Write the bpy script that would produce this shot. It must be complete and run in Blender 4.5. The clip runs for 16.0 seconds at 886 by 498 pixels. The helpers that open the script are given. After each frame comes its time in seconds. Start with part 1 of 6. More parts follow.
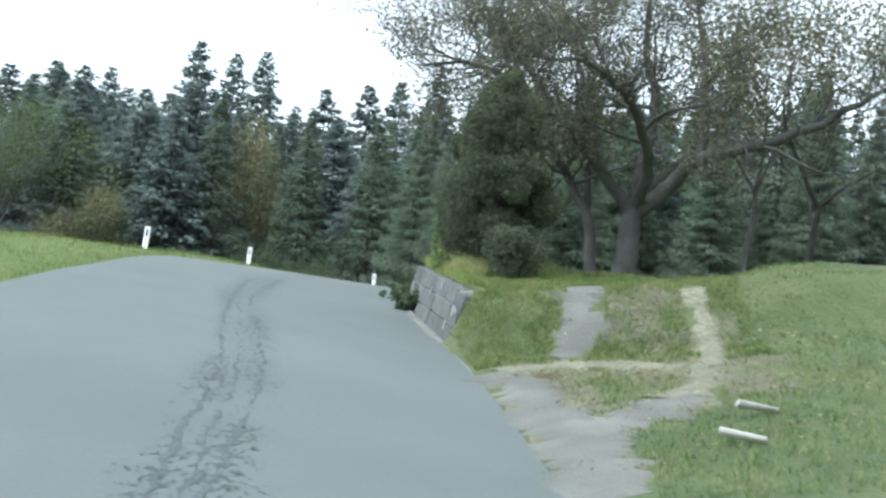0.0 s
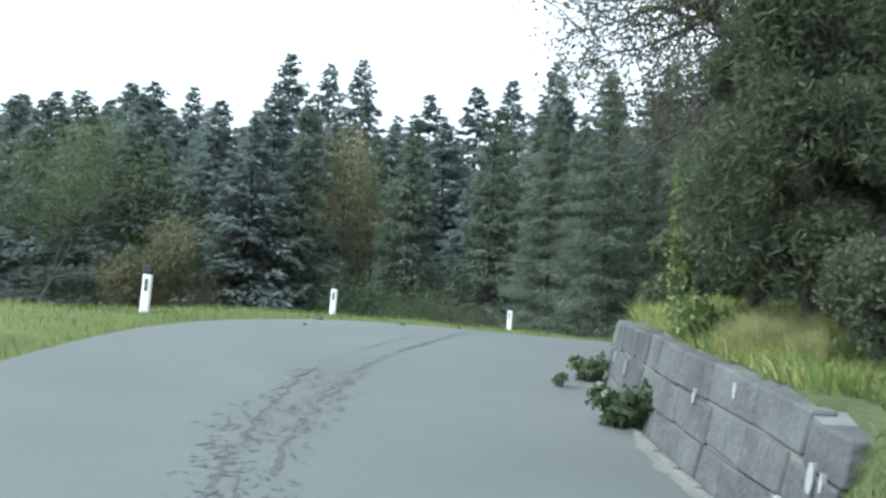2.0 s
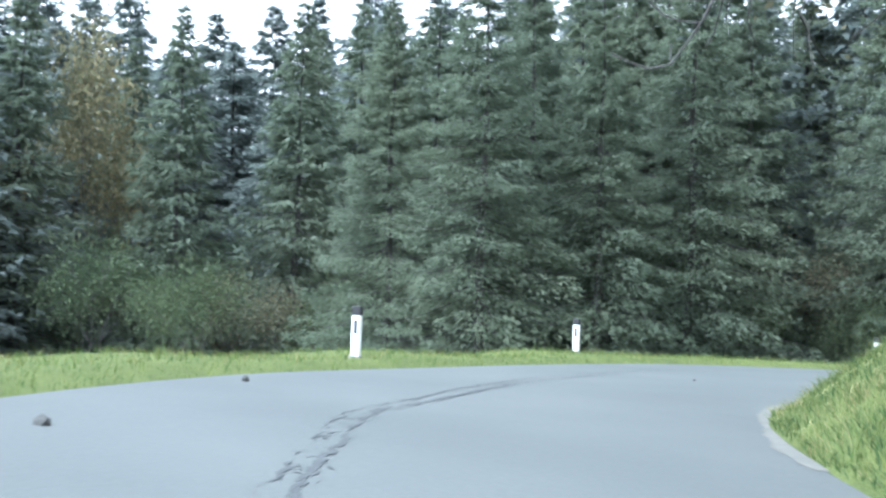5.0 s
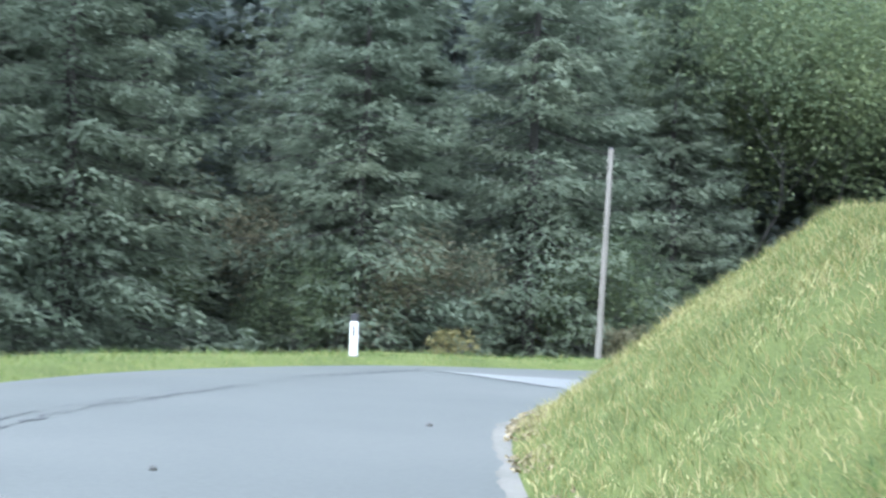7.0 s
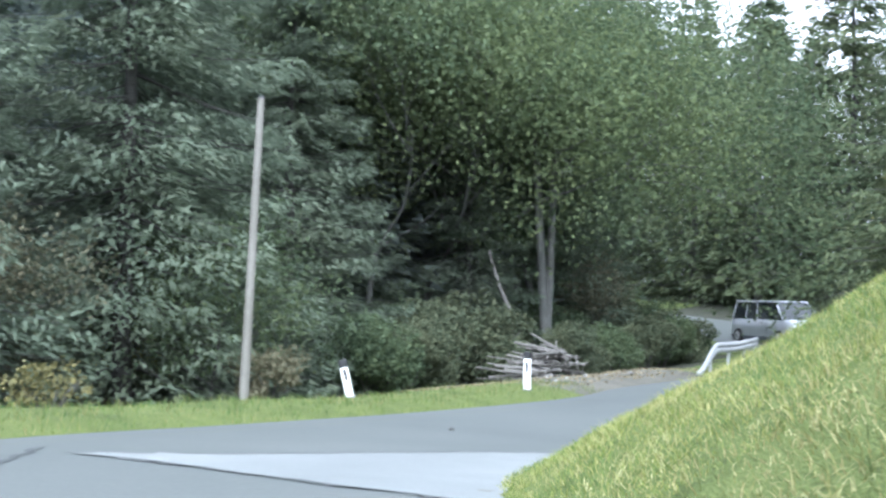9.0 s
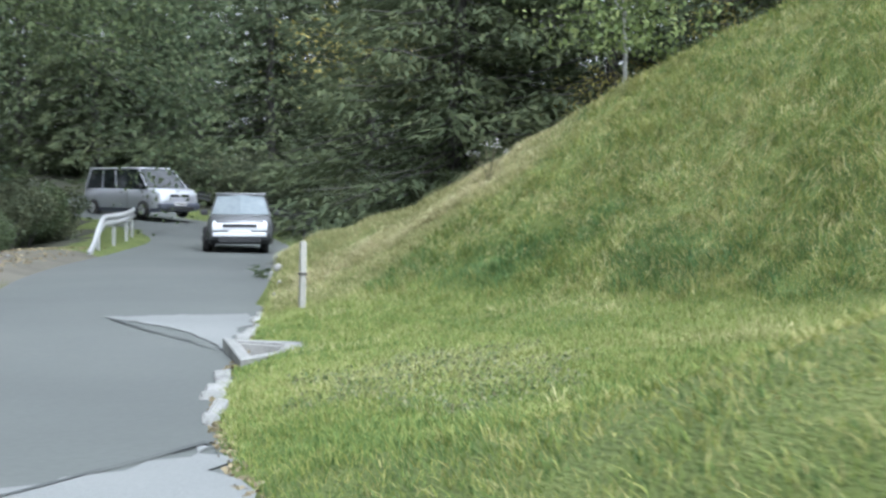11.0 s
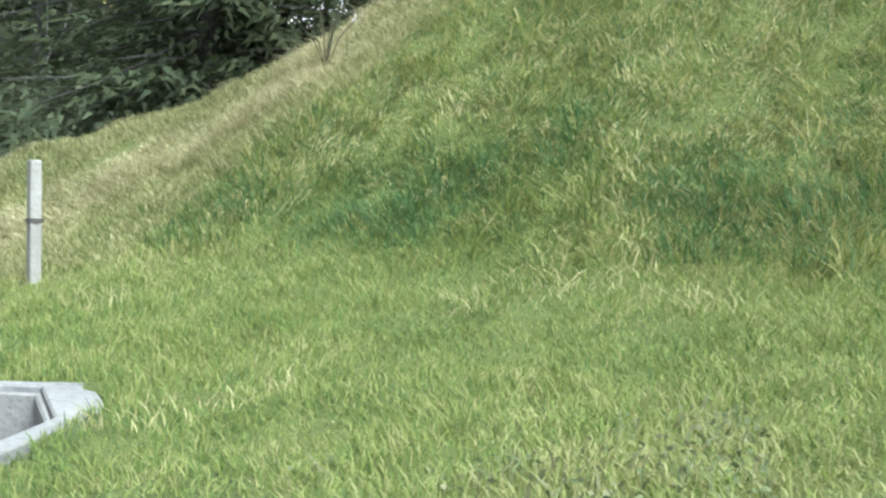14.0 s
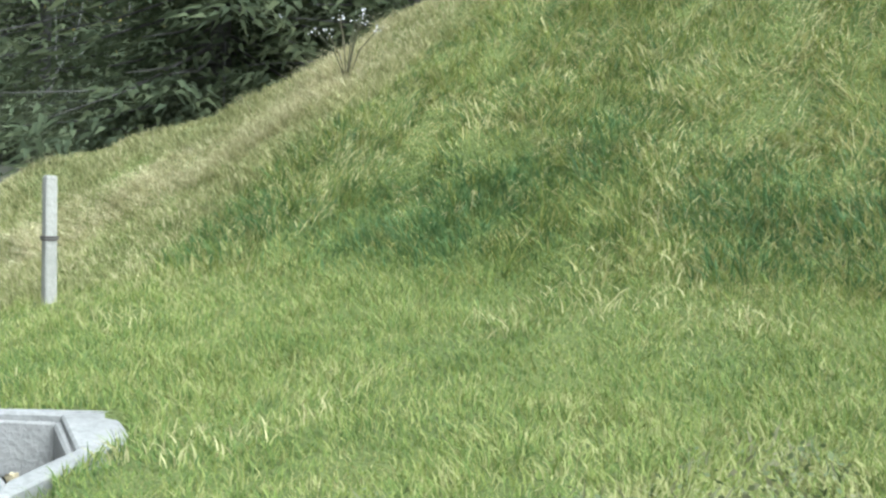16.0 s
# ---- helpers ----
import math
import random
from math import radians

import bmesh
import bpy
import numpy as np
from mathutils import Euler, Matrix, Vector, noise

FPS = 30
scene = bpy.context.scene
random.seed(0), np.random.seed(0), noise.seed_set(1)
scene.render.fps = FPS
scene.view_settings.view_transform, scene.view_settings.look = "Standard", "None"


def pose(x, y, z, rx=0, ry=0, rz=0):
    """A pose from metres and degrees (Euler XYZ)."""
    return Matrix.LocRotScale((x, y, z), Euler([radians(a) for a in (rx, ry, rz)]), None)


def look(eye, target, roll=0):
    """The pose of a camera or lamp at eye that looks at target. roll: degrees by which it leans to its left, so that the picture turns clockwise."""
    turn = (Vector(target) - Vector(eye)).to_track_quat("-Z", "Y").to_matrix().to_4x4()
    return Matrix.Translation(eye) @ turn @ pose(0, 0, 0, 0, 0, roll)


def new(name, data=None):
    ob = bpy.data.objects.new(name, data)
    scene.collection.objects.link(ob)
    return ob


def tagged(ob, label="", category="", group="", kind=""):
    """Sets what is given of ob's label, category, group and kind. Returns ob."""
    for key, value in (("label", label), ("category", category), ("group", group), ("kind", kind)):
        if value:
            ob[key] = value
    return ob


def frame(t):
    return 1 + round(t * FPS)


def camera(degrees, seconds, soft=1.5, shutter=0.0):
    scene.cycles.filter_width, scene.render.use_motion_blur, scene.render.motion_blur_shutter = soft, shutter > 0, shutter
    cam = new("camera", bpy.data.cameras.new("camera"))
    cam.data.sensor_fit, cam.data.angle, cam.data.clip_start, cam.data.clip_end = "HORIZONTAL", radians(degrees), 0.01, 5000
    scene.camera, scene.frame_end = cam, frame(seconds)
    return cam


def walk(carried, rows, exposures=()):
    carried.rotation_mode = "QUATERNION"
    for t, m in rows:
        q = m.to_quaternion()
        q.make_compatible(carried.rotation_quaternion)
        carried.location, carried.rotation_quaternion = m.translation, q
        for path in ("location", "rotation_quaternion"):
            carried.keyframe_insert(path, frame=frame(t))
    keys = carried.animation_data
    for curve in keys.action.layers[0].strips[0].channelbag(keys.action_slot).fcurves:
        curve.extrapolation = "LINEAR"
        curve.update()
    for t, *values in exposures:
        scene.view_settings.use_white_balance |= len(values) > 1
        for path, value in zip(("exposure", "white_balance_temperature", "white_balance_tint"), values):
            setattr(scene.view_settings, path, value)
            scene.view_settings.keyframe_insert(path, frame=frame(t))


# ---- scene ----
# ---------------------------------------------------------------- camera path
cam = camera(39.9, 16.0, soft=2.5, shutter=0.2)
PATH = [
    (0.0, -0.000, 0.000, 1.350, 0.00, 3.32, -6.38),
    (0.5, -0.252, 3.051, 1.600, 2.06, 3.82, -5.66),
    (1.0, -0.594, 5.951, 1.845, 3.50, 3.51, -5.39),
    (1.5, -0.940, 8.751, 2.039, 5.01, 3.44, -4.22),
    (2.0, -1.268, 11.471, 2.237, 5.50, 3.56, -3.07),
    (2.5, -1.585, 13.952, 2.422, 5.47, 3.13, -2.55),
    (2.8, -1.797, 15.562, 2.527, 4.86, 3.60, -2.17),
    (3.0, -1.928, 16.645, 2.589, 4.85, 3.52, -2.31),
    (3.2, -2.039, 17.715, 2.644, 4.56, 3.37, -2.16),
    (3.7, -2.306, 20.608, 2.769, 3.19, 2.81, -1.54),
    (4.2, -2.510, 23.639, 2.880, 1.01, 2.51, -1.48),
    (4.7, -2.603, 26.636, 2.977, -1.86, 2.30, -1.53),
    (5.3, -2.508, 29.957, 3.073, -6.05, 1.84, -2.29),
    (5.5, -2.407, 30.931, 3.095, -7.58, 1.75, -2.39),
    (6.0, -1.994, 33.418, 3.137, -12.00, 1.56, -2.74),
    (6.5, -1.297, 35.817, 3.117, -20.81, 1.60, -2.35),
    (7.0, -0.364, 38.571, 3.051, -33.81, 1.04, -1.91),
    (7.5, 0.461, 40.765, 2.997, -40.56, 0.97, -1.63),
    (8.0, 1.424, 42.702, 2.959, -45.24, 0.85, -1.68),
    (8.2, 1.833, 43.420, 2.936, -47.13, 0.83, -1.68),
    (8.7, 2.811, 45.067, 2.842, -52.63, 1.91, -1.37),
    (9.2, 3.793, 46.498, 2.725, -59.21, 2.54, -1.26),
    (9.7, 4.850, 47.710, 2.608, -66.84, 2.15, -1.04),
    (10.3, 6.308, 48.871, 2.502, -77.34, -0.58, 0.72),
    (10.5, 6.867, 49.186, 2.488, -81.16, -1.98, 0.70),
    (10.7, 7.394, 49.438, 2.481, -83.99, -2.48, 0.25),
    (11.0, 8.313, 49.980, 2.479, -88.64, -2.94, -0.55),
    (11.5, 9.517, 50.494, 2.470, -95.45, -4.10, -3.39),
    (12.0, 10.594, 50.733, 2.460, -103.37, -4.55, -2.66),
    (12.5, 11.458, 50.847, 2.402, -107.16, -5.15, -2.28),
    (13.0, 12.225, 50.976, 2.343, -107.93, -5.75, -1.87),
    (13.5, 12.761, 51.075, 2.308, -106.11, -6.23, -2.40),
    (14.0, 13.100, 51.133, 2.284, -104.83, -6.55, -1.93),
    (14.5, 13.214, 51.157, 2.280, -104.59, -6.53, -1.91),
    (15.0, 13.253, 51.168, 2.279, -104.60, -6.20, -1.73),
    (15.5, 13.293, 51.173, 2.276, -104.52, -6.09, -1.68),
    (16.0, 13.349, 51.188, 2.272, -104.56, -5.90, -1.75),
]
EXPOSURES = [(0.0, 1.02, 5520, 2), (3.0, 0.96, 5480, 2), (5.5, 1.76, 5230, 9), (7.5, 1.76, 5320, 11), (10.3, 1.4, 5500, 10), (11.5, 1.18, 5700, 8), (12.2, 1.52, 5700, 5), (16.0, 1.52, 5720, 5)]
walk(cam, [(t, pose(x, y, z, 90 + p, r, w)) for t, x, y, z, w, p, r in PATH], EXPOSURES)

# ---------------------------------------------------------------- sky and sun
SUN_AZ, SUN_EL = radians(-120), radians(48)      # veiled sun behind the camera's shoulder
world = bpy.data.worlds.new("sky")
scene.world = world
world.use_nodes = True
wn, wl_ = world.node_tree.nodes, world.node_tree.links
wn.clear()
sky = wn.new("ShaderNodeTexSky")
sky.sky_type, sky.sun_disc = "NISHITA", False
sky.sun_elevation, sky.sun_rotation = SUN_EL, SUN_AZ
sky.air_density, sky.dust_density, sky.ozone_density = 1.0, 7.0, 1.0
grey = wn.new("ShaderNodeHueSaturation")
grey.inputs["Saturation"].default_value = 0.05    # overcast: the blue is veiled
grey.inputs["Value"].default_value = 2.0          # a bright white cloud cover
wl_.new(sky.outputs[0], grey.inputs["Color"])
bg = wn.new("ShaderNodeBackground")
bg.inputs["Strength"].default_value = 0.15
cloud = wn.new("ShaderNodeMix")                   # an even white overcast over the sky's own gradient
cloud.data_type = "RGBA"
cloud.inputs["Factor"].default_value = 0.6
cloud.inputs["B"].default_value = (5.6, 5.7, 5.75, 1)
wl_.new(grey.outputs[0], cloud.inputs["A"])
wl_.new(cloud.outputs["Result"], bg.inputs["Color"])
wo = wn.new("ShaderNodeOutputWorld")
wl_.new(bg.outputs[0], wo.inputs["Surface"])
sun = new("sun", bpy.data.lights.new("sun", "SUN"))
sun.data.energy, sun.data.angle, sun.data.color = 1.0, radians(35), (1.0, 0.95, 0.87)
sun.matrix_world = look((0, 0, 0), (-math.sin(SUN_AZ) * math.cos(SUN_EL), -math.cos(SUN_AZ) * math.cos(SUN_EL), -math.sin(SUN_EL)))

# ---------------------------------------------------------------- materials


def mat(name, stops, scale=4.0, fine=40.0, rough=0.9, bump=0.3, spread=0.0, metal=0.0, detail=6.0, fine_mix=0.35, island=False, sss=0.0, bumpd=0.02):
    """A noise-driven surface: stops are colours from dark to light; spread varies the value from object to object or leaf to leaf."""
    m = bpy.data.materials.new(name)
    m.use_nodes = True
    n, l = m.node_tree.nodes, m.node_tree.links
    b = n["Principled BSDF"]
    tc = n.new("ShaderNodeTexCoord")
    big = n.new("ShaderNodeTexNoise")
    big.inputs["Scale"].default_value, big.inputs["Detail"].default_value = scale, detail
    small = n.new("ShaderNodeTexNoise")
    small.inputs["Scale"].default_value, small.inputs["Detail"].default_value = fine, 3.0
    geo = n.new("ShaderNodeNewGeometry")
    l.new(geo.outputs["Position"], big.inputs["Vector"])
    l.new(geo.outputs["Position"], small.inputs["Vector"])
    mixv = n.new("ShaderNodeMix")
    mixv.data_type = "FLOAT"
    mixv.inputs["Factor"].default_value = fine_mix
    l.new(big.outputs["Fac"], mixv.inputs["A"])
    l.new(small.outputs["Fac"], mixv.inputs["B"])
    value = mixv.outputs["Result"]
    if spread:
        if island:
            rnd = geo.outputs["Random Per Island"]
        else:
            oi = n.new("ShaderNodeObjectInfo")
            rnd = oi.outputs["Random"]
        ma = n.new("ShaderNodeMath")
        ma.operation = "MULTIPLY_ADD"
        ma.inputs[1].default_value, ma.inputs[2].default_value = spread, -spread / 2
        l.new(rnd, ma.inputs[0])
        ad = n.new("ShaderNodeMath")
        ad.operation = "ADD"
        l.new(value, ad.inputs[0])
        l.new(ma.outputs[0], ad.inputs[1])
        value = ad.outputs[0]
    ramp = n.new("ShaderNodeValToRGB")
    el = ramp.color_ramp.elements
    lo, hi = 0.28, 0.72
    for i, c in enumerate(stops):
        p = lo + (hi - lo) * i / max(1, len(stops) - 1)
        e = el[i] if i < 2 else el.new(p)
        e.position = p
        e.color = (*c, 1)
    if len(stops) > 2:
        for i, e in enumerate(el):
            e.position = lo + (hi - lo) * i / (len(stops) - 1)
            e.color = (*stops[i], 1)
    l.new(value, ramp.inputs["Fac"])
    l.new(ramp.outputs["Color"], b.inputs["Base Color"])
    b.inputs["Roughness"].default_value = rough
    b.inputs["Metallic"].default_value = metal
    b.inputs["Specular IOR Level"].default_value = 0.3
    if sss:
        tr = n.new("ShaderNodeBsdfTranslucent")
        l.new(ramp.outputs["Color"], tr.inputs["Color"])
        mx = n.new("ShaderNodeMixShader")
        mx.inputs[0].default_value = sss
        l.new(b.outputs[0], mx.inputs[1])
        l.new(tr.outputs[0], mx.inputs[2])
        l.new(mx.outputs[0], n["Material Output"].inputs["Surface"])
    if bump:
        bp = n.new("ShaderNodeBump")
        bp.inputs["Strength"].default_value, bp.inputs["Distance"].default_value = bump, bumpd
        l.new(small.outputs["Fac"], bp.inputs["Height"])
        l.new(bp.outputs[0], b.inputs["Normal"])
    return m


M_ASPHALT = mat("asphalt", [(0.078, 0.086, 0.081), (0.092, 0.101, 0.095), (0.108, 0.116, 0.109)], 0.45, 22, 0.75, 0.25, bumpd=0.01)
M_ASPHALT_NEW = mat("asphalt_pale", [(0.14, 0.149, 0.147), (0.17, 0.18, 0.177), (0.21, 0.217, 0.211)], 0.6, 60, 0.8, 0.25, bumpd=0.01)
M_CRACK = mat("crack_filler", [(0.05, 0.055, 0.055), (0.078, 0.085, 0.084)], 5, 40, 0.75, 0.2)
M_DUST = mat("road_dust", [(0.12, 0.12, 0.105), (0.18, 0.176, 0.155)], 2.5, 30, 0.95, 0.4)
M_SOIL = mat("grass_soil", [(0.045, 0.065, 0.02), (0.105, 0.135, 0.036), (0.18, 0.19, 0.065)], 1.6, 60, 1.0, 0.9, bumpd=0.04, fine_mix=0.62)
M_FOREST_SOIL = mat("forest_soil", [(0.03, 0.035, 0.025), (0.06, 0.06, 0.04)], 0.8, 12, 1.0, 0.6, bumpd=0.05)
M_GRAVEL = mat("gravel", [(0.075, 0.073, 0.062), (0.11, 0.107, 0.093), (0.17, 0.165, 0.146)], 1.2, 35, 0.95, 0.7, bumpd=0.03)
M_BLADE_LAWN = mat("lawn_grass_blade", [(0.08, 0.138, 0.04), (0.15, 0.21, 0.05), (0.225, 0.265, 0.074), (0.34, 0.335, 0.15)], 0.55, 5.0, 0.75, 0, spread=0.4, island=True, sss=0.3)
M_BLADE_VERGE = mat("verge_grass_blade", [(0.05, 0.1, 0.028), (0.1, 0.155, 0.038), (0.155, 0.19, 0.052), (0.24, 0.23, 0.1)], 0.7, 5.0, 0.8, 0, spread=0.5, island=True, sss=0.3)
M_BLADE_SLOPE = mat("slope_grass_blade", [(0.052, 0.112, 0.042), (0.138, 0.196, 0.052), (0.252, 0.27, 0.09), (0.47, 0.43, 0.22)], 0.7, 6.0, 0.7, 0, spread=0.75, island=True, sss=0.3)
M_CLOVER = mat("clover_leaf", [(0.06, 0.13, 0.05), (0.095, 0.172, 0.058), (0.14, 0.205, 0.07)], 0.7, 5.0, 0.7, 0, spread=0.5, island=True, sss=0.3)
M_BLADE_FLANK = mat("flank_grass_blade", [(0.16, 0.185, 0.075), (0.26, 0.27, 0.115), (0.38, 0.36, 0.18), (0.5, 0.46, 0.27)], 0.8, 6.0, 0.8, 0, spread=0.6, island=True, sss=0.3)
M_STRAW_DIRT = mat("straw_strewn_earth", [(0.07, 0.068, 0.045), (0.125, 0.118, 0.08), (0.21, 0.195, 0.14)], 1.6, 14, 1.0, 0.7, bumpd=0.03, fine_mix=0.6)
M_BLEACHED = mat("bleached_wood", [(0.24, 0.235, 0.2), (0.38, 0.37, 0.33)], 4, 40, 0.85, 0.4)
M_BLADE = mat("grass_blade", [(0.075, 0.132, 0.04), (0.156, 0.208, 0.048), (0.258, 0.28, 0.078), (0.39, 0.36, 0.16)], 0.55, 5.0, 0.75, 0, spread=0.5, island=True, sss=0.3)
M_BLADE_DARK = mat("herb_leaf", [(0.1, 0.135, 0.06), (0.155, 0.185, 0.085), (0.24, 0.235, 0.14)], 0.8, 4.0, 0.8, 0, spread=0.5, island=True, sss=0.25)
M_BLADE_OLIVE = mat("olive_grass", [(0.045, 0.086, 0.028), (0.085, 0.132, 0.036), (0.14, 0.168, 0.05), (0.24, 0.23, 0.105)], 0.7, 5.0, 0.8, 0, spread=0.5, island=True, sss=0.3)
M_BLADE_BANK = mat("bank_grass_blade", [(0.08, 0.11, 0.036), (0.142, 0.162, 0.05), (0.22, 0.215, 0.078), (0.37, 0.33, 0.16)], 0.6, 5.0, 0.8, 0, spread=0.5, island=True, sss=0.3)
M_BLADE_DRY = mat("dry_grass", [(0.25, 0.26, 0.11), (0.36, 0.355, 0.165), (0.5, 0.465, 0.25)], 0.8, 4.0, 0.85, 0, spread=0.4, island=True, sss=0.3)
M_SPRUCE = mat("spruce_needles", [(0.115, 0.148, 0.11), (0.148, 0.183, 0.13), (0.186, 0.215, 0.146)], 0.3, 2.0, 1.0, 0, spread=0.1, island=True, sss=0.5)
# distant needles: haze is put into the colour as a paler, bluer green
M_SPRUCE_HAZE = mat("spruce_needles_haze", [(0.14, 0.172, 0.16), (0.172, 0.206, 0.188), (0.205, 0.235, 0.208)], 0.2, 2.0, 1.0, 0, spread=0.12, island=True, sss=0.5)
# olive needles, coloured darker to carry the shade inside the wood
M_PINE_SHADED = mat("pine_needles_shaded", [(0.055, 0.075, 0.042), (0.084, 0.107, 0.056), (0.128, 0.148, 0.074)], 0.4, 2.5, 1.0, 0, spread=0.3, island=True, sss=0.4)
M_YEW = mat("yew_needles", [(0.05, 0.064, 0.04), (0.08, 0.096, 0.055), (0.12, 0.132, 0.075)], 1.2, 8.0, 1.0, 0, spread=0.3, island=True, sss=0.35)
M_LEAF = mat("leaf_green", [(0.056, 0.082, 0.046), (0.086, 0.116, 0.06), (0.128, 0.155, 0.076)], 0.4, 5.0, 0.95, 0, spread=0.3, island=True, sss=0.4)
M_LEAF_OCHRE = mat("leaf_ochre", [(0.1, 0.098, 0.045), (0.15, 0.14, 0.06), (0.21, 0.185, 0.075)], 0.6, 5.0, 0.9, 0, spread=0.4, island=True, sss=0.3)
M_LEAF_PALE = mat("leaf_pale_green", [(0.065, 0.092, 0.044), (0.1, 0.13, 0.058), (0.142, 0.17, 0.074)], 0.4, 5.0, 0.9, 0, spread=0.3, island=True, sss=0.4)
M_LEAF_AUT = mat("leaf_autumn", [(0.115, 0.118, 0.068), (0.16, 0.152, 0.082), (0.21, 0.185, 0.095)], 0.4, 5.0, 0.8, 0, spread=0.5, island=True, sss=0.2)
M_LEAF_BROWN = mat("leaf_olive_brown", [(0.085, 0.09, 0.055), (0.13, 0.128, 0.08), (0.18, 0.165, 0.105)], 0.5, 5.0, 0.95, 0, spread=0.35, island=True, sss=0.35)
M_LEAF_YELLOW = mat("leaf_yellow", [(0.13, 0.125, 0.04), (0.21, 0.19, 0.055), (0.32, 0.275, 0.085)], 0.6, 5.0, 0.8, 0, spread=0.4, island=True, sss=0.25)
M_LEAF_LIGHT = mat("leaf_light_green", [(0.08, 0.115, 0.04), (0.13, 0.17, 0.055), (0.2, 0.235, 0.09)], 0.8, 6.0, 0.7, 0, spread=0.4, island=True, sss=0.25)
M_BARK = mat("bark", [(0.04, 0.039, 0.037), (0.07, 0.068, 0.063), (0.108, 0.104, 0.096)], 2.0, 22, 0.95, 0.7, bumpd=0.04)
M_BARK_PALE = mat("bark_pale", [(0.2, 0.2, 0.185), (0.32, 0.32, 0.3)], 2.0, 20, 0.9, 0.5)
M_BARK_GREY = mat("bark_grey", [(0.075, 0.075, 0.068), (0.115, 0.115, 0.106), (0.16, 0.16, 0.148)], 2.0, 20, 0.95, 0.5)
M_STRAW = mat("bleached_straw", [(0.42, 0.4, 0.22), (0.56, 0.52, 0.32), (0.68, 0.63, 0.42)], 0.8, 4.0, 0.85, 0, spread=0.4, island=True, sss=0.3)
M_DEADWOOD = mat("split_wood", [(0.09, 0.087, 0.078), (0.16, 0.15, 0.136), (0.24, 0.23, 0.21)], 1.5, 25, 0.9, 0.5, spread=0.4)
M_POLE = mat("weathered_pole", [(0.13, 0.123, 0.105), (0.21, 0.2, 0.178)], 1.0, 30, 0.9, 0.4)
M_STAKE = mat("weathered_stake", [(0.19, 0.19, 0.165), (0.31, 0.305, 0.275)], 2.0, 45, 0.85, 0.4)
M_WHITE = mat("white_post_paint", [(0.66, 0.67, 0.66), (0.8, 0.8, 0.79)], 3.0, 30, 0.5, 0.1, bumpd=0.003)
M_BLACK = mat("black_plastic", [(0.016, 0.017, 0.018), (0.032, 0.033, 0.034)], 5.0, 40, 0.55, 0.1, bumpd=0.003)
M_REFLECTOR = mat("reflector", [(0.05, 0.05, 0.052), (0.1, 0.1, 0.1)], 20, 90, 0.25, 0.1, bumpd=0.002)
M_STONE = mat("wall_stone", [(0.045, 0.046, 0.044), (0.078, 0.08, 0.077), (0.125, 0.126, 0.118)], 2.2, 20, 0.95, 0.7, spread=0.22, bumpd=0.03)
M_STONE_PALE = mat("pale_streak", [(0.2, 0.2, 0.19), (0.3, 0.3, 0.29)], 6, 30, 0.9, 0.4)
M_MORTAR = mat("mortar", [(0.11, 0.11, 0.1), (0.18, 0.18, 0.165)], 4, 40, 1.0, 0.6)
M_CONCRETE = mat("concrete", [(0.14, 0.142, 0.134), (0.22, 0.223, 0.213), (0.31, 0.31, 0.298)], 2.5, 45, 0.9, 0.5, bumpd=0.01)
M_CONCRETE_DARK = mat("wet_concrete", [(0.18, 0.18, 0.17), (0.3, 0.3, 0.285)], 4, 60, 0.9, 0.6, bumpd=0.01)
M_ROCK_DARK = mat("dark_rock", [(0.05, 0.05, 0.047), (0.1, 0.1, 0.095)], 3, 25, 0.95, 0.6)
M_ROCK = mat("rock", [(0.18, 0.18, 0.172), (0.28, 0.28, 0.265), (0.38, 0.38, 0.365)], 3, 25, 0.9, 0.7, spread=0.3, bumpd=0.03)
M_DEBRIS = mat("leaf_litter", [(0.12, 0.1, 0.06), (0.21, 0.175, 0.105), (0.31, 0.27, 0.17)], 6, 30, 0.95, 0.5, spread=0.4, island=True)
M_STEEL = mat("galvanised_steel", [(0.36, 0.37, 0.37), (0.5, 0.51, 0.51)], 2, 30, 0.5, 0.15, metal=0.4)
M_STEEL_DARK = mat("weathered_steel", [(0.05, 0.052, 0.055), (0.1, 0.104, 0.108)], 2, 30, 0.6, 0.15, metal=0.3)
M_PAINT_VAN = mat("silver_grey_paint", [(0.5, 0.52, 0.56), (0.56, 0.58, 0.62)], 2, 20, 0.3, 0, metal=0.5)
M_PAINT_LOWER = mat("grey_blue_paint", [(0.09, 0.1, 0.13), (0.12, 0.13, 0.16)], 2, 20, 0.35, 0, metal=0.4)
M_PAINT_CAR = mat("dark_grey_paint", [(0.1, 0.105, 0.11), (0.13, 0.136, 0.142)], 2, 20, 0.25, 0, metal=0.3)
M_FASCIA = mat("white_fascia_paint", [(0.5, 0.52, 0.54), (0.6, 0.62, 0.64)], 2, 20, 0.35, 0)
M_TYRE = mat("tyre_rubber", [(0.014, 0.014, 0.015), (0.03, 0.03, 0.03)], 10, 60, 0.9, 0.2)
M_TRIM = mat("black_trim", [(0.02, 0.021, 0.023), (0.035, 0.036, 0.038)], 10, 60, 0.5, 0)
M_LAMP = mat("lamp_glass", [(0.55, 0.57, 0.58), (0.75, 0.77, 0.78)], 10, 60, 0.1, 0)
M_PLATE = mat("plate_white", [(0.7, 0.7, 0.7), (0.78, 0.78, 0.78)], 10, 60, 0.5, 0)
M_BARS = mat("plate_marks", [(0.03, 0.03, 0.03), (0.05, 0.05, 0.05)], 10, 60, 0.5, 0)
M_WIRE = mat("dark_wire", [(0.05, 0.045, 0.04), (0.1, 0.09, 0.08)], 10, 60, 0.6, 0)


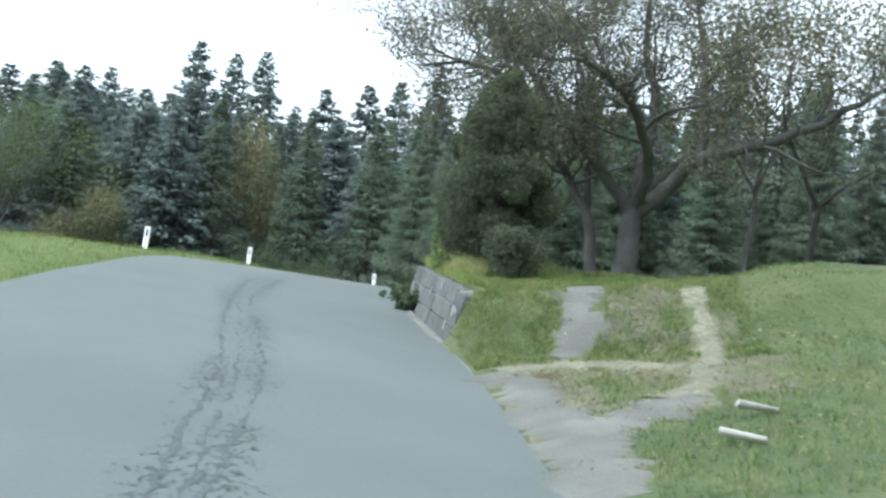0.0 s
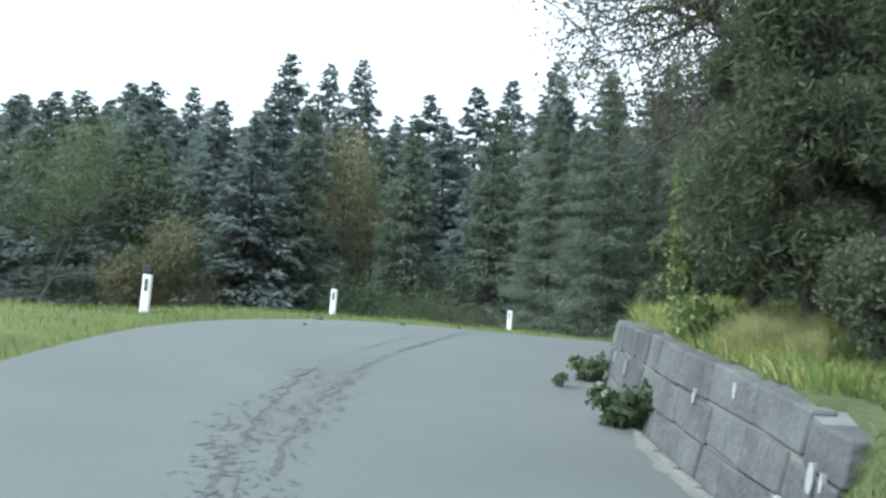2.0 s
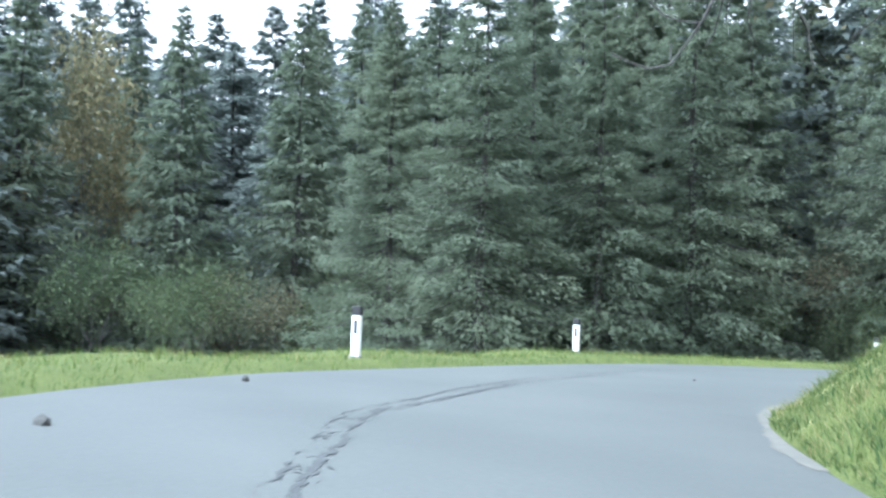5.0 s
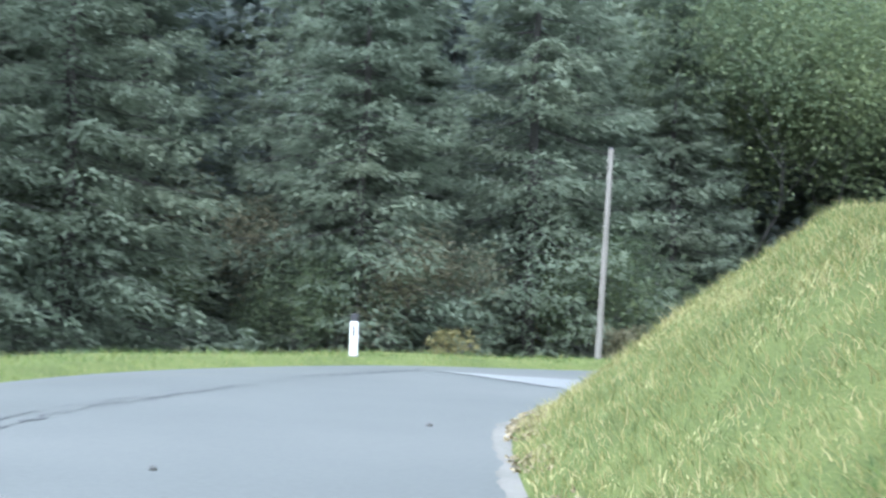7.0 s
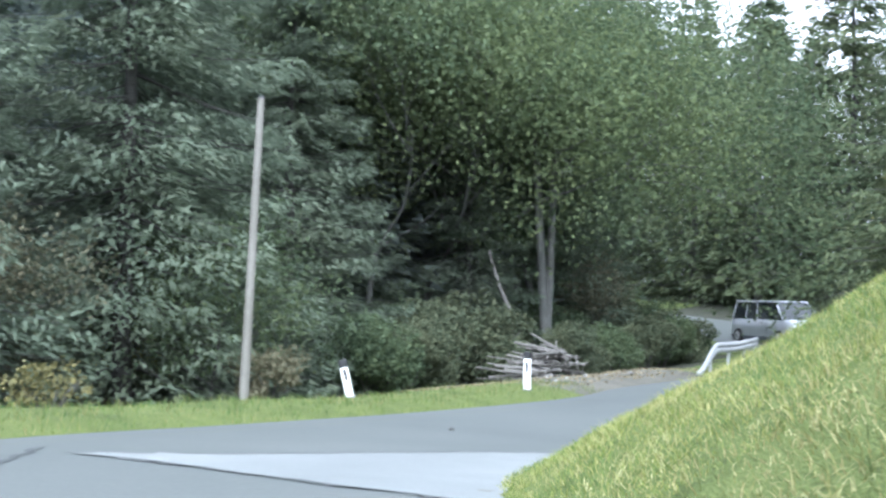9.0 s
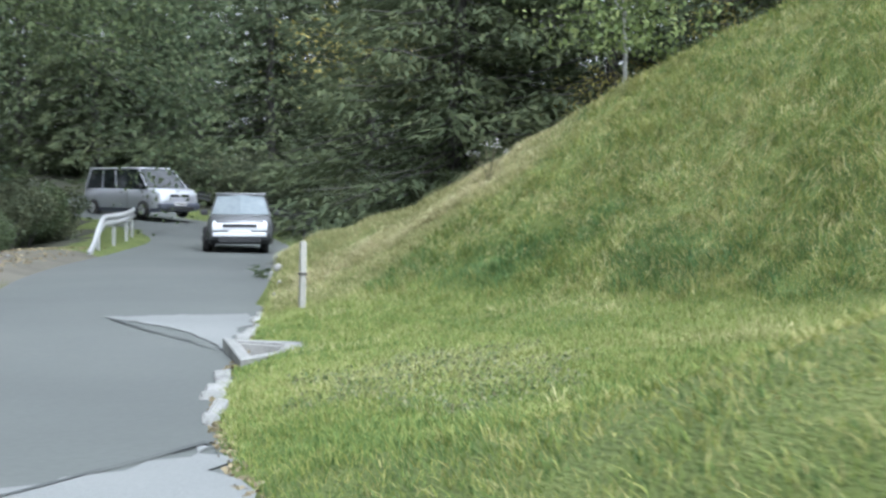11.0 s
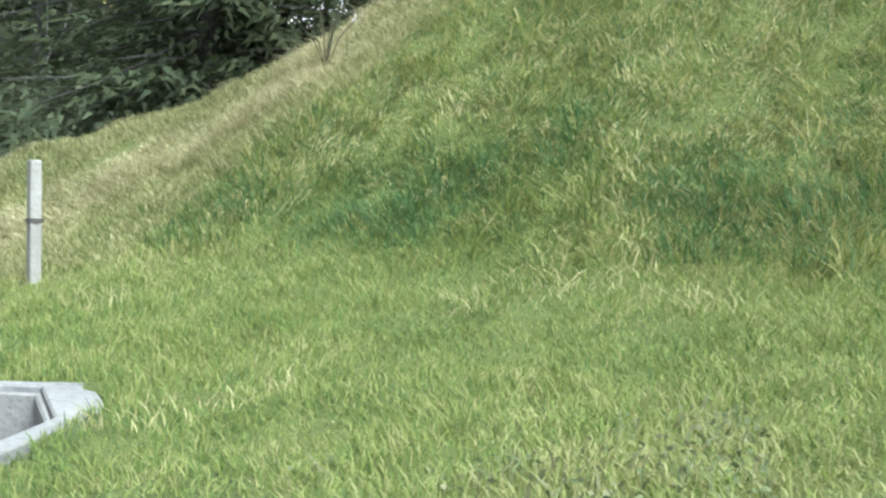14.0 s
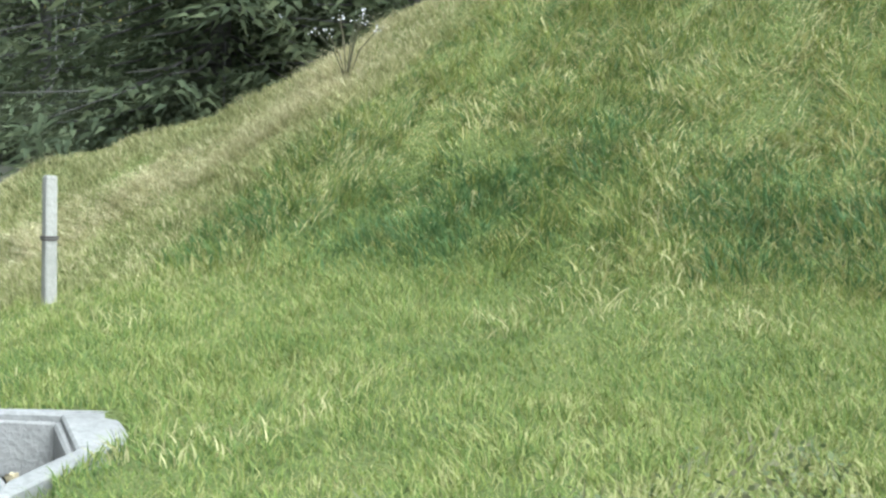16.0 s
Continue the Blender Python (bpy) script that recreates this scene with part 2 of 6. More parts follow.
def glass_mat(name, tint, rough=0.05):
    m = bpy.data.materials.new(name)
    m.use_nodes = True
    b = m.node_tree.nodes["Principled BSDF"]
    b.inputs["Base Color"].default_value = (*tint, 1)
    b.inputs["Roughness"].default_value = rough
    b.inputs["Transmission Weight"].default_value = 0.55
    b.inputs["IOR"].default_value = 1.7
    return m


M_GLASS = glass_mat("car_glass", (0.03, 0.038, 0.042))
M_SCREEN = mat("windscreen_glass", [(0.2, 0.235, 0.25), (0.34, 0.38, 0.4)], 1.2, 8, 0.3, 0, metal=0.75)

# ---------------------------------------------------------------- mesh helpers
rng = np.random.default_rng(7)


def mesh_np(name, verts, faces, mats, index=None, smooth=False):
    """A mesh from numpy arrays; faces is an (n, 3) or (n, 4) array."""
    me = bpy.data.meshes.new(name)
    verts, faces = np.asarray(verts, np.float32), np.asarray(faces, np.int32)
    k = faces.shape[1]
    me.vertices.add(len(verts))
    me.vertices.foreach_set("co", verts.ravel())
    me.loops.add(faces.size)
    me.loops.foreach_set("vertex_index", faces.ravel())
    me.polygons.add(len(faces))
    me.polygons.foreach_set("loop_start", np.arange(len(faces), dtype=np.int32) * k)
    me.polygons.foreach_set("loop_total", np.full(len(faces), k, np.int32))
    for m in mats:
        me.materials.append(m)
    if index is not None:
        me.polygons.foreach_set("material_index", np.asarray(index, np.int32))
    me.polygons.foreach_set("use_smooth", np.full(len(faces), smooth))
    me.update()
    me.validate()
    return me


def part(name, bm, material, parent, label="", smooth=False):
    """Links a bmesh as one mesh object under a thing or a part."""
    me = bpy.data.meshes.new(name)
    bm.to_mesh(me)
    bm.free()
    me.materials.append(material)
    if smooth:
        for p in me.polygons:
            p.use_smooth = True
    ob = new(name, me)
    ob.parent = parent
    if label:
        ob["label"] = label
    return ob


def part_me(name, me, parent, label=""):
    ob = new(name, me)
    ob.parent = parent
    if label:
        ob["label"] = label
    return ob


def empty(name, m, label, category, group=""):
    ob = new(name)
    ob.empty_display_size = 0.2
    ob.matrix_world = m
    return tagged(ob, label, category, group)


def box(size, at=(0, 0, 0), bevel=0.0, rot=(0, 0, 0), taper=1.0):
    bm = bmesh.new()
    bmesh.ops.create_cube(bm, size=1)
    for v in bm.verts:
        k = taper if v.co.z > 0 else 1.0
        v.co = Vector((v.co.x * size[0] * k, v.co.y * size[1] * k, v.co.z * size[2]))
    if bevel:
        bmesh.ops.bevel(bm, geom=bm.edges[:], offset=bevel, segments=2, affect="EDGES", profile=0.5)
    bmesh.ops.transform(bm, matrix=pose(*at, *rot), verts=bm.verts)
    return bm


def cyl(r0, r1, h, seg=10, at=(0, 0, 0), rot=(0, 0, 0), bevel=0.0):
    bm = bmesh.new()
    bmesh.ops.create_cone(bm, cap_ends=True, segments=seg, radius1=r0, radius2=r1, depth=h)
    bmesh.ops.translate(bm, verts=bm.verts, vec=(0, 0, h / 2))
    if bevel:
        caps = [e for e in bm.edges if abs(e.verts[0].co.z - e.verts[1].co.z) < 1e-5]
        bmesh.ops.bevel(bm, geom=caps, offset=bevel, segments=2, affect="EDGES")
    bmesh.ops.transform(bm, matrix=pose(*at, *rot), verts=bm.verts)
    return bm


def tube_np(points, radii, seg=6):
    """Vertices and quads of a tapered tube along points."""
    points = np.asarray(points, float)
    n = len(points)
    t = np.gradient(points, axis=0)
    t /= np.linalg.norm(t, axis=1)[:, None] + 1e-9
    ref = np.where(np.abs(t[:, 2:3]) > 0.9, np.array([[1.0, 0, 0]]), np.array([[0, 0, 1.0]]))
    a = np.cross(t, ref)
    a /= np.linalg.norm(a, axis=1)[:, None] + 1e-9
    b = np.cross(t, a)
    ang = np.arange(seg) * 2 * np.pi / seg
    v = points[:, None] + np.asarray(radii)[:, None, None] * (a[:, None] * np.cos(ang)[None, :, None] + b[:, None] * np.sin(ang)[None, :, None])
    i, j = np.meshgrid(np.arange(n - 1), np.arange(seg), indexing="ij")
    f = np.stack([i * seg + j, i * seg + (j + 1) % seg, (i + 1) * seg + (j + 1) % seg, (i + 1) * seg + j], -1).reshape(-1, 4)
    return v.reshape(-1, 3), f


def join_np(pieces):
    vs, fs, o = [], [], 0
    for v, f in pieces:
        vs.append(v)
        fs.append(f + o)
        o += len(v)
    return np.concatenate(vs), np.concatenate(fs)


def leaf_quads(centres, size, r, flat=0.0, slim=0.55):
    """Randomly turned little quads with a bent tip round the centres."""
    n = len(centres)
    a = r.normal(size=(n, 3))
    a[:, 2] *= 1 - flat
    a /= np.linalg.norm(a, axis=1)[:, None]
    b = np.cross(a, r.normal(size=(n, 3)))
    b /= np.linalg.norm(b, axis=1)[:, None] + 1e-9
    s = np.asarray(size) * r.uniform(0.6, 1.3, n)
    a, b = a * s[:, None], b * s[:, None] * slim
    v = np.stack([centres - a, centres + b, centres + a, centres - b], 1).reshape(-1, 3)
    f = np.arange(4 * n).reshape(-1, 4)
    return v, f


# ---------------------------------------------------------------- lie of the land
LEFT = [(-5.6, -14, -1.6), (-5.7, -6, -0.9), (-5.8, 4, -0.1), (-6.0, 11, 0.6), (-6.2, 17, 1.2), (-6.3, 21, 1.6), (-6.25, 26, 2.03), (-5.9, 31, 2.18),
        (-5.2, 36, 2.22), (-3.8, 40.2, 2.17), (-2.0, 43.4, 2.08), (0.2, 47, 1.98), (2.4, 50.3, 1.86), (5.2, 52.7, 1.74), (8.8, 54.0, 1.62), (13, 54.8, 1.42), (17.5, 55.3, 1.25),
        (21.5, 55.4, 1.2), (25, 56.2, 1.15), (30, 57.3, 1.0), (36, 58.0, 0.92), (42, 58.9, 0.93), (47, 61.2, 1.1), (52, 65.2, 1.45), (57, 70, 1.95), (61, 76.5, 2.6), (63, 86, 3.5)]
RIGHT = [(2.3, -14, -1.7), (2.0, -6, -1.05), (1.55, 4, -0.4), (1.06, 10, 0.13), (0.5, 15, 0.66), (-0.02, 18.6, 1.02), (-0.36, 20.5, 1.24), (-0.6, 22, 1.41), (-0.82, 25, 1.69), (-0.66, 27.3, 1.83), (-0.36, 29.6, 1.93),
         (-0.08, 32, 1.97), (0.3, 35, 1.96), (0.72, 37.6, 1.95), (1.5, 40.3, 1.92), (2.75, 42.3, 1.9), (4.3, 44.7, 1.86), (6.0, 46.8, 1.82), (8.2, 48.6, 1.74), (10.2, 50.0, 1.64), (13.2, 51.0, 1.44),
         (16.1, 51.55, 1.24), (20, 52.0, 1.2), (25, 52.6, 1.2), (30, 53.2, 1.05), (38, 54.2, 0.82), (46, 56.2, 0.85), (52, 58.8, 1.05), (58, 62.4, 1.45), (63, 67, 1.9), (67, 74.5, 2.6), (69, 86, 3.6)]


def smooth_line(pts, n):
    """Catmull-Rom through pts, n points, evenly spread."""
    p = np.array(pts, float)
    q = np.vstack([2 * p[0] - p[1], p, 2 * p[-1] - p[-2]])
    out = []
    for i in range(len(p) - 1):
        a, b, c, d = q[i:i + 4]
        for u in np.linspace(0, 1, 24, endpoint=False):
            out.append(0.5 * (2 * b + (c - a) * u + (2 * a - 5 * b + 4 * c - d) * u ** 2 + (3 * b - a - 3 * c + d) * u ** 3))
    out.append(p[-1])
    out = np.array(out)
    s = np.r_[0, np.cumsum(np.linalg.norm(np.diff(out, axis=0), axis=1))]
    return np.stack([np.interp(np.linspace(0, s[-1], n), s, out[:, k]) for k in range(3)], 1)


NR = 260
EDGE_L = smooth_line(LEFT, 1200)
EDGE_R0 = smooth_line(RIGHT, NR)
# pair each right-edge station with the left-edge point across the road
_pair = []
_last = 0
for _i in range(NR):
    _t = EDGE_R0[min(_i + 1, NR - 1)] - EDGE_R0[max(_i - 1, 0)]
    _n = np.array([-_t[1], _t[0]]) / np.hypot(_t[0], _t[1])
    _dif = EDGE_L[:, :2] - EDGE_R0[_i, :2]
    _along = np.abs(_dif @ np.array([_n[1], -_n[0]])) + np.where(_dif @ _n < 0.5, 50, 0) + 0.15 * np.linalg.norm(_dif, axis=1)
    _j = max(_last, int(np.argmin(_along)))
    _last = _j
    _pair.append(_j)
_pair = np.convolve(np.pad(np.array(_pair, float), 6, mode="edge"), np.ones(13) / 13, "valid")
ROAD_R = EDGE_R0
ROAD_L = np.stack([np.interp(_pair, np.arange(1200), EDGE_L[:, k]) for k in range(3)], 1)
ROAD_C = (ROAD_L + ROAD_R) / 2
ARC = np.r_[0, np.cumsum(np.linalg.norm(np.diff(ROAD_C[:, :2], axis=0), axis=1))]


def smoothstep(a, b, x):
    u = np.clip((x - a) / (b - a), 0, 1)
    return u * u * (3 - 2 * u)


def lumps(x, y, scale, seed=0.0):
    """Cheap smooth noise of about -1 to 1."""
    x, y = np.asarray(x) / scale + seed, np.asarray(y) / scale - seed
    return (np.sin(x * 1.7 + 1.3 * np.sin(y * 1.1)) + np.sin(y * 1.9 + 1.7 * np.sin(x * 0.8 + 2)) + np.sin((x + y) * 1.3 + seed) * 0.7) / 2.7


def across(x, y):
    """Station along the road, fraction across it (0 right edge, 1 left edge) and metres beyond either edge."""
    x, y = np.atleast_1d(np.asarray(x, float)), np.atleast_1d(np.asarray(y, float))
    near = np.empty(len(x), int)
    for k in range(0, len(x), 4000):
        d = (x[k:k + 4000, None] - ROAD_C[None, :, 0]) ** 2 + (y[k:k + 4000, None] - ROAD_C[None, :, 1]) ** 2
        near[k:k + 4000] = np.argmin(d, 1)
    t = np.gradient(ROAD_C[:, :2], axis=0)
    t /= np.linalg.norm(t, axis=1)[:, None]
    dx, dy = x - ROAD_C[near, 0], y - ROAD_C[near, 1]
    f = np.clip(near + (dx * t[near, 0] + dy * t[near, 1]) / np.interp(near, np.arange(NR - 1), np.diff(ARC)), 0, NR - 1)
    g = lambda a: np.stack([np.interp(f, np.arange(NR), a[:, k]) for k in range(3)], 1)
    r, l = g(ROAD_R), g(ROAD_L)
    w = l[:, :2] - r[:, :2]
    width = np.linalg.norm(w, axis=1)
    u = ((x - r[:, 0]) * w[:, 0] + (y - r[:, 1]) * w[:, 1]) / width
    return f, u / width, u - width, -u, l[:, 2], r[:, 2]


DRAIN = ((17.60, 51.88), (17.40, 51.21), (17.07, 51.165), (16.44, 51.52))      # corners of the drain shaft
WALL_Y0, WALL_Y1 = 18.1, 26.0


def in_drain(x, y, grow=0.0):
    """Whether places lie inside the drain's outline, widened by grow."""
    inside = np.ones(np.shape(x), bool)
    for (ax, ay), (bx, by) in zip(DRAIN, DRAIN[1:] + DRAIN[:1]):
        L = math.hypot(bx - ax, by - ay)
        inside &= ((by - ay) * (x - ax) - (bx - ax) * (y - ay)) / L > -grow
    return inside


def wall_height(y):
    return np.interp(y, [18.1, 18.7, 20, 23, 25.5, 27.5, 29.3], [0.76, 0.84, 0.84, 0.78, 0.66, 0.5, 0.3])


def land(x, y, lower=True):
    """Height of the ground. Under the road it lies a little lower than the asphalt."""
    x, y = np.atleast_1d(np.asarray(x, float)), np.atleast_1d(np.asarray(y, float))
    f, u, dl, dr, zl, zr = across(x, y)
    uc = np.clip(u, 0, 1)
    z = zr + (zl - zr) * uc
    on = (dl < 0) & (dr < 0)
    # outer side: a raised grass verge, then the ground falls towards the wood
    out = np.maximum(dl, 0)
    verge = 0.10 * smoothstep(0, 0.5, out) + 0.05 * lumps(x, y, 1.7) * smoothstep(0.2, 1.0, out)
    fall = -0.14 * np.maximum(out - 1.6, 0)
    fall = np.maximum(fall, -2.2) - 0.004 * np.maximum(out - 18, 0)
    field = smoothstep(34, 26, y) * smoothstep(20, 8, x)
    fall = fall * (1 - field) + field * (0.012 * np.maximum(out - 1.0, 0) - 0.05 * np.maximum(out - 9, 0))
    z = np.where(dl > 0, zl + verge + fall, z)
    # inner side
    inn = np.maximum(dr, 0)
    drive = 0.03 * smoothstep(0, 0.4, inn) + 0.17 * np.minimum(inn, 9) + 0.05 * np.clip(inn - 9, 0, 30) + 0.12 * lumps(x, y, 2.3, 3) * smoothstep(0.3, 3, inn)
    behind = wall_height(np.clip(y, WALL_Y0, WALL_Y1)) + 0.16 * np.minimum(np.maximum(inn - 0.45, 0), 8) + 0.05 * np.clip(inn - 9, 0, 30) + 0.05 * lumps(x, y, 1.5, 5)
    behind = np.where(y < 18.12, (behind + 0.08) * smoothstep(-0.05, 0.4, inn), np.where(inn < 0.30, 0.0, behind))
    bank = 0.66 * np.maximum(inn - 0.2, 0)
    top = np.interp(y, [29, 36, 42, 45, 45.9, 46.5, 48], [0.4, 0.8, 1.2, 1.48, 1.72, 1.98, 2.1])
    bank = np.where(bank > top, top + (bank - top) * 0.05, bank) + 0.10 * lumps(x, y, 1.6, 8) * smoothstep(0.4, 1.6, inn)
    kw = smoothstep(16.2, 17.9, y) * smoothstep(29.0, 25.95, y)
    kd = smoothstep(17.9, 16.2, y)
    bank_on = smoothstep(29, 33, y) * smoothstep(13.2, 9.5, x)
    toe = (x - 17.0) * 0.72 - (y - 48.0) * 0.70
    hill = 0.345 * (toe + np.sqrt(toe ** 2 + 0.25)) * smoothstep(-2.2, -0.6, toe)
    hill = np.where(hill > 5.5, 5.5 + (hill - 5.5) * 0.4, hill)
    # the slope's shoulder, beyond which the land drops again towards the wood
    shoulder = x - np.interp(y, [40, 45, 47, 49, 50.4, 51.3, 52.2], [21.6, 21.6, 21.75, 21.75, 21.75, 21.85, 21.95])
    hill = np.maximum(hill - 0.9 * np.maximum(shoulder, 0) - 0.2 * np.maximum(shoulder + 0.25, 0), 0)
    dip = np.interp(y, [47.5, 48.5, 49.2, 50, 50.6, 51.2, 51.8], [0.0, 0.08, 0.17, 0.28, 0.3, 0.15, 0.0])
    hill = np.maximum(hill - dip * smoothstep(-1.5, -0.1, shoulder), 0)
    hill = hill + 0.07 * lumps(x, y, 1.3, 11) * smoothstep(0.2, 1.5, toe) * smoothstep(1.5, 0, shoulder)
    lawn = 0.05 * smoothstep(0, 0.4, inn) + 0.085 * np.minimum(inn, 3.0) + 0.03 * lumps(x, y, 0.9, 2) * smoothstep(0.2, 1, inn)
    late = np.maximum(bank * bank_on, hill * smoothstep(11.5, 16, x)) + lawn
    late = np.minimum(late, 9 + 0.02 * inn)
    side = np.where(y < 16.0, drive, np.where(y < 31.5, kd * drive + kw * behind + np.clip(1 - kd - kw, 0, 1) * late, late))
    # a hollow behind the drive and a low hump beside it
    back = smoothstep(18.3, 22, y) * smoothstep(41, 35, y) * smoothstep(1.3, 2.6, x) * smoothstep(1.0, 3.0, inn) * smoothstep(24, 14, x)
    hollow = -0.28 * back - 0.42 * back * np.exp(-((x - 0.2 * y) / (0.04 * np.maximum(y, 1))) ** 2)
    hollow = hollow + 0.16 * np.exp(-((x - 5.0) / 0.9) ** 2 - ((y - 17.8) / 0.9) ** 2)
    side = side + np.where(y < 47, hollow, 0)
    z = np.where(dr > 0, zr + side, z)
    if lower:
        z = np.where(on, z - 0.06 * smoothstep(0, 0.12, np.minimum(-dl, -dr)), z)
    if lower:
        z = np.where(in_drain(x, y, -0.02), z - 0.45, z)
    # far off the land evens out
    far = np.hypot(x - 10, y - 45)
    return z * (1 - smoothstep(150, 500, far)) + smoothstep(150, 500, far) * -3.0


def ground_z(x, y):
    return float(land([x], [y], False)[0])


# ---------------------------------------------------------------- ground sheet
def straw_fan(x, y):
    """How much of the drive's mouth is trodden straw and grit, 0 to 1."""
    fan = np.exp(-((y - 15.3 + 0.15 * (x - 1.8)) / 0.7) ** 2) * smoothstep(4.6, 3.4, x)
    fan = np.maximum(fan, np.exp(-((x - 3.5) / 0.45) ** 2) * smoothstep(18.2, 17, y) * smoothstep(12.8, 13.6, y))
    fan = np.maximum(fan, np.exp(-((x - 2.75) / 0.5) ** 2) * smoothstep(19, 17.5, y) * smoothstep(13.5, 14.5, y) * 0.75)
    fan = np.maximum(fan, smoothstep(2.0, 1.5, x) * smoothstep(15.6, 14.8, y) * smoothstep(8.5, 10.5, y))
    fan = np.maximum(fan, np.exp(-((y - 12.4 - 0.7 * (x - 2.1)) / 0.5) ** 2) * smoothstep(3.1, 2.7, x))
    return fan * np.clip(0.75 + 0.6 * lumps(x, y, 0.45, 2) + 0.3 * lumps(x, y, 0.2, 7), 0, 1)


def axis(dense_lo, dense_hi, step, far):
    a = np.arange(dense_lo, dense_hi, step)
    lo, hi, d = [dense_lo], [dense_hi], step
    while hi[-1] < far:
        d *= 1.22
        hi.append(hi[-1] + d)
    d = step
    while lo[-1] > -far:
        d *= 1.22
        lo.append(lo[-1] - d)
    return np.concatenate([np.array(lo[:0:-1]), a, np.array(hi)])


gx, gy = axis(-13, 30, 0.17, 2600), axis(5, 62, 0.19, 2600)
GX, GY = np.meshgrid(gx, gy)
gz = land(GX.ravel(), GY.ravel())
ni, nj = len(gx), len(gy)
ii, jj = np.meshgrid(np.arange(ni - 1), np.arange(nj - 1))
gf = np.stack([jj * ni + ii, jj * ni + ii + 1, (jj + 1) * ni + ii + 1, (jj + 1) * ni + ii], -1).reshape(-1, 4)
_cx, _cy = GX.ravel()[gf].mean(1), GY.ravel()[gf].mean(1)
_f, _u, _dl, _dr, _, _ = across(_cx, _cy)
gi = np.zeros(len(gf), int)
gi[(_dl > 5.5 + 1.5 * lumps(_cx, _cy, 3)) & (_cy > 45)] = 1
gi[(_dl > 26) & (_cy <= 45)] = 1
gi[(_dr > 0.6) & (_cx > 25.0 + 0.4 * lumps(_cx, _cy, 2))] = 1
gi[(_dl > 1.5) & (_cx > 33)] = 1
# meadow by the farm drive, its soil coloured darker for the tree's shade
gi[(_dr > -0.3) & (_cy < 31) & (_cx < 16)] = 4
# trodden straw and earth at the mouth of the farm drive
gi[(_dr > 0.1) & (straw_fan(_cx, _cy) > 0.34)] = 2
# bare lay-by beyond the last marker post
gi[(_dl > -0.2) & (_dl < 4.0 + 0.6 * lumps(_cx, _cy, 1.1)) & (_cx > 22.6 + 0.5 * lumps(_cx, _cy, 0.9)) & (_cx < 34)] = 3
M_TRODDEN = mat("trodden_earth", [(0.06, 0.062, 0.038), (0.1, 0.096, 0.06), (0.155, 0.145, 0.1)], 1.6, 14, 1.0, 0.6, bumpd=0.04)
M_MEADOW_SHADED = mat("meadow_soil_shaded", [(0.035, 0.048, 0.02), (0.06, 0.075, 0.03), (0.1, 0.105, 0.05)], 0.9, 14, 1.0, 0.6, bumpd=0.05)
M_LAYBY = mat("bare_earth", [(0.06, 0.056, 0.045), (0.095, 0.09, 0.072), (0.14, 0.132, 0.107)], 0.7, 18, 1.0, 0.6)
ground = new("ground", mesh_np("ground", np.stack([GX.ravel(), GY.ravel(), gz], 1), gf, [M_SOIL, M_FOREST_SOIL, M_TRODDEN, M_LAYBY, M_MEADOW_SHADED], gi, True))
tagged(ground, "rolling grassy ground with a gravel drive and woodland soil", "ground", kind="structure")

# ---------------------------------------------------------------- road
NW = 25
uu = np.linspace(0, 1, NW)
rv = ROAD_R[:, None] * (1 - uu)[None, :, None] + ROAD_L[:, None] * uu[None, :, None]
_q = across(rv[:, :, 0].ravel(), rv[:, :, 1].ravel())
_uc = np.clip(_q[1], 0, 1)
rv[:, :, 2] = (_q[5] + (_q[4] - _q[5]) * _uc + 0.012 * np.sin(np.pi * _uc) + 0.004).reshape(NR, NW)
i, j = np.meshgrid(np.arange(NR - 1), np.arange(NW - 1), indexing="ij")
rf = np.stack([i * NW + j, (i + 1) * NW + j, (i + 1) * NW + j + 1, i * NW + j + 1], -1).reshape(-1, 4)
_rx = rv[:, :, 0].ravel()[rf].mean(1)
_ry = rv[:, :, 1].ravel()[rf].mean(1)
road = new("road", mesh_np("road", rv.reshape(-1, 3), rf, [M_ASPHALT], None, True))
tagged(road, "worn grey asphalt mountain road with cracked seam", "road", kind="structure")


def road_point(arc_f, u, up=0.0):
    """A place on the road: fractional station and fraction across from the right edge."""
    a = np.array([np.interp(arc_f, np.arange(NR), ROAD_R[:, k]) for k in range(3)])
    b = np.array([np.interp(arc_f, np.arange(NR), ROAD_L[:, k]) for k in range(3)])
    p = a * (1 - u) + b * u
    p[2] += 0.012 * np.sin(np.pi * u) + 0.004 + up
    return p


# ---------------------------------------------------------------- trees


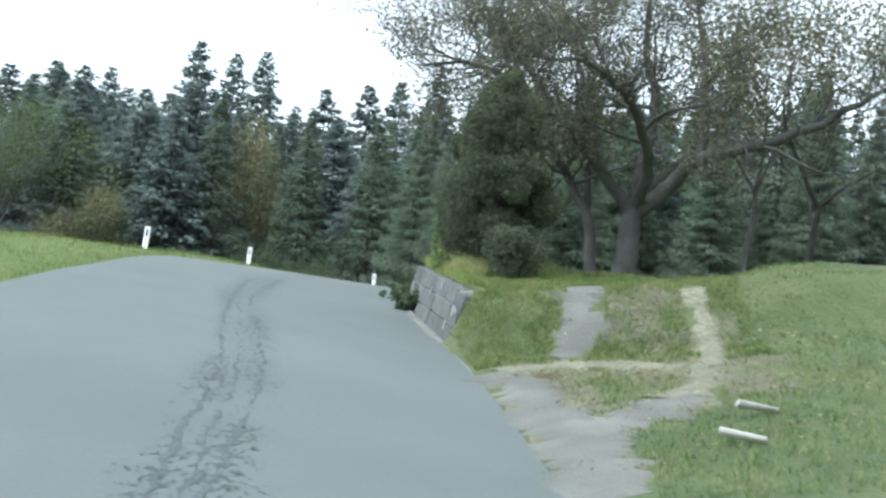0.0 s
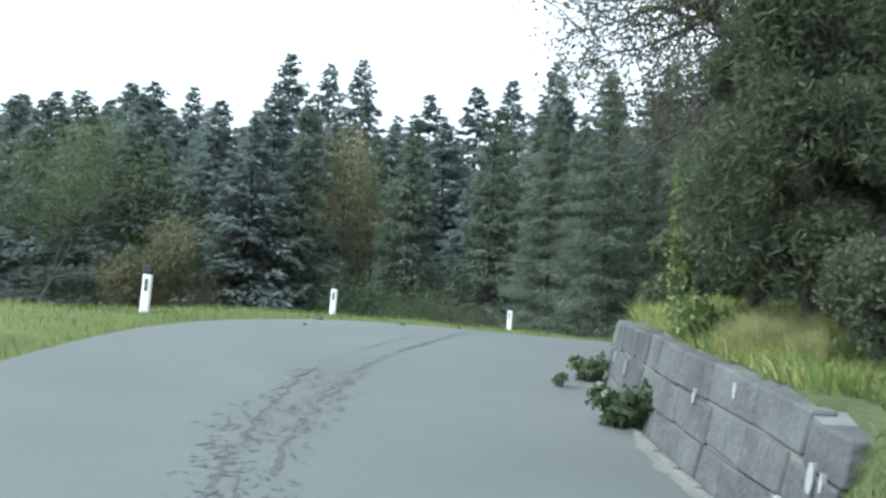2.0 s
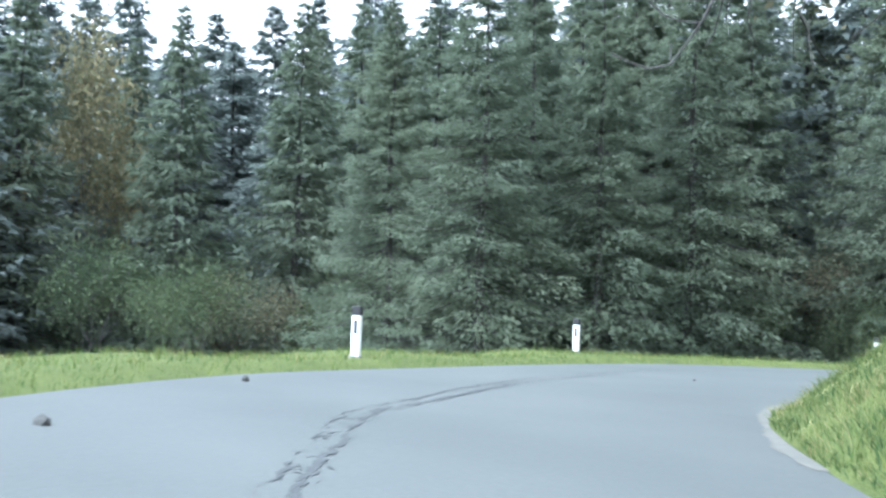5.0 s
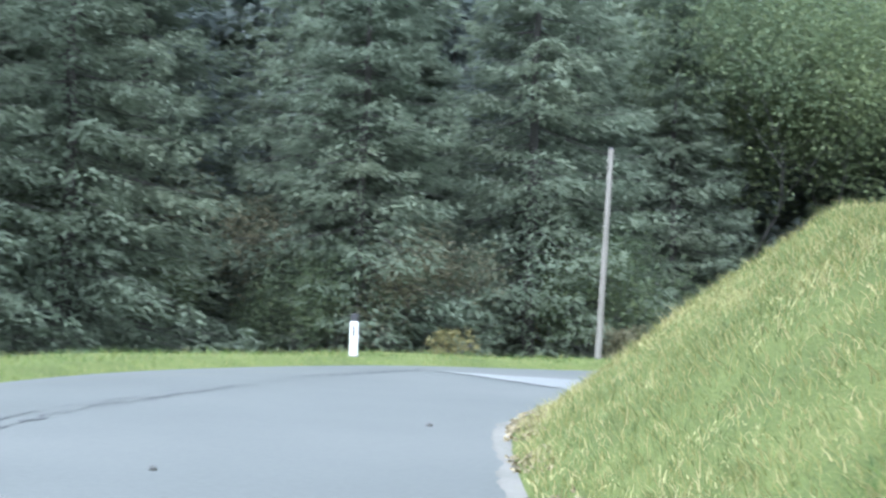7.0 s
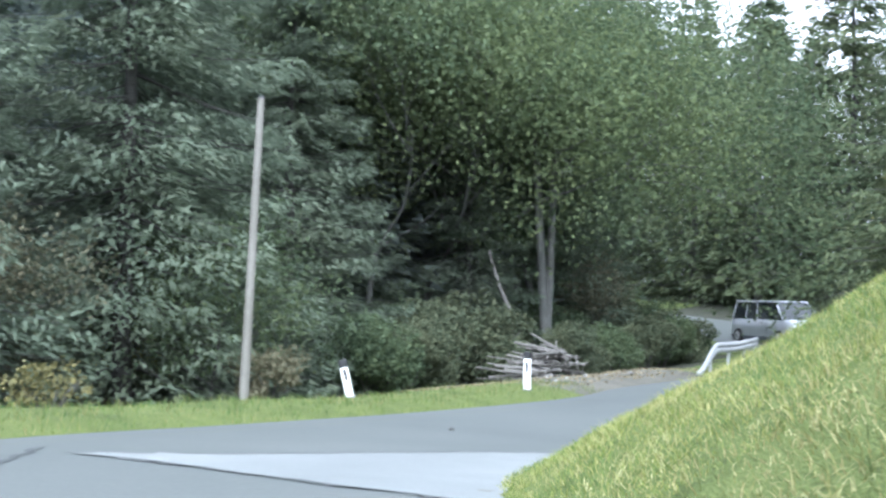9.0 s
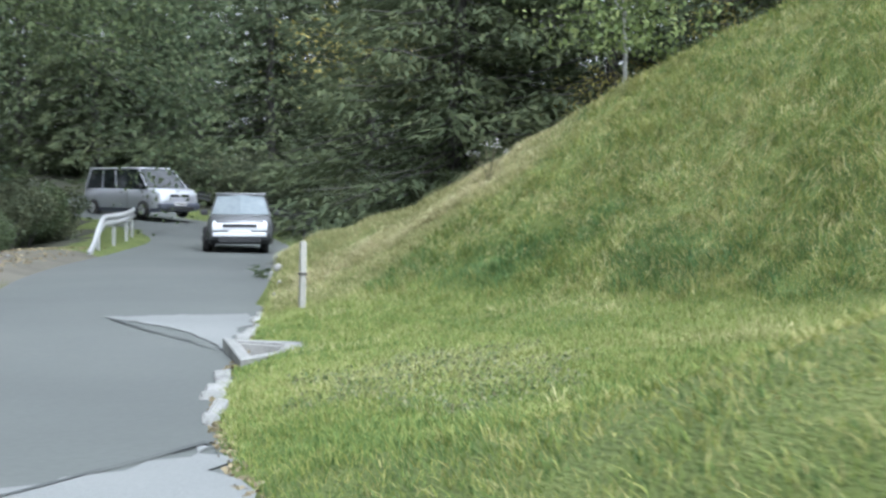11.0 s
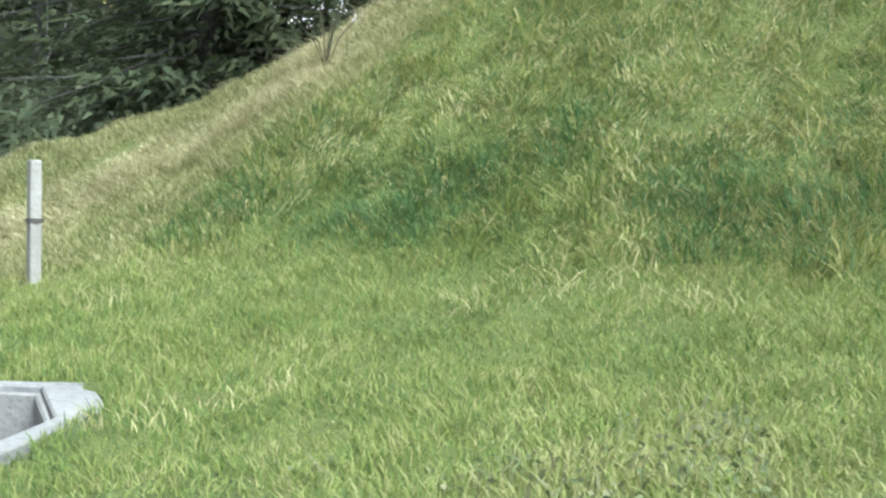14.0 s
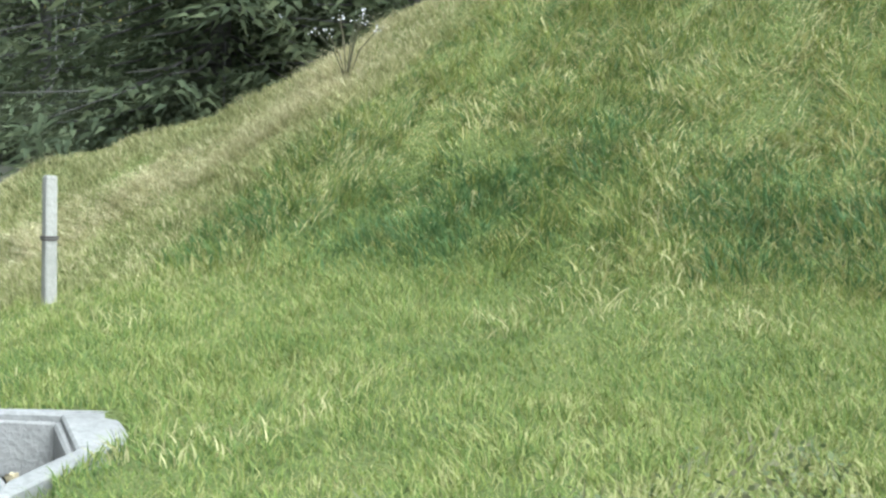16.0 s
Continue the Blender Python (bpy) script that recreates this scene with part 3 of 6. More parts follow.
def bough_spruce(name, height, reach, seed, whorls, tufts, size, needles, bare=0.02, slim=0.13):
    """A spruce seen from near by: drooping boughs, each a frond of many short needle tufts."""
    r = np.random.default_rng(seed)
    zt = np.linspace(0, height, 9)
    wood = [tube_np(np.stack([0.05 * np.sin(zt), 0.05 * np.cos(zt * 0.7), zt], 1), np.interp(zt, [0, height], [0.012 * height, 0.01]), 7)]
    V = []
    for k in range(whorls):
        t = bare + (0.985 - bare) * (k / (whorls - 1)) ** 0.94
        full = reach * ((1 - t) ** 0.95 + 0.02) * (0.6 + 0.4 * min(1, (t - bare) / 0.1 + 0.3))
        nb = int(r.integers(6, 9)) if t < 0.85 else int(r.integers(6, 8))
        off = r.uniform(0, 6.28)
        for b in range(nb):
            az = off + b * 6.2832 / nb + r.normal(0, 0.25)
            L = max(0.2, full * r.uniform(0.55, 1.2))
            z0 = height * t + r.uniform(-1.3, 1.3) * height / whorls * (1 if t < 0.9 else 0.5)
            droop = np.interp(t, [0, 0.5, 0.85, 1], [0.40, 0.26, 0.0, -0.5]) + r.normal(0, 0.08)
            m = max(8, int(tufts * (0.35 + 0.65 * L / reach)))
            u = 0.12 + 0.88 * r.random(m) ** 0.75
            wide = L * 0.30 * np.sin(np.pi * np.clip(u, 0.05, 0.97)) ** 0.6
            lat = wide * r.uniform(-1, 1, m)
            zz = z0 - droop * L * u ** 1.2 + 0.14 * L * u ** 3 - np.abs(lat) * 0.35 - r.random(m) ** 2 * 0.12 * L
            zz = np.maximum(zz, 0.05 + 0.2 * r.random(m))
            ca, sa = np.cos(az), np.sin(az)
            P = np.stack([L * u * ca - lat * sa, L * u * sa + lat * ca, zz], 1)
            if t < 0.6:
                wood.append(tube_np(np.array([[0, 0, z0], [L * 0.5 * ca, L * 0.5 * sa, z0 - droop * L * 0.42], [L * 0.9 * ca, L * 0.9 * sa, z0 - droop * L * 0.86 + 0.1 * L]]), [0.02, 0.012, 0.004], 3))
            d = np.stack([ca - sa * np.sign(lat) * 0.7, sa + ca * np.sign(lat) * 0.7, np.full(m, -0.45)], 1) + r.normal(0, 0.38, (m, 3))
            d /= np.linalg.norm(d, axis=1)[:, None]
            e = np.cross(d, np.array([0, 0, 1.0]) + r.normal(0, 0.5, (m, 3)))
            e /= np.linalg.norm(e, axis=1)[:, None] + 1e-9
            s = size * np.interp(t, [0, 0.7, 0.88, 1], [1, 0.95, 0.8, 0.5]) * r.uniform(0.6, 1.4, m)[:, None]
            V.append(np.stack([P - e * s * slim, P + e * s * slim, P + d * s], 1))
    V = np.concatenate(V).reshape(-1, 3)
    wv, wf = join_np(wood)
    return mesh_np(name + "_trunk", wv, wf, [M_BARK], None, True), mesh_np(name + "_crown", V, np.arange(len(V)).reshape(-1, 3), [needles])


def plant_tree(kind, meshes, x, y, scale, turn, label, group, dz=-0.15, lean=0.0):
    z = ground_z(x, y) + dz
    ob = empty(kind, pose(x, y, z, lean, 0, turn) @ Matrix.Scale(scale, 4), label, "tree", group)
    part_me("trunk", meshes[0], ob)
    part_me("crown", meshes[1], ob)
    return ob


def limb_tree(name, height, spread, seed, leaf, leaves, leaf_size, trunk_r, depth=4, clear=0.28, bark=None, fork=3, upright=0.6, cluster=0.35, stems=1, straight=0.12, trunk_cut=1.0, girth=0.5, at=None):
    """Trunk-and-limbs mesh and leaf mesh of a broad-leaved tree, grown limb from limb."""
    r = np.random.default_rng(seed)
    tubes, tips = [], []

    def grow(p, d, length, rad, level):
        n = 5
        run = length * (trunk_cut if level == 0 else 1.0)
        pts = [np.array(p)]
        dd = np.array(d, float)
        for k in range(n - 1):
            dd = dd + r.normal(0, 0.13 if level else straight, 3) + np.array([0, 0, 0.05 * upright])
            dd /= np.linalg.norm(dd)
            pts.append(pts[-1] + dd * run / (n - 1))
        end = rad * (0.55 if level < depth else 0.25)
        tubes.append(tube_np(np.array(pts), np.linspace(rad, end, n), 7 if level < 2 else 4 if level < 4 else 3))
        if level >= depth - 1:
            tips.extend(pts[1:])
        if level < depth:
            kids = fork + (1 if r.random() < 0.5 else 0)
            for k in range(kids):
                at = pts[-1] if k < 2 else pts[r.integers(2, n)]
                az = k * 6.2832 / kids + r.uniform(-0.6, 0.6)
                tilt = r.uniform(0.45, 0.95)
                ref = np.array([1.0, 0, 0]) if abs(dd[2]) > 0.8 else np.array([0, 0, 1.0])
                a = np.cross(dd, ref)
                a /= np.linalg.norm(a)
                b = np.cross(dd, a)
                nd = dd * np.cos(tilt) + (a * np.cos(az) + b * np.sin(az)) * np.sin(tilt) * spread
                nd[2] += 0.12 * upright
                nd /= np.linalg.norm(nd)
                grow(at, nd, length * r.uniform(0.62, 0.85), end * (1.0 if k == 0 else 0.75), level + 1)

    for s in range(stems):
        lean = np.array([r.normal(0, straight if stems == 1 else 0.25), r.normal(0, straight if stems == 1 else 0.25), 1.0])
        grow((r.normal(0, 0.15) * (stems > 1), r.normal(0, 0.15) * (stems > 1), 0), lean / np.linalg.norm(lean), height * clear, trunk_r * girth, 0)
    wv, wf = join_np(tubes)
    top = wv[:, 2].max()
    k = height / top
    wv *= k
    tips = np.array(tips) * k
    pick = tips[r.integers(0, len(tips), leaves)] + r.normal(0, cluster, (leaves, 3))
    if at:
        # no twigs hang low over the road
        c, s = math.cos(math.radians(at[2])), math.sin(math.radians(at[2]))
        gone = across(at[0] + pick[:, 0] * c - pick[:, 1] * s, at[1] + pick[:, 0] * s + pick[:, 1] * c)[3] < 1.8
        pick = pick[~(gone & (pick[:, 2] < height * 0.42))]
    lv, lf = leaf_quads(pick, leaf_size, r)
    return mesh_np(name + "_wood", wv, wf, [bark or M_BARK], None, True), mesh_np(name + "_leaves", lv, lf, [leaf])


def shrub_mesh(name, rx, ry, rz, seed, leaf, leaves, size, lobes=7, hollow=0.55, stems=True):
    """Leaf mesh of a lumpy shrub (base at zero) and its stems."""
    r = np.random.default_rng(seed)
    c = r.normal(0, 0.42, (lobes, 3))
    c = np.clip(c, -0.55, 0.55)
    c[:, 2] = r.uniform(-0.45, 0.6, lobes)
    s = r.uniform(0.38, 0.62, lobes)
    k = r.integers(0, lobes, leaves)
    d = r.normal(size=(leaves, 3))
    d /= np.linalg.norm(d, axis=1)[:, None]
    p = c[k] + d * (s[k] * (hollow + (1 - hollow) * r.random(leaves) ** 0.5))[:, None]
    p += r.normal(0, 0.035, p.shape)
    p = p * [rx, ry, rz] + [0, 0, rz * 0.85]
    p[:, 2] = np.maximum(p[:, 2], 0.02 + 0.05 * r.random(leaves))
    lv, lf = leaf_quads(p, size, r)
    tubes = []
    for q in range(8):
        e = np.array([r.normal(0, 0.4) * rx, r.normal(0, 0.4) * ry, rz * r.uniform(0.7, 1.3)])
        tubes.append(tube_np(np.array([[0.1 * e[0], 0.1 * e[1], -0.05], e * [0.55, 0.55, 0.6], e]), [0.025 * rz + 0.008, 0.015 * rz + 0.005, 0.004], 5))
    wv, wf = join_np(tubes)
    return mesh_np(name + "_stems", wv, wf, [M_BARK], None, True), mesh_np(name + "_leaves", lv, lf, [leaf])


def plant_shrub(kind, meshes, x, y, turn, label, category="shrub", group="", dz=0.0, scale=1.0):
    ob = empty(kind, pose(x, y, ground_z(x, y) + dz, 0, 0, turn) @ Matrix.Scale(scale, 4), label, category, group)
    part_me("stem_cluster", meshes[0], ob)
    part_me("foliage", meshes[1], ob)
    return ob


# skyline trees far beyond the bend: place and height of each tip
FAR_SPRUCE = [bough_spruce("far_spruce", 22, 7.2, 11 + k, 54, 46, 0.52, M_SPRUCE_HAZE, 0.02, 0.26) for k in range(4)]
NEAR_SPRUCE = [bough_spruce("near_spruce", 15, 4.2, 31 + k, 54, 210, 0.175, M_SPRUCE, 0.02, 0.18) for k in range(4)]
MID_SPRUCE = [bough_spruce("mid_spruce", 16, 4.3, 51 + k, 44, 60, 0.38, M_SPRUCE, 0.02, 0.18) for k in range(3)]
PINE = [bough_spruce("pine", 16, 4.6, 71 + k, 40, 70, 0.36, M_PINE_SHADED, 0.05, 0.16) for k in range(3)]
YOUNG_PINE = [bough_spruce("young_pine", 10, 3.0, 76 + k, 44, 170, 0.16, M_PINE_SHADED, 0.03, 0.16) for k in range(2)]
SKYLINE = [(-24.5, 77.2, 13.9, 0.9), (-25.6, 114.4, 25.0, 1.0), (-19.4, 114.9, 24.7, 0.95), (-22.3, 115.5, 24.4, 0.9), (-8.8, 109, 21.5, 1.2), (-6.0, 109.2, 22.2, 1.0),
           (-2.5, 103.2, 22.4, 1.0), (-29.5, 100, 19.0, 1.0), (-33, 98, 17.6, 1.1), (-12.5, 108, 20.6, 1.2), (-15, 107, 18.5, 1.2), (1.5, 98, 20.8, 1.2), (5.5, 95, 20.8, 1.1),
           (-46, 96, 19.2, 1.3), (-50, 92, 16.5, 1.2), (-40, 90, 11.5, 1.0), (9, 92, 21, 1.1), (-37, 104, 14, 1.1), (-56, 84, 17, 1.2), (14, 88, 20, 1.2), (-27, 92, 15.5, 1.0)]
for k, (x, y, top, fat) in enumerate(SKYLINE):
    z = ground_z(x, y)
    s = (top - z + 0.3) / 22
    t = plant_tree("spruce", FAR_SPRUCE[k % 4], x, y, 1.0, 77 * k, "tall blue-green spruce on the wooded skyline, paled for haze", "skyline spruces")
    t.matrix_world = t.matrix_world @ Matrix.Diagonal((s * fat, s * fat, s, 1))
rt = np.random.default_rng(5)


def skyline_cap(x, y):
    """Greatest tree height at a place, so that the wood's skyline keeps its line."""
    d = math.hypot(x + 1.5, y - 12)
    k = np.interp(x, [-60, -30, -10, 2, 10, 18, 26], [0.19, 0.184, 0.186, 0.22, 0.24, 0.265, 0.6])
    return 2.3 + k * d - ground_z(x, y)


def scatter_wood(n, xs, ys, meshes, hs, base_h, gap, label, kind, group, seed, keep, fat=1.0):
    r = np.random.default_rng(seed)
    done = []
    tries = 0
    while len(done) < n and tries < 6000:
        tries += 1
        x, y = r.uniform(*xs), r.uniform(*ys)
        if not keep(x, y) or any((x - a) ** 2 + (y - b) ** 2 < gap ** 2 for a, b in done):
            continue
        done.append((x, y))
        h = min(r.uniform(*hs), skyline_cap(x, y) * r.uniform(0.86, 1.04))
        t = plant_tree(kind, meshes[len(done) % len(meshes)], x, y, h / base_h, r.uniform(0, 360), label, group, -0.3)
        t.matrix_world = t.matrix_world @ Matrix.Diagonal((fat, fat, 1, 1))
    return done


def dl_of(x, y):
    return across([x], [y])[2][0]


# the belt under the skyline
scatter_wood(92, (-66, 18), (66, 104), FAR_SPRUCE, (13, 19), 22, 2.6, "dense grey-green spruce in the middle of the wood, paled for haze", "spruce", "belt spruces", 3,
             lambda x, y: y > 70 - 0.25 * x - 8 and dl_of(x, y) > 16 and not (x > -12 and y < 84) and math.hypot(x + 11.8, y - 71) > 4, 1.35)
scatter_wood(22, (6, 46), (64, 100), FAR_SPRUCE, (16, 23), 22, 3.0, "tall grey-green spruce deep in the wood, paled for haze", "spruce", "deep spruces", 33,
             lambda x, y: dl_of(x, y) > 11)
# the wood close behind the bend: a front row in full detail, taller trees behind it
scatter_wood(25, (-4, 56), (57, 74), NEAR_SPRUCE, (11, 16), 15, 2.8, "dense dark spruce at the edge of the wood", "spruce", "edge spruces", 4,
             lambda x, y: 6.0 < dl_of(x, y) < 12 and not (22 < x < 37 and y < 64))
scatter_wood(58, (-14, 66), (62, 92), MID_SPRUCE, (16, 22), 16, 2.4, "tall spruce inside the wood", "spruce", "inner spruces", 14,
             lambda x, y: 10.5 < dl_of(x, y) < 30 and (x > 2 or y > 68) and math.hypot(x + 11.8, y - 71) > 3)
# hedge-like young trees along the wood's edge
YOUNG = [limb_tree("young_tree", 6, 1.0, 61 + k, [M_LEAF, M_LEAF_BROWN, M_LEAF][k], 6500, 0.07, 0.07, 3, 0.25, None, 3, 0.7, 0.45, 2) for k in range(3)]
scatter_wood(34, (-60, 40), (52, 76), YOUNG, (2.6, 5.0), 6, 2.1, "bushy young broad-leaved tree at the wood's edge", "young_tree", "edge undergrowth", 9,
             lambda x, y: (5.0 if x > -2 else 9) < dl_of(x, y) < (12 if x > -2 else 40) and not (22 < x < 34 and y < 61.5) and y > 60 - 0.3 * (x + 3))
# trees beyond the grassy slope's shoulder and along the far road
scatter_wood(28, (22, 66), (28, 56), PINE, (9, 16), 16, 2.5, "pine standing behind the grassy slope, needles darkened for shade", "pine", "slope pines", 6,
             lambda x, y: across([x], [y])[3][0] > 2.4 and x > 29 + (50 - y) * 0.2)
scatter_wood(12, (23, 32), (38, 51), YOUNG_PINE, (6.5, 11), 10, 2.1, "young pine at the slope's shoulder, needles darkened for shade", "pine", "shoulder pines", 26,
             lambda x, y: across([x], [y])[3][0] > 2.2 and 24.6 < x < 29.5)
scatter_wood(32, (56, 96), (50, 98), PINE, (17, 24), 16, 3.2, "pine beyond the far bend, needles darkened for shade", "pine", "far bend pines", 8,
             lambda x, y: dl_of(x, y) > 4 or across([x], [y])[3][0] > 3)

# ---------------------------------------------------------------- marker posts


def marker_post(x, y, turn, lean=(0, 0), height=0.66, group="marker posts", label="white plastic marker post with black cap and reflector"):
    ob = empty("marker_post", pose(x, y, ground_z(x, y) - 0.02, lean[0], lean[1], turn), label, "marker post", group)
    w, d = 0.122, 0.085
    b = box((w, d, height - 0.10), (0, 0, (height - 0.10) / 2), 0.018)
    part("body", b, M_WHITE, ob, "white body")
    c = box((w + 0.008, d + 0.008, 0.13), (0, 0, height - 0.05), 0.02)
    for v in c.verts:
        if v.co.z > height:
            v.co.z -= 0.05 * (v.co.y / d + 0.5)
    part("cap", c, M_BLACK, ob, "black cap")
    part("reflector", box((0.045, 0.012, 0.17), (0, -d / 2 - 0.002, height * 0.62), 0.005), M_REFLECTOR, ob, "dark reflector plate")
    part("reflector", box((0.045, 0.012, 0.17), (0, d / 2 + 0.002, height * 0.62), 0.005), M_REFLECTOR, ob, "dark reflector plate")
    part("collar", box((w + 0.03, d + 0.03, 0.05), (0, 0, 0.02), 0.01), M_CONCRETE_DARK, ob)
    return ob


marker_post(-6.87, 27.5, 0, (0, 2.5))
marker_post(-5.90, 36.0, -8, (0, 2.0))
marker_post(-2.62, 43.8, -22, (0, 0.5))
marker_post(1.55, 51.47, -30)
marker_post(8.82, 54.64, -40)
marker_post(17.58, 56.95, -48, (0, -13), 0.58, label="short leaning white marker post with black cap")
marker_post(21.1, 55.99, -70)

# ---------------------------------------------------------------- dry-stone wall by the bend
wall = empty("retaining_wall", pose(0, 0, 0), "grey block retaining wall with pale streaks along the road", "wall")
tagged(wall, kind="structure")


def wall_frame(y):
    """Foot of the wall at y, its way along and its way back into the bank."""
    x = np.interp(y, ROAD_R[:, 1], ROAD_R[:, 0])
    z = np.interp(y, ROAD_R[:, 1], ROAD_R[:, 2])
    dx = (np.interp(y + 0.5, ROAD_R[:, 1], ROAD_R[:, 0]) - np.interp(y - 0.5, ROAD_R[:, 1], ROAD_R[:, 0]))
    dz = (np.interp(y + 0.5, ROAD_R[:, 1], ROAD_R[:, 2]) - np.interp(y - 0.5, ROAD_R[:, 1], ROAD_R[:, 2]))
    t = Vector((dx, 1.0, dz)).normalized()
    return Vector((x + 0.05, y, z)), t, Vector((t.y, -t.x, 0)).normalized()


rw = random.Random(3)
core = bmesh.new()
ys = np.linspace(WALL_Y0 + 0.08, WALL_Y1 - 0.05, 40)
rows_v = []
for y in ys:
    p, t, n = wall_frame(y)
    h = float(wall_height(y))
    rows_v.append([core.verts.new(p + n * a + Vector((0, 0, b))) for a, b in ((0.018, -0.1), (0.018 + 0.20 * h, h - 0.03), (0.75, h - 0.02), (0.75, -0.1))])
for a, b in zip(rows_v, rows_v[1:]):
    for k in range(4):
        core.faces.new((a[k], a[(k + 1) % 4], b[(k + 1) % 4], b[k]))
core.faces.new(rows_v[0][::-1])
core.faces.new(rows_v[-1])
bmesh.ops.recalc_face_normals(core, faces=core.faces)
part("wall_core", core, M_MORTAR, wall, "dark mortar bed")


def stone_block(y0, y1, h0, h1, depth=0.16):
    """One battered wall block between two heights."""
    bm = bmesh.new()
    cols = []
    for y in (y0, y1):
        p, t, n = wall_frame(y)
        col = []
        for h in (h0, h1):
            for d in (0.0, depth):
                jig = Vector((rw.uniform(-0.008, 0.008), rw.uniform(-0.012, 0.012), rw.uniform(-0.010, 0.010)))
                col.append(bm.verts.new(p + n * (0.20 * h + d + rw.uniform(-0.012, 0.012)) + Vector((0, 0, h)) + jig))
        cols.append(col)
    a, b = cols
    for q in ((0, 2, 3, 1), (0, 1, 5, 4), (2, 6, 7, 3), (0, 4, 6, 2), (1, 3, 7, 5), (4, 5, 7, 6)):
        allv = a + b
        bm.faces.new([allv[k] for k in q])
    bmesh.ops.recalc_face_normals(bm, faces=bm.faces)
    bmesh.ops.bevel(bm, geom=bm.edges[:], offset=0.014, segments=1, affect="EDGES")
    return part("stone", bm, M_STONE, wall)


for c in range(3):
    y = WALL_Y0 - 0.06 + 0.05 * c
    while y < WALL_Y1 - 0.2:
        L = rw.uniform(0.5, 1.0)
        e = y + L if y + L < WALL_Y1 - 0.3 else WALL_Y1
        hh = float(wall_height((y + e) / 2))
        hi_, lo_ = hh - 0.285 * c, max(-0.03, hh - 0.285 * (c + 1))
        if hi_ > 0.08:
            stone_block(y + 0.010, e - 0.010, lo_ + 0.010, hi_ - 0.008, 0.74 if y < WALL_Y0 + 0.5 or e == WALL_Y1 else 0.16)
        y = e
# pale footing along the foot of the wall
for k in range(13):
    y = WALL_Y0 + 0.6 + k * 0.54
    p, t, n = wall_frame(y)
    b = box((0.07, 0.5, 0.05), (0, 0, 0.015), 0.015)
    bmesh.ops.transform(b, matrix=Matrix.Translation(p - n * 0.05 + Vector((0, 0, 0.0))) @ pose(0, 0, 0, 5.5, 0, math.degrees(math.atan2(-t.x, t.y)) + rw.uniform(-2, 2)), verts=b.verts)
    part("footing_stone", b, M_MORTAR, wall)
# lime streaks, a few centimetres wide, running down the blocks
for k, (y, h0, h1, w) in enumerate([(18.8, 0.16, 0.3, 0.05), (18.4, 0.42, 0.58, 0.045), (18.25, 0.46, 0.56, 0.025), (19.9, 0.68, 0.78, 0.03), (20.7, 0.5, 0.6, 0.035), (23.45, 0.3, 0.44, 0.03), (24.4, 0.3, 0.42, 0.03)]):
    bm = bmesh.new()
    p, t, n = wall_frame(y)
    v = []
    for j, h in enumerate(np.linspace(h0, h1, 5)):
        ww = w * (0.4 + 0.6 * math.sin(math.pi * (j + 0.6) / 5.2)) * rw.uniform(0.7, 1.2)
        q = p + n * (0.20 * h - 0.026) + Vector((0, 0, h)) + t * rw.uniform(-0.004, 0.004) + t * (h - h0) * 0.25
        v.append((bm.verts.new(q - t * ww), bm.verts.new(q + t * ww), bm.verts.new(q + t * ww * 0.6 + n * 0.03), bm.verts.new(q - t * ww * 0.6 + n * 0.03)))
    for a, b in zip(v, v[1:]):
        for s in range(4):
            bm.faces.new((a[s], a[(s + 1) % 4], b[(s + 1) % 4], b[s]))
    bmesh.ops.recalc_face_normals(bm, faces=bm.faces)
    part("lime_streak", bm, M_STONE_PALE, wall, "pale lime streak")

# ---------------------------------------------------------------- planting above the wall
yew_r = np.random.default_rng(21)


def yew(name, height, radius, seed, n, leaf_size, material, clear=0.26):
    """A dense dark evergreen: an uneven stack of foliage clumps round a stem."""
    r = np.random.default_rng(seed)
    k = 95
    hz = r.uniform(clear, 0.97, k)
    rad = radius * np.interp(hz, [0.1, 0.2, 0.38, 0.55, 0.7, 0.85, 1], [0.5, 0.9, 1.2, 0.95, 0.85, 0.55, 0.12]) * r.uniform(0.4, 1.15, k)
    az = r.uniform(0, 6.28, k)
    c = np.stack([rad * 0.72 * np.cos(az), rad * 0.72 * np.sin(az), hz * height], 1)
    s = radius * r.uniform(0.2, 0.42, k) * np.interp(hz, [0, 0.7, 1], [1, 0.9, 0.5])
    w = r.integers(0, k, n)
    d = r.normal(size=(n, 3))
    d /= np.linalg.norm(d, axis=1)[:, None]
    p = c[w] + d * (s[w] * r.uniform(0.55, 1.08, n))[:, None]
    lv, lf = leaf_quads(p, leaf_size * 1.7, r, 0.0, 0.17)
    zz = np.linspace(0, height * 0.8, 6)
    tubes = [tube_np(np.stack([0.05 * np.sin(zz * 2), 0.06 * np.cos(zz), zz], 1), np.linspace(0.09, 0.02, 6), 7)]
    for j in range(k):
        tubes.append(tube_np(np.array([[0, 0, c[j, 2] * 0.8], c[j] * [0.5, 0.5, 0.95], c[j]]), [0.03, 0.02, 0.008], 4))
    wv, wf = join_np(tubes)
    return mesh_np(name + "_wood", wv, wf, [M_BARK], None, True), mesh_np(name + "_needles", lv, lf, [material])


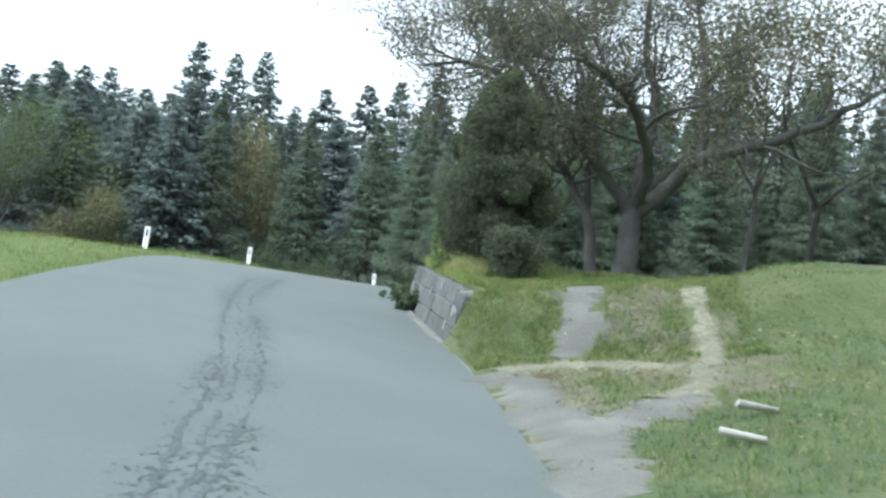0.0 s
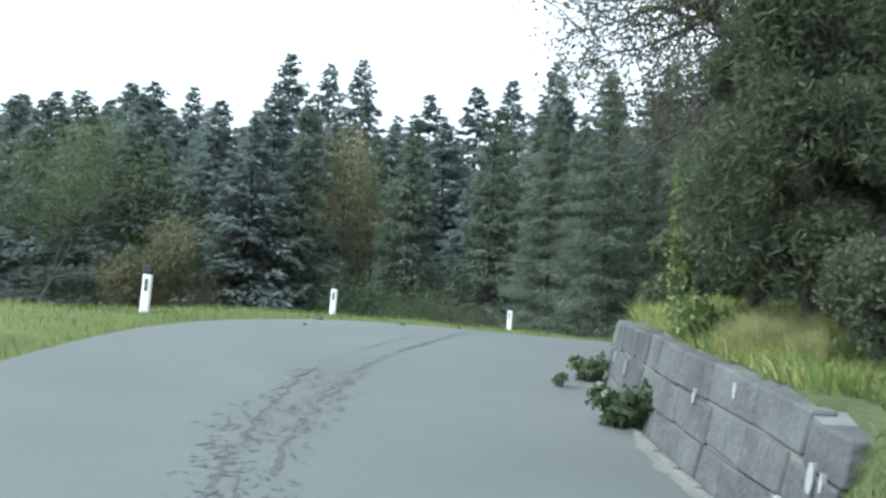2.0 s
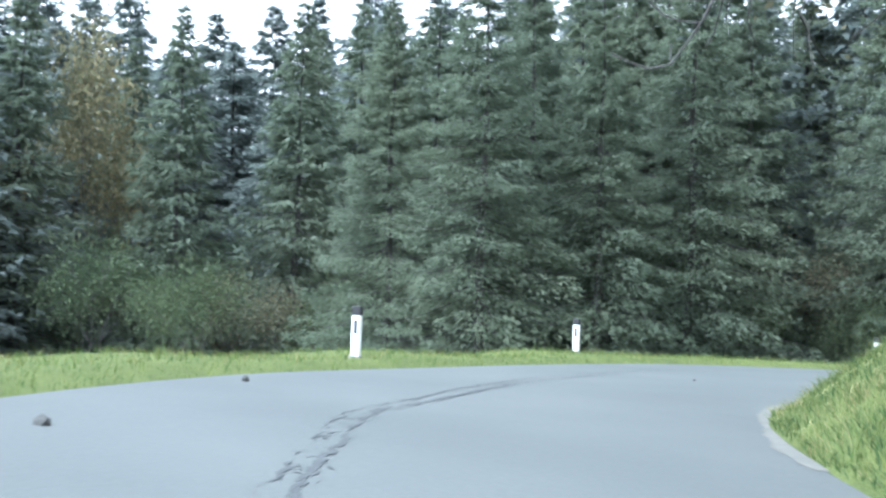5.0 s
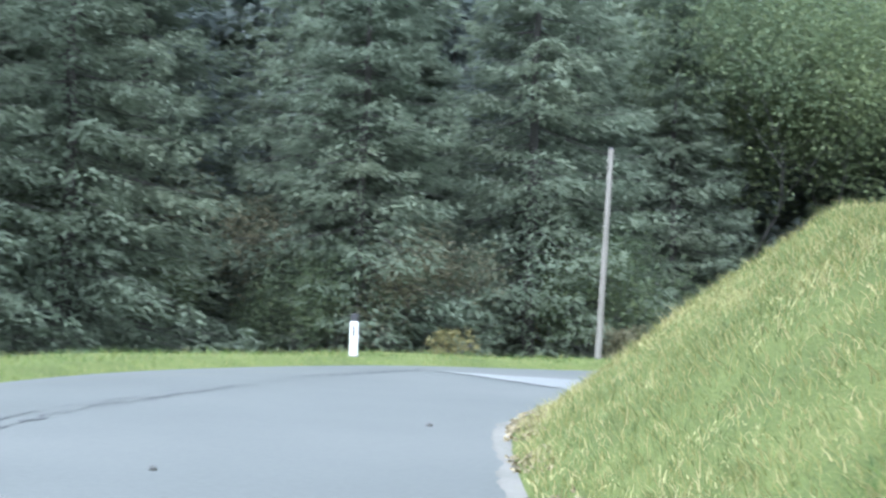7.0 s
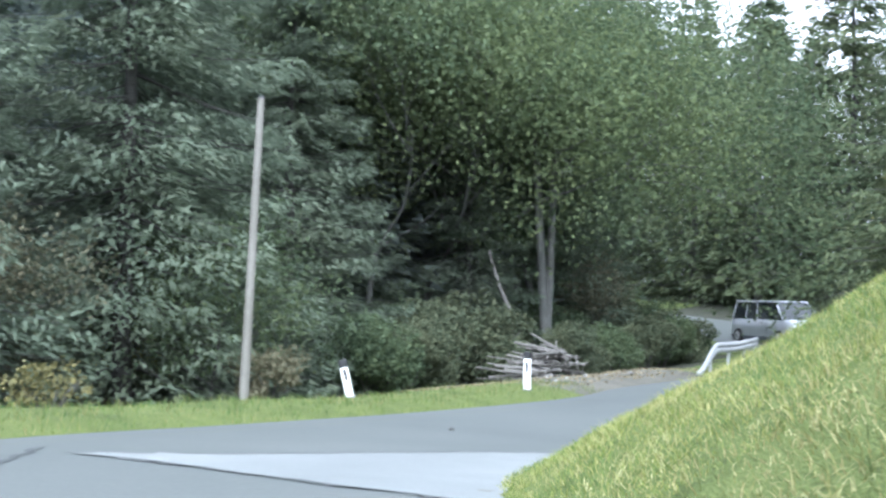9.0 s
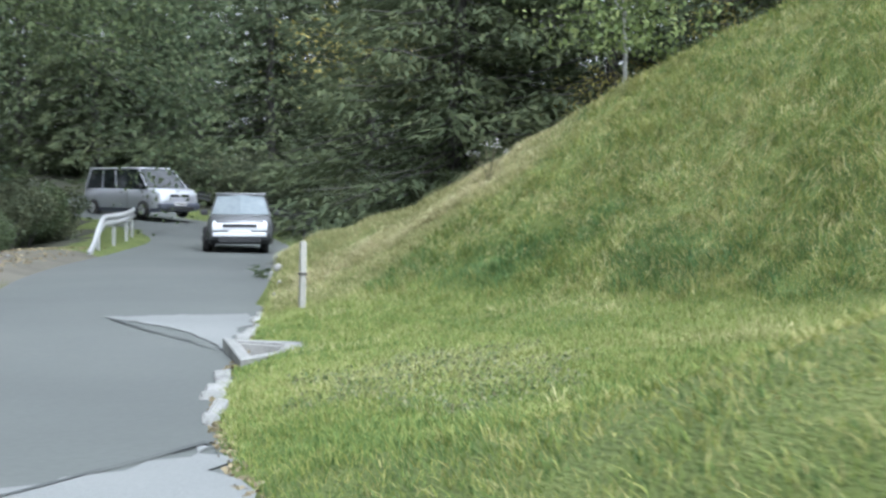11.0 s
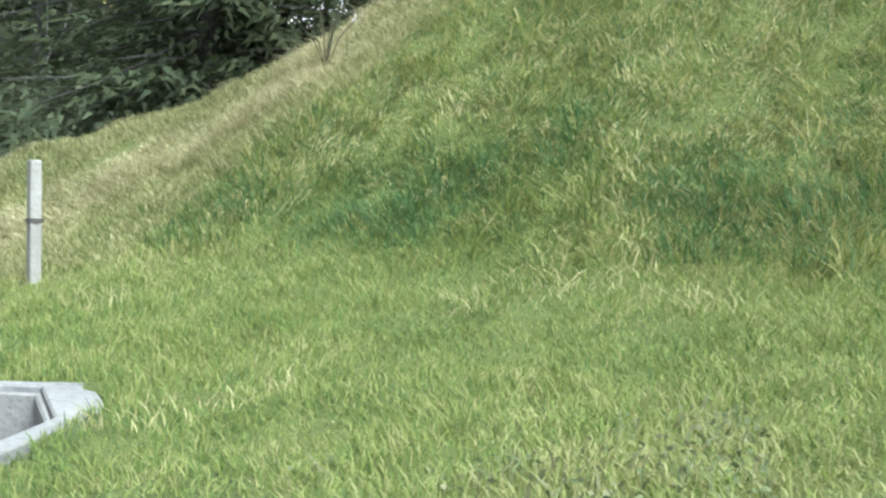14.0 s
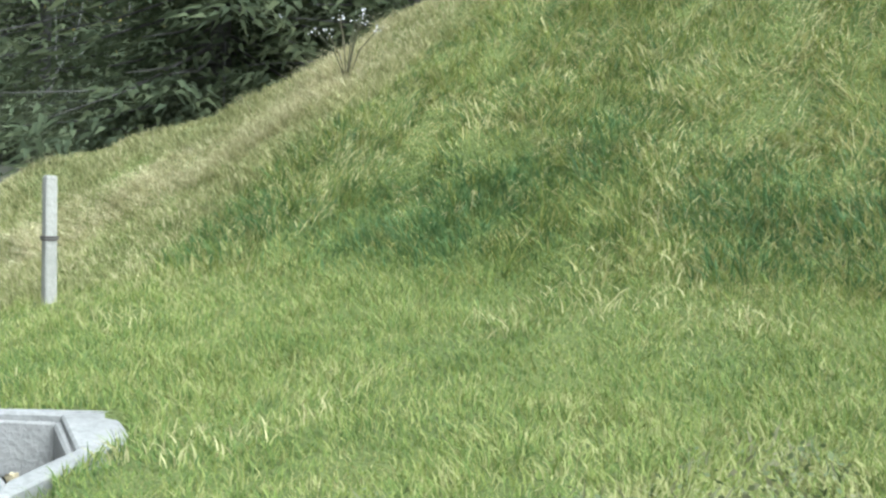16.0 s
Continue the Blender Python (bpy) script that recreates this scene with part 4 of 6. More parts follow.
plant_tree("yew_tree", yew("yew", 3.65, 1.05, 5, 110000, 0.03, M_YEW, 0.22), 0.7, 21.4, 1.0, 200, "dark green yew tree standing above the wall", "")
plant_tree("yew_tree", yew("yew_low", 1.7, 0.62, 8, 26000, 0.03, M_YEW), 0.55, 22.9, 1.0, 140, "lower dark yew beside the taller one", "")
plant_shrub("round_bush", shrub_mesh("round_bush", 0.47, 0.47, 0.46, 6, M_YEW, 16000, 0.024, 22, 0.6), 0.98, 20.2, 30, "clipped round dark bush in the grass")
plant_shrub("light_shrub", shrub_mesh("light_shrub", 0.2, 0.22, 0.86, 14, M_LEAF_LIGHT, 1900, 0.034, 9), -0.17, 22.3, 0, "light green leafy climber at the wall top")
plant_shrub("light_shrub", shrub_mesh("light_shrub_low", 0.3, 0.55, 0.24, 15, M_LEAF_LIGHT, 2200, 0.032, 9), 0.0, 22.0, 0, "low light green shrub on the wall's top")
plant_shrub("hedge_bush", shrub_mesh("hedge_bush", 0.75, 0.9, 0.55, 16, M_YEW, 9000, 0.045, 10), 0.45, 25.6, 0, "dark rounded hedge bush above the wall")
plant_shrub("hedge_bush", shrub_mesh("hedge_bush_far", 0.6, 0.7, 0.45, 17, M_LEAF, 6000, 0.05, 9), 0.35, 28.0, 0, "green hedge bush at the end of the wall")
WEED = shrub_mesh("wall_weed", 0.30, 0.34, 0.24, 18, M_LEAF, 800, 0.05, 7, 0.2)
for x, y, s in ((-0.7, 22.05, 0.88), (-0.93, 25.0, 0.7)):
    plant_shrub("wall_weed", WEED, x, y, 40 * s, "broad-leaved green weed growing at the wall's foot", "weed", "wall weeds", 0.0, s)
TWIG = shrub_mesh("road_weed", 0.10, 0.12, 0.09, 19, M_LEAF, 40, 0.05, 4, 0.2)
plant_shrub("road_weed", TWIG, -1.25, 24.3, 0, "small weed at the edge of the asphalt", "weed")

# the old broad tree on the grass


def gnarled_tree(name, limbs, seed, leaf, leaves, leaf_size, cluster, at, bark):
    """An old tree: named thick limbs, each (points, first and last radius), with crooked boughs and fine twigs grown from them."""
    r = np.random.default_rng(seed)
    tubes, tips = [], []

    def bough(p, d, length, rad, level):
        n = 5 if level < 2 else 4
        pts, dd = [np.array(p, float)], np.array(d, float)
        for k in range(n - 1):
            dd = dd + r.normal(0, 0.22, 3) + np.array([0, 0, 0.05 - 0.05 * (level > 1)])
            dd /= np.linalg.norm(dd)
            pts.append(pts[-1] + dd * length / (n - 1))
        tubes.append(tube_np(np.array(pts), np.linspace(rad, max(0.006, rad * 0.4), n), 6 if level == 0 else 4 if level == 1 else 3))
        if level >= 2:
            tips.extend(pts[1:])
        if level < 3:
            for k in range(5 if level < 2 else 4):
                at_ = pts[r.integers(1, n)] if k else pts[-1]
                nd = dd + r.normal(0, 0.75, 3)
                nd[2] += 0.12
                bough(at_, nd / np.linalg.norm(nd), length * r.uniform(0.45, 0.72), max(0.007, rad * r.uniform(0.38, 0.55)), level + 1)

    for pts, r0, r1, twigs in limbs:
        q = smooth_line(pts, 4 * len(pts))
        q[1:] += r.normal(0, 0.025, (len(q) - 1, 3))
        rad = np.linspace(r0, r1, len(q))
        if pts[0][2] < 0.3:
            rad = rad * (1 + 0.45 * np.exp(-q[:, 2] / 0.35))
        tubes.append(tube_np(q, rad, 10))
        t = np.gradient(q, axis=0)
        t /= np.linalg.norm(t, axis=1)[:, None]
        for k in range(twigs):
            u = 1 - r.random() ** 1.3 * 0.72
            i = min(len(q) - 1, int(u * len(q)))
            d = t[i] * 0.7 + r.normal(0, 0.7, 3)
            d[2] += 0.25
            bough(q[i], d / np.linalg.norm(d), r.uniform(1.2, 2.6), max(0.02, rad[i] * 0.45), 0 if k % 2 else 1)
    wv, wf = join_np(tubes)
    tips = np.array(tips)
    low = (across(at[0] + tips[:, 0], at[1] + tips[:, 1])[3] < 1.5) & (tips[:, 2] < 3.2)
    tips = tips[~low]
    # leaves sit in loose bunches on some of the twigs only
    bare = lumps(tips[:, 0] + tips[:, 1], tips[:, 2], 0.9, 4) + r.normal(0, 0.25, len(tips)) < -0.3
    tips = tips[~bare]
    pick = tips[r.integers(0, len(tips), leaves)] + r.normal(0, cluster, (leaves, 3))
    lv, lf = leaf_quads(pick, leaf_size, r)
    return mesh_np(name + "_wood", wv, wf, [bark], None, True), mesh_np(name + "_leaves", lv, lf, [leaf])


OLD = (5.35, 37.5)
MAIN_BOUGHS = [([(0, 0, -0.1), (0.02, 0, 0.8), (0.06, 0, 1.7), (0.1, 0.05, 2.6)], 0.37, 0.32, 0),
         ([(0.1, 0.05, 2.3), (1.0, -0.3, 3.2), (1.9, -0.6, 4.2), (3.6, -1.0, 4.75), (5.5, -1.2, 5.7), (7.6, -1.6, 7.2)], 0.27, 0.06, 15),
         ([(1.8, -0.55, 4.0), (1.98, -0.4, 5.5), (1.85, 0.1, 7.3), (1.4, 0.4, 9.6)], 0.17, 0.04, 12),
         ([(0.1, 0.05, 2.5), (0.32, 0.5, 4.0), (0.55, 0.9, 5.8), (0.15, 1.2, 8.2), (0.3, 1.5, 10.6)], 0.24, 0.04, 16),
         ([(0.05, 0, 2.4), (-0.9, -0.3, 3.4), (-1.9, -1.0, 4.3), (-3.6, -2.6, 5.2), (-5.2, -4.6, 5.5), (-6.6, -6.0, 5.0)], 0.21, 0.035, 24),
         ([(-1.9, -1.0, 4.3), (-3.4, -1.4, 5.9), (-5.2, -1.9, 7.6)], 0.13, 0.035, 12),
         ([(-0.8, -0.25, 3.3), (-1.4, 0.3, 4.7), (-1.7, 0.9, 6.4), (-2.7, 1.3, 9.2)], 0.14, 0.035, 12),
         ([(0.1, 0.05, 2.5), (0.2, -1.4, 3.6), (-0.6, -3.4, 4.9), (-2.2, -5.6, 5.6), (-3.6, -7.0, 5.3)], 0.2, 0.04, 20),
         ([(0.1, 0.05, 2.6), (1.2, 1.5, 3.9), (2.6, 3.0, 5.2), (4.2, 4.2, 7.4)], 0.2, 0.045, 12)]
plant_tree("old_tree", gnarled_tree("old_tree", MAIN_BOUGHS, 78, M_LEAF_BROWN, 41000, 0.05, 0.24, OLD, M_BARK), *OLD, 1.0, 0, "old gnarled spreading tree with sparse olive-brown autumn leaves", "")
SIDE_BOUGHS = [([(0, 0, -0.1), (-0.2, 0, 1.1), (-0.42, 0, 2.2), (-1.4, -0.2, 3.7), (-2.7, -0.4, 5.8), (-3.6, -0.5, 7.6)], 0.2, 0.04, 15),
              ([(-0.42, 0, 2.2), (-0.5, 0.5, 3.8), (-0.9, 0.9, 5.6), (-1.2, 1.2, 7.8)], 0.12, 0.03, 10)]
plant_tree("old_tree", gnarled_tree("second_tree", SIDE_BOUGHS, 79, M_LEAF_BROWN, 20000, 0.052, 0.22, (4.5, 37.9), M_BARK), 4.5, 37.9, 1.0, 0, "slimmer leaning tree with thin brown leaves beside the old one", "")
plant_tree("old_tree", limb_tree("third_tree", 11.5, 1.2, 83, M_LEAF_BROWN, 9000, 0.06, 0.25, 4, 0.24, M_BARK, 3, 0.5, 0.5), 11.5, 40.5, 1.0, 100, "bare-limbed tree with olive leaves on the rise", "")
plant_tree("old_tree", limb_tree("fourth_tree", 9.5, 1.2, 85, M_LEAF_BROWN, 8000, 0.06, 0.2, 4, 0.24, M_BARK, 3, 0.5, 0.5), 12.8, 34, 1.0, 10, "brown-leaved tree at the field's edge", "")
BROWN = limb_tree("brown_tree", 11, 1.1, 87, M_LEAF_BROWN, 5500, 0.075, 0.2, 4, 0.24, M_BARK, 3, 0.5, 0.45)
for x, y, s in ((9.0, 37.5, 1.0), (15.5, 38.5, 1.1)):
    plant_tree("old_tree", BROWN, x, y, s, 61 * x, "leafy olive-brown tree behind the old one", "brown trees")
BROAD_PALE = limb_tree("broad_tree_pale", 13, 1.0, 90, M_LEAF_PALE, 42000, 0.072, 0.2, 5, 0.24, M_BARK_GREY, 3, 0.8, 0.75)
BROAD = limb_tree("broad_tree", 13, 1.0, 89, M_LEAF, 42000, 0.072, 0.2, 5, 0.24, M_BARK_GREY, 3, 0.8, 0.75)
for x, y, s in ((37.5, 64.5, 1.0), (40.5, 67.5, 1.15), (33.5, 67.0, 1.05), (45, 69.5, 1.1), (30.0, 66.0, 0.95), (49.5, 72.5, 1.1)):
    if (x, y) in ((37.5, 64.5), (33.5, 67.0)):
        plant_tree("broad_tree", BROAD_PALE, x, y, s, 61 * x, "pale green broad-leaved tree behind the lay-by", "lay-by trees")
    else:
        plant_tree("broad_tree", BROAD, x, y, s, 61 * x, "dense green broad-leaved tree behind the lay-by", "lay-by trees")
# autumn trees in the wood
AUT = limb_tree("autumn_tree", 9, 1.0, 91, M_LEAF_AUT, 9000, 0.09, 0.14, 4, 0.25, M_BARK, 3, 0.8, 0.5)
for x, y, wide, tall in ((-11.8, 71.0, 0.75, 1.3), (-18.6, 64.5, 0.62, 0.72), (-20.2, 65.2, 0.5, 0.55)):
    t = plant_tree("autumn_tree", AUT, x, y, 1.0, 50 * x, "thin rust-brown autumn tree at the wood's edge", "autumn trees")
    t.matrix_world = t.matrix_world @ Matrix.Diagonal((wide, wide, tall, 1))
OLIVE = limb_tree("olive_tree", 11, 1.1, 88, M_LEAF_PALE, 16000, 0.075, 0.2, 4, 0.24, M_BARK, 3, 0.5, 0.7)
for x, y, s in ((-24.8, 63.5, 1.0), (-29.0, 62.0, 0.9), (-33.5, 63.0, 1.0)):
    plant_tree("olive_tree", OLIVE, x, y, s, 47 * x, "olive-green broad-leaved tree at the field's far edge", "field edge trees")
YEL = limb_tree("yellow_tree", 5, 1.0, 93, M_LEAF_YELLOW, 2600, 0.05, 0.06, 4, 0.3, M_BARK_PALE, 3, 0.6, 0.35)
for x, y, s, lab in ((19.6, 64.5, 0.4, "small yellow-leaved tree at the wood's edge"), (45.0, 53.6, 1.4, "young yellow-leaved tree in the far wood"), (24.4, 48.3, 0.45, "low yellow-leaved tree behind the slope's shoulder"), (24.8, 46.8, 0.55, "pale-stemmed young tree with yellow leaves on the slope")):
    plant_tree("yellow_tree", YEL, x, y, s, 70 * x, lab, "")

plant_shrub("yellowing_shrub", shrub_mesh("yellowing_shrub", 0.75, 0.5, 0.36, 27, M_LEAF_OCHRE, 500, 0.04, 8, 0.3), 12.6, 57.4, 20, "low yellowing shrub at the wood's edge")
plant_shrub("pale_shrub", shrub_mesh("pale_shrub", 0.8, 0.6, 0.5, 28, M_LEAF_BROWN, 1500, 0.05, 8, 0.3), 19.0, 59.8, 20, "low olive shrub beside the wooden pole")

# ---------------------------------------------------------------- cracked seam, patches and dust on the road


def road_z(x, y, up=0.0):
    f, u, dl, dr, zl, zr = across(x, y)
    return zr + (zl - zr) * np.clip(u, 0, 1) + 0.012 * np.sin(np.pi * np.clip(u, 0, 1)) + 0.004 + up


SEAM = [(-0.9, 4), (-1.45, 9), (-1.75, 12), (-2.4, 16), (-3.1, 20), (-3.3, 23), (-3.2, 25.2), (-3.05, 28), (-2.95, 32), (-2.6, 36.7), (-1.9, 39.1), (-0.58, 42.4), (0.68, 44.8), (2.1, 47.3), (3.5, 48.8), (5, 50.2), (6.7, 51.6), (9.4, 53.2)]
seam_line = smooth_line([(x, y, 0) for x, y in SEAM], 900)[:, :2]
seam_t = np.gradient(seam_line, axis=0)
seam_t /= np.linalg.norm(seam_t, axis=1)[:, None]
seam_n = np.stack([seam_t[:, 1], -seam_t[:, 0]], 1)
rs = np.random.default_rng(17)


def ribbon(name, pts, widths, material, up, parent, label=""):
    pts = np.asarray(pts)
    t = np.gradient(pts, axis=0)
    t /= np.linalg.norm(t, axis=1)[:, None] + 1e-9
    n = np.stack([t[:, 1], -t[:, 0]], 1)
    w = np.asarray(widths)[:, None] / 2
    a, b = pts - n * w, pts + n * w
    va = np.column_stack([a, road_z(a[:, 0], a[:, 1], up)])
    vb = np.column_stack([b, road_z(b[:, 0], b[:, 1], up)])
    v = np.stack([va, vb], 1).reshape(-1, 3)
    i = np.arange(len(pts) - 1)
    f = np.stack([2 * i, 2 * i + 1, 2 * i + 3, 2 * i + 2], 1)
    ob = part_me(name, mesh_np(name, v, f, [material]), parent, label)
    return ob


def jitter(n, amp, smooth):
    a = rs.normal(0, 1, n)
    return amp * np.convolve(np.pad(a, smooth, mode="edge"), np.ones(2 * smooth + 1) / math.sqrt(2 * smooth + 1), "valid")


for off, lo, hi, wd in ((0.0, 60, 900, 0.036), (-0.42, 0, 420, 0.03), (-0.17, 430, 900, 0.018), (-0.2, 0, 260, 0.02)):
    pts = seam_line[lo:hi] + seam_n[lo:hi] * (off + jitter(hi - lo, 0.02, 1) + jitter(hi - lo, 0.022, 20))[:, None]
    gap = np.clip(jitter(hi - lo, 0.6, 2) + jitter(hi - lo, 0.5, 12) + 0.7, 0.02, 2.2)
    ribbon("crack", pts, wd * gap, M_CRACK, 0.005, road, "dark crack in the asphalt")
# ragged patches of crazing round the seam, before the bend
frag_v, frag_f, o = [], [], 0
for k in range(4200):
    i = int(rs.integers(5, 330)) if k < 3600 else int(rs.integers(330, 880))
    if lumps(i * 0.06, k % 2 * 5.0, 1.0, 3) + rs.normal(0, 0.4) < -0.1:
        continue
    spread = 0.13 if i < 330 else 0.08
    c = seam_line[i] + seam_n[i] * (rs.normal(0, spread) - (0.42 if i < 330 and k % 2 else 0))
    L, w, a = rs.uniform(0.015, 0.06), rs.uniform(0.004, 0.018), rs.normal(0, 0.9)
    d = seam_t[i] * math.cos(a) + seam_n[i] * math.sin(a)
    e = np.array([d[1], -d[0]])
    q = np.array([c - d * L, c - d * L * 0.3 + e * w, c + d * L * 0.4 + e * w * 0.6, c + d * L, c + d * L * 0.2 - e * w, c - d * L * 0.5 - e * w * 0.7])
    frag_v.append(np.column_stack([q, road_z(q[:, 0], q[:, 1], 0.005)]))
    frag_f += [[o, o + 1, o + 4, o + 5], [o + 1, o + 2, o + 3, o + 4]]
    o += 6
tagged(part_me("crazing", mesh_np("crazing", np.concatenate(frag_v), np.array(frag_f), [M_CRACK]), road, "crazed dark asphalt"), kind="stuff")


def patch(name, corners, material, label, n=16, up=0.008, rag=0.05):
    """A laid patch of other asphalt with a ragged outline: corners run round it."""
    c = np.array(corners, float)
    u, v = np.meshgrid(np.linspace(0, 1, n), np.linspace(0, 1, n), indexing="ij")
    p = (c[0] * ((1 - u) * (1 - v))[..., None] + c[1] * (u * (1 - v))[..., None] + c[2] * (u * v)[..., None] + c[3] * ((1 - u) * v)[..., None])
    edge = (u == 0) | (u == 1) | (v == 0) | (v == 1)
    p = p + rs.normal(0, rag, p.shape) * edge[..., None]
    p = p.reshape(-1, 2)
    vv = np.column_stack([p, road_z(p[:, 0], p[:, 1], up)])
    i, j = np.meshgrid(np.arange(n - 1), np.arange(n - 1), indexing="ij")
    f = np.stack([i * n + j, (i + 1) * n + j, (i + 1) * n + j + 1, i * n + j + 1], -1).reshape(-1, 4)
    return part_me(name, mesh_np(name, vv, f, [material]), road, label)


patch("asphalt_patch", [(8.95, 49.35), (9.15, 52.85), (9.8, 52.15), (13.1, 51.02)], M_ASPHALT_NEW, "pale newer asphalt patch", 22)
patch("asphalt_patch", [(17.6, 51.85), (18.7, 52.45), (19.6, 53.4), (20.2, 52.1)], M_ASPHALT_NEW, "pale newer asphalt patch", 18)
for name, a, b in (("tar_seam", (8.93, 49.35), (9.15, 52.85)), ("tar_seam", (13.1, 51.02), (9.8, 52.15)), ("tar_seam", (17.5, 51.9), (19.4, 53.3))):
    u = np.linspace(0, 1, 40)[:, None]
    pts = np.array(a) * (1 - u) + np.array(b) * u
    pts[:, 0] += jitter(40, 0.02, 2)
    ribbon(name, pts, 0.03 * np.clip(1 + jitter(40, 0.4, 2), 0.3, 2), M_CRACK, 0.012, road, "dark tar seam")
# dusty rim along the road's inner edge
for lo, hi, wmax in ((15.2, 30, 0.3), (36, 50.4, 0.2)):
    sel = (ROAD_R[:, 1] > lo) & (ROAD_R[:, 1] < hi) & (ROAD_R[:, 0] < 20)
    base = ROAD_R[sel][:, :2]
    q = smooth_line([(x, y, 0) for x, y in base[::3]], 220)[:, :2]
    t = np.gradient(q, axis=0)
    t /= np.linalg.norm(t, axis=1)[:, None]
    n = np.stack([-t[:, 1], t[:, 0]], 1)
    w = np.clip(wmax * (0.6 + jitter(220, 0.07, 1) + jitter(220, 0.22, 9)), 0.04, wmax * 1.3)
    ribbon("dust_rim", q + n * (w / 2 - 0.02)[:, None], w, M_DUST, 0.006, road, "dusty grit rim")
# pebbles lying about
PEB = bmesh.new()
bmesh.ops.create_icosphere(PEB, subdivisions=1, radius=1)
for v in PEB.verts:
    v.co *= rw.uniform(0.75, 1.15)
peb_me = bpy.data.meshes.new("pebble")
PEB.to_mesh(peb_me)
PEB.free()
peb_me.materials.append(M_ROCK)
peb_dark = peb_me.copy()
peb_dark.materials[0] = M_ROCK_DARK


def stone(name, x, y, s, label, group, squash=0.6):
    ob = new(name, peb_dark if 'dark' in label else peb_me)
    ob.matrix_world = pose(x, y, (ground_z(x, y) if across([x], [y])[3][0] > 0 or across([x], [y])[2][0] > 0 else float(road_z([x], [y])[0])) + s * squash * 0.45, 0, 0, rw.uniform(0, 360)) @ Matrix.Diagonal((s, s * rw.uniform(0.6, 0.9), s * squash, 1))
    return tagged(ob, label, "stone", group)


for x, y, s in ((-4.4, 35.6, 0.07), (-3.6, 39.6, 0.06), (-5.6, 33.2, 0.08), (-5.1, 29.6, 0.04), (2.0, 44.8, 0.03), (4.8, 46.4, 0.03), (14.7, 53.3, 0.035)):
    stone("loose_stone", x, y, s, "small dark loose stone on the road's edge", "loose stones")


# ---------------------------------------------------------------- the farm drive's gravel tracks


def gravel_strip(name, pts, width, label, n=150, m=9, material=M_GRAVEL):
    """A strip of gravel with a ragged rim lying on the ground."""
    q = smooth_line([(x, y, 0) for x, y in pts], n)[:, :2]
    t = np.gradient(q, axis=0)
    t /= np.linalg.norm(t, axis=1)[:, None]
    nn = np.stack([t[:, 1], -t[:, 0]], 1)
    wl = width / 2 * np.clip(1 + jitter(n, 0.2, 1) + jitter(n, 0.3, 8), 0.15, 1.9)
    wr = width / 2 * np.clip(1 + jitter(n, 0.2, 1) + jitter(n, 0.3, 8), 0.15, 1.9)
    v = []
    for k in range(m):
        c = 2 * k / (m - 1) - 1
        v.append(q + nn * np.where(c < 0, c * wl, c * wr)[:, None])
    v = np.stack(v, 1).reshape(-1, 2)
    lift = np.tile(0.022 - 0.028 * np.abs(np.linspace(-1, 1, m)) ** 3, n)
    z = land(v[:, 0], v[:, 1], False) + lift
    i, j = np.meshgrid(np.arange(n - 1), np.arange(m - 1), indexing="ij")
    f = np.stack([i * m + j, i * m + j + 1, (i + 1) * m + j + 1, (i + 1) * m + j], -1).reshape(-1, 4)
    ob = new(name, mesh_np(name, np.column_stack([v, z]), f, [material], None, True))
    return tagged(ob, label, "gravel", kind="structure")


gravel_strip("gravel_track", [(1.55, 16.2), (1.76, 16.6), (2.0, 17.0), (1.93, 17.5), (2.08, 18.3)], 0.66, "grey gravel wheel track of the farm drive")
gravel_strip("gravel_track", [(2.45, 13.1), (2.9, 13.7), (3.25, 14.9), (3.5, 15.9), (3.58, 16.8), (3.5, 17.6)], 0.42, "pale trodden wheel track of the farm drive", material=M_STRAW_DIRT)
gravel_strip("gravel_track", [(1.3, 8.2), (1.32, 9.4), (1.4, 10.6), (1.32, 11.8), (1.15, 13.0), (0.92, 14.2), (0.66, 15.2)], 0.85, "grey grit fan where the drive meets the road")
gravel_strip("gravel_track", [(1.4, 11.6), (1.9, 12.1), (2.4, 12.6), (2.75, 13.2)], 0.75, "grey grit band across the drive's mouth")
gravel_strip("gravel_track", [(0.8, 15.25), (1.3, 15.5), (1.9, 15.6), (2.5, 15.35), (3.0, 15.0)], 0.75, "straw-strewn earth across the drive", material=M_STRAW_DIRT)
# two bleached pieces of wood in the grass
for x, y, L, turn in ((3.15, 12.0, 0.5, 18), (2.72, 10.75, 0.42, -35)):
    b = cyl(0.04, 0.028, L, 9, (-L / 2, 0, 0.05), (0, 90, 0), 0.008)
    for v in b.verts:
        v.co += Vector((0, 0.03 * math.sin(v.co.x * 9), 0.012 * math.sin(v.co.x * 14 + v.co.y * 40)))
    ob = part("dead_branch", b, M_BLEACHED, None)
    ob.matrix_world = pose(x, y, ground_z(x, y) + 0.03, 0, 4, turn)
    tagged(ob, "bleached pale piece of branch lying in the grass", "branch", "dead branches")

# ---------------------------------------------------------------- pole, woodpile and trees at the lay-by
pole = empty("wooden_pole", pose(17.31, 58.8, ground_z(17.31, 58.8) - 0.1, 0, 2.5, 0), "weathered grey wooden pole beyond the road", "pole")
_h = 5.86 - ground_z(17.31, 58.8) + 0.1
part("shaft", cyl(0.078, 0.055, _h, 12, bevel=0.008), M_POLE, pole)
part("top_cap", cyl(0.058, 0.045, 0.03, 12, (0, 0, _h)), M_STEEL_DARK, pole)

